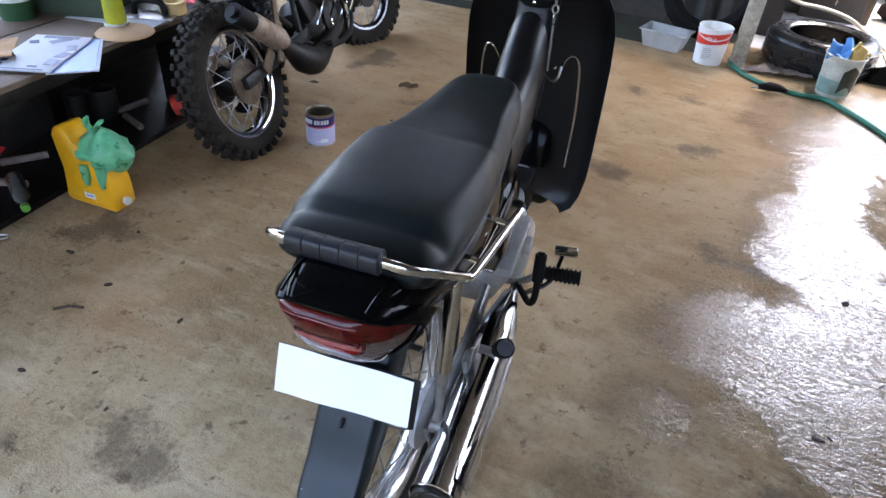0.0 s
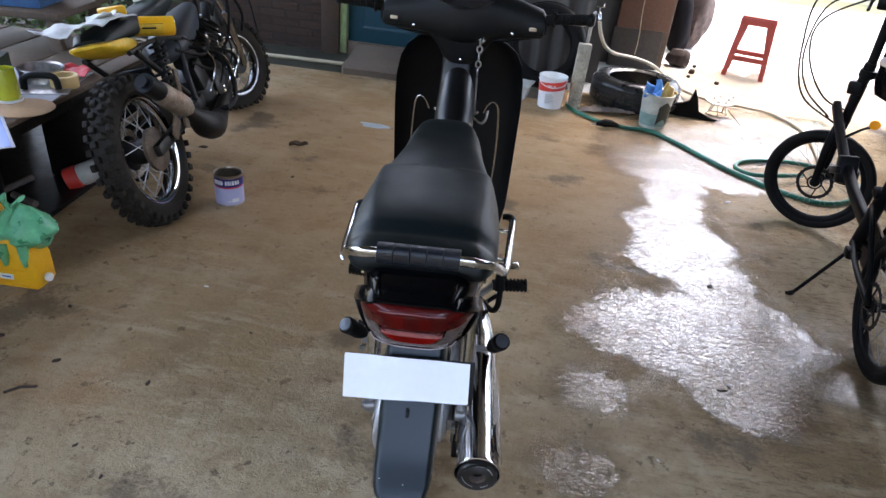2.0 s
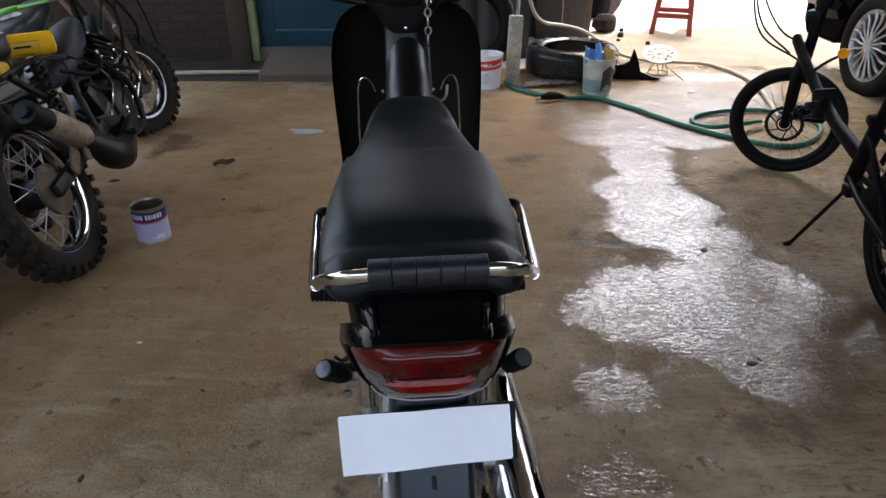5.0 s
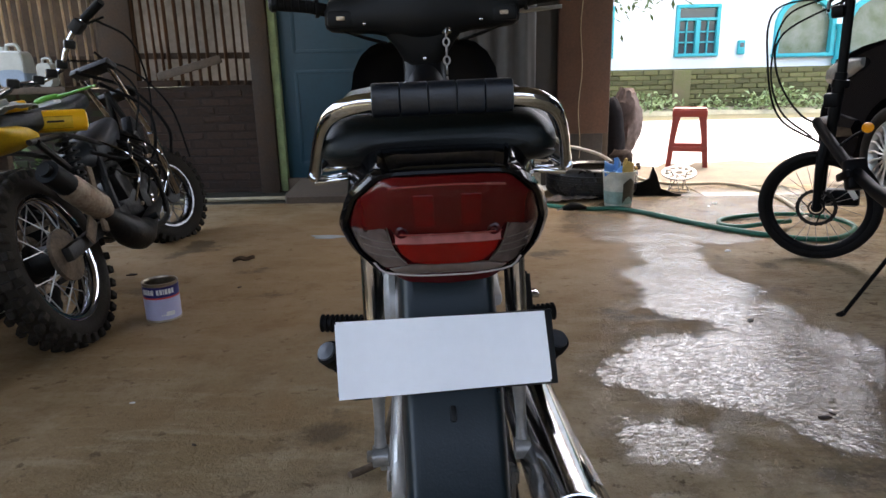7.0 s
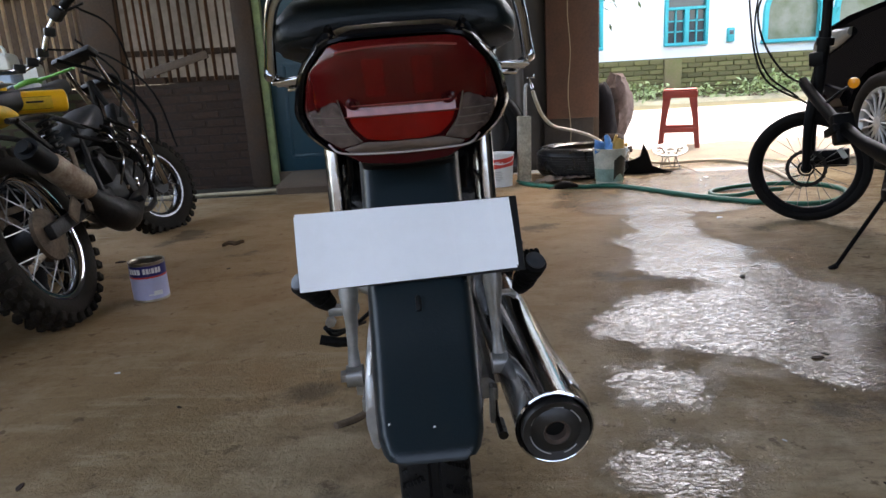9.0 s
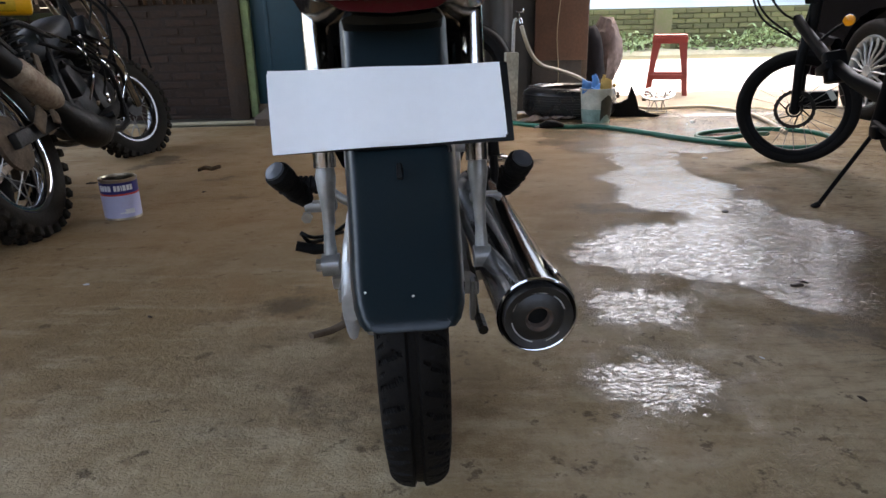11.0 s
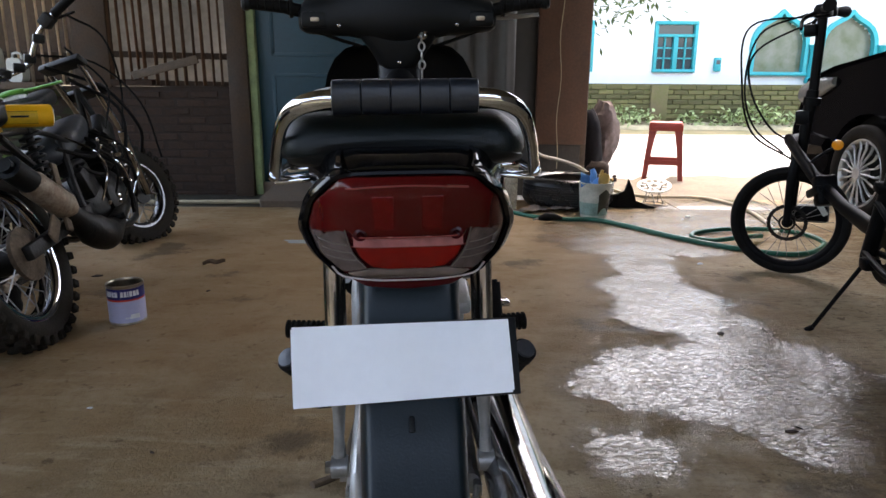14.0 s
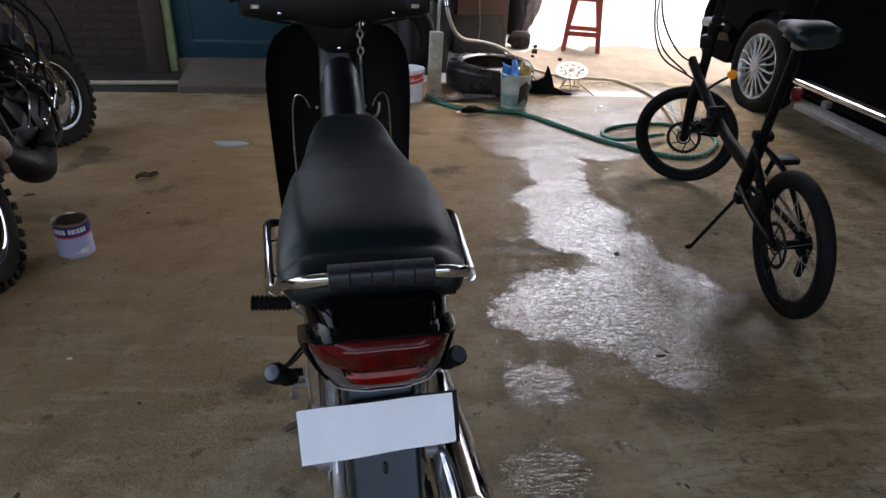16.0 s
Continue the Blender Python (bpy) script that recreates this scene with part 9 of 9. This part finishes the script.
def car_wheel(y, x, name):
    hub = solid(name, lambda bm: lathe(bm, [(0.001, 0.02), (0.035, 0.018), (0.045, 0.0), (0.04, -0.06), (0.001, -0.06)], 24, pose(0, 0, 0, 0, 0, 180), axis="x"), ALU, car, m=pose(x, y, 0.288))
    solid("tyre", lambda bm: loft(bm, [[Vector((h, r * math.cos(t), r * math.sin(t))) for r, h in ((0.215, 0.005), (0.235, -0.012), (0.28, -0.016), (0.305, 0.0), (0.31, 0.03), (0.31, 0.14), (0.30, 0.17), (0.22, 0.17), (0.21, 0.08))] for t in [2 * math.pi * k / 56 for k in range(56)]], closed=True), RUBBER, hub, smooth=50)
    solid("rim", lambda bm: [loft(bm, [[Vector((h, r * math.cos(t), r * math.sin(t))) for r, h in ((0.195, 0.010), (0.212, -0.002), (0.220, 0.004), (0.216, 0.03), (0.20, 0.15), (0.19, 0.15), (0.19, 0.03))] for t in [2 * math.pi * k / 56 for k in range(56)]], closed=True)], ALU, hub, smooth=50)
    for k in range(18):
        a = 2 * math.pi * k / 18
        solid("spoke", lambda bm: tube(bm, [(-0.006, 0.035 * math.cos(a), 0.035 * math.sin(a)), (-0.002, 0.10 * math.cos(a), 0.10 * math.sin(a)), (0.004, 0.16 * math.cos(a + 0.05), 0.16 * math.sin(a + 0.05)), (0.004, 0.20 * math.cos(a - 0.02), 0.20 * math.sin(a - 0.02))], [0.010, 0.008, 0.010, 0.013], 6, smooth=2, flat=0.7), ALU, hub)
    solid("brake_back", lambda bm: lathe(bm, [(0.001, 0.05), (0.19, 0.05), (0.19, 0.06), (0.001, 0.06)], 28, axis="x"), MATTE_BLACK, hub)


car_wheel(4.15, -0.01, "front_wheel")
car_wheel(1.50, -0.01, "rear_wheel")
solid("arch_liner", lambda bm: [box(bm, (0.35, y, 0.50), (0.5, 0.72, 0.40)) for y in (4.15, 1.50)] + [box(bm, (0.85, 2.8, 0.24), (1.5, 4.0, 0.06))], MATTE_BLACK, car, smooth=0)
boardm = solid("running_board", lambda bm: [box(bm, (-0.04, 2.74, 0.20), (0.15, 1.54, 0.035), (0, 0, 0), 0.010)], DIRTY_ALU, car, "ribbed metal running board")
solid("board_rib", lambda bm: [box(bm, (-0.095 + 0.022 * i, 2.74, 0.2185), (0.010, 1.50, 0.006), (0, 0, 0), 0.002) for i in range(6)], DIRTY_ALU, boardm)
for y in (2.2, 3.40):
    solid("board_bracket", lambda bm: box(bm, (0.05, y, 0.235), (0.10, 0.05, 0.05), (0, 0, 0), 0.006), DIRTY_ALU, boardm)
solid("wing_mirror", lambda bm: [loft(bm, [ring(y, 1.12, w, h, 16, 2.6, cx=-0.10) for y, w, h in ((3.58, 0.07, 0.06), (3.66, 0.09, 0.075), (3.74, 0.07, 0.055))]), tube(bm, [(0.03, 3.68, 1.07), (-0.05, 3.66, 1.09)], 0.02, 8)], CAR_PAINT, car)

# ---- litter on the floor ----
def chip(seed, s):
    def build(bm):
        rnd = random.Random(seed)
        n = 7
        ringp = [(s * rnd.uniform(0.6, 1.1) * math.cos(6.283 * k / n), s * rnd.uniform(0.25, 0.6) * math.sin(6.283 * k / n)) for k in range(n)]
        loft(bm, [[Vector((x, y, 0.0)) for x, y in ringp], [Vector((x * 0.9, y * 0.9, s * rnd.uniform(0.12, 0.3))) for x, y in ringp]])
    return build


def leaf_shape(bm):
    rings = []
    for i in range(9):
        t = i / 8
        w = 0.026 * math.sin(math.pi * min(0.98, 0.04 + t * 0.96)) ** 0.8 * (1 + 0.25 * math.sin(i * 2.1))
        rings.append([Vector((0.10 * (t - 0.5), w * f, 0.004 + 0.016 * abs(f) ** 1.5 + 0.008 * math.sin(t * 5) ** 2 + d)) for f, d in ((-1, 0), (-0.4, 0), (0.3, 0), (1, 0), (1, 0.0015), (0.3, 0.0015), (-0.4, 0.0015), (-1, 0.0015))])
    loft(bm, rings)


one("dry_leaf", leaf_shape, BROWN_LEAF, pose(-1.30, 2.925, 0.001, 0, 0, 20), "curled dry brown leaf", "leaf", "litter on the floor")
for i, (x, y, s) in enumerate(((-1.63, 1.148, 0.018), (-1.404, 1.083, 0.016), (-1.105, 1.056, 0.014), (-1.529, 1.333, 0.012), (-1.33, 0.728, 0.014), (-1.16, 0.805, 0.010), (-1.043, 0.728, 0.010), (-0.92, 1.35, 0.010), (-1.75, 2.75, 0.025), (-1.20, 2.55, 0.012), (0.45, 0.95, 0.010))):
    one("wood_chip", chip(60 + i, s), DARK_LEAF, pose(x, y, 0.0005, 0, 0, 47 * i), "small dark wood chip on the floor", "wood chip", "litter on the floor", smooth=0)
one("twig", lambda bm: tube(bm, [(-0.04, 0, 0.004), (0, 0.008, 0.004), (0.04, -0.004, 0.004)], 0.004, 5), DARK_LEAF, pose(-1.418, 0.952, 0.0, 0, 0, 35), "short dark twig on the floor", "twig", "litter on the floor", smooth=0)
for i, (x, y, s) in enumerate(((-1.168, 1.56, 0.010), (0.98, 3.0, 0.02), (1.35, 4.15, 0.03), (1.28, 4.05, 0.018), (0.35, 1.1, 0.006))):
    one("paper_scrap", chip(90 + i, s), WHITE_PLASTIC, pose(x, y, 0.0005, 0, 0, 31 * i), "tiny white paper scrap lying on the floor", "scrap", "litter on the floor", smooth=0)
one("paint_spill", lambda bm: loft(bm, [[Vector(((0.085 + 0.018 * math.sin(3 * a) + 0.010 * math.sin(5 * a + 1)) * f * math.cos(a), (0.048 + 0.010 * math.sin(2 * a + 1)) * f * math.sin(a), z)) for a in [2 * math.pi * k / 30 for k in range(30)]] for f, z in ((1.0, 0.0008), (0.97, 0.0022), (0.3, 0.0026))]), SPILL, pose(-1.0, 3.41, 0, 0, 0, -8), "dried pale blue-grey paint spill", "paint spill")
for i, (x, y, s) in enumerate(((0.60, 1.45, 0.035), (0.70, 2.10, 0.04), (0.63, 1.47, 0.02))):
    one("wet_debris", chip(70 + i, s * 0.5), DARK_LEAF, pose(x, y, 0.0005, 0, 0, 60 * i), "dark wet leaf scrap in the puddle", "leaf scrap", "litter on the floor")

# tall white canister behind the trail motorcycle
ledge = solid("ledge", lambda bm: box(bm, (-3.75, 4.98, 0.79), (1.2, 0.26, 0.05), bevel=0.006), OLD_WOOD, label="old wooden ledge on the brick wall", kind="structure")
jc = thing("canister", pose(-3.55, 4.95, 0.815, 0, 0, 0), "milky plastic canister half full of pale liquid", "canister")
solid("canister_wall", lambda bm: [loft(bm, [ring(y, 0.13, w, h, 20, 4) for y, w, h in ((-0.07, 0.095, 0.12), (-0.06, 0.105, 0.13), (0.06, 0.105, 0.13), (0.07, 0.095, 0.12))]), tube(bm, [(-0.05, 0, 0.25), (-0.04, 0, 0.30), (0.03, 0, 0.30), (0.05, 0, 0.25)], 0.013, 8, smooth=3), tube(bm, [(-0.075, 0, 0.25), (-0.075, 0, 0.29)], 0.022, 12)], FROSTED, jc)
solid("liquid_band", lambda bm: loft(bm, [ring(y, 0.065, w, h, 20, 4) for y, w, h in ((-0.0715, 0.096, 0.062), (-0.0605, 0.1065, 0.064), (0.0605, 0.1065, 0.064), (0.0715, 0.096, 0.062))]), PALE_BLUE, jc)
one("small_canister", lambda bm: [loft(bm, [ring(y, 0.085, w, 0.085, 16, 4) for y, w in ((-0.045, 0.055), (0.045, 0.055))]), tube(bm, [(-0.03, 0, 0.16), (-0.02, 0, 0.20), (0.03, 0, 0.20), (0.04, 0, 0.16)], 0.009, 8, smooth=3)], FROSTED, pose(-3.32, 4.95, 0.815), "small milky plastic can", "can")

# ---- many small pieces last ----
for build in LATER:
    build()
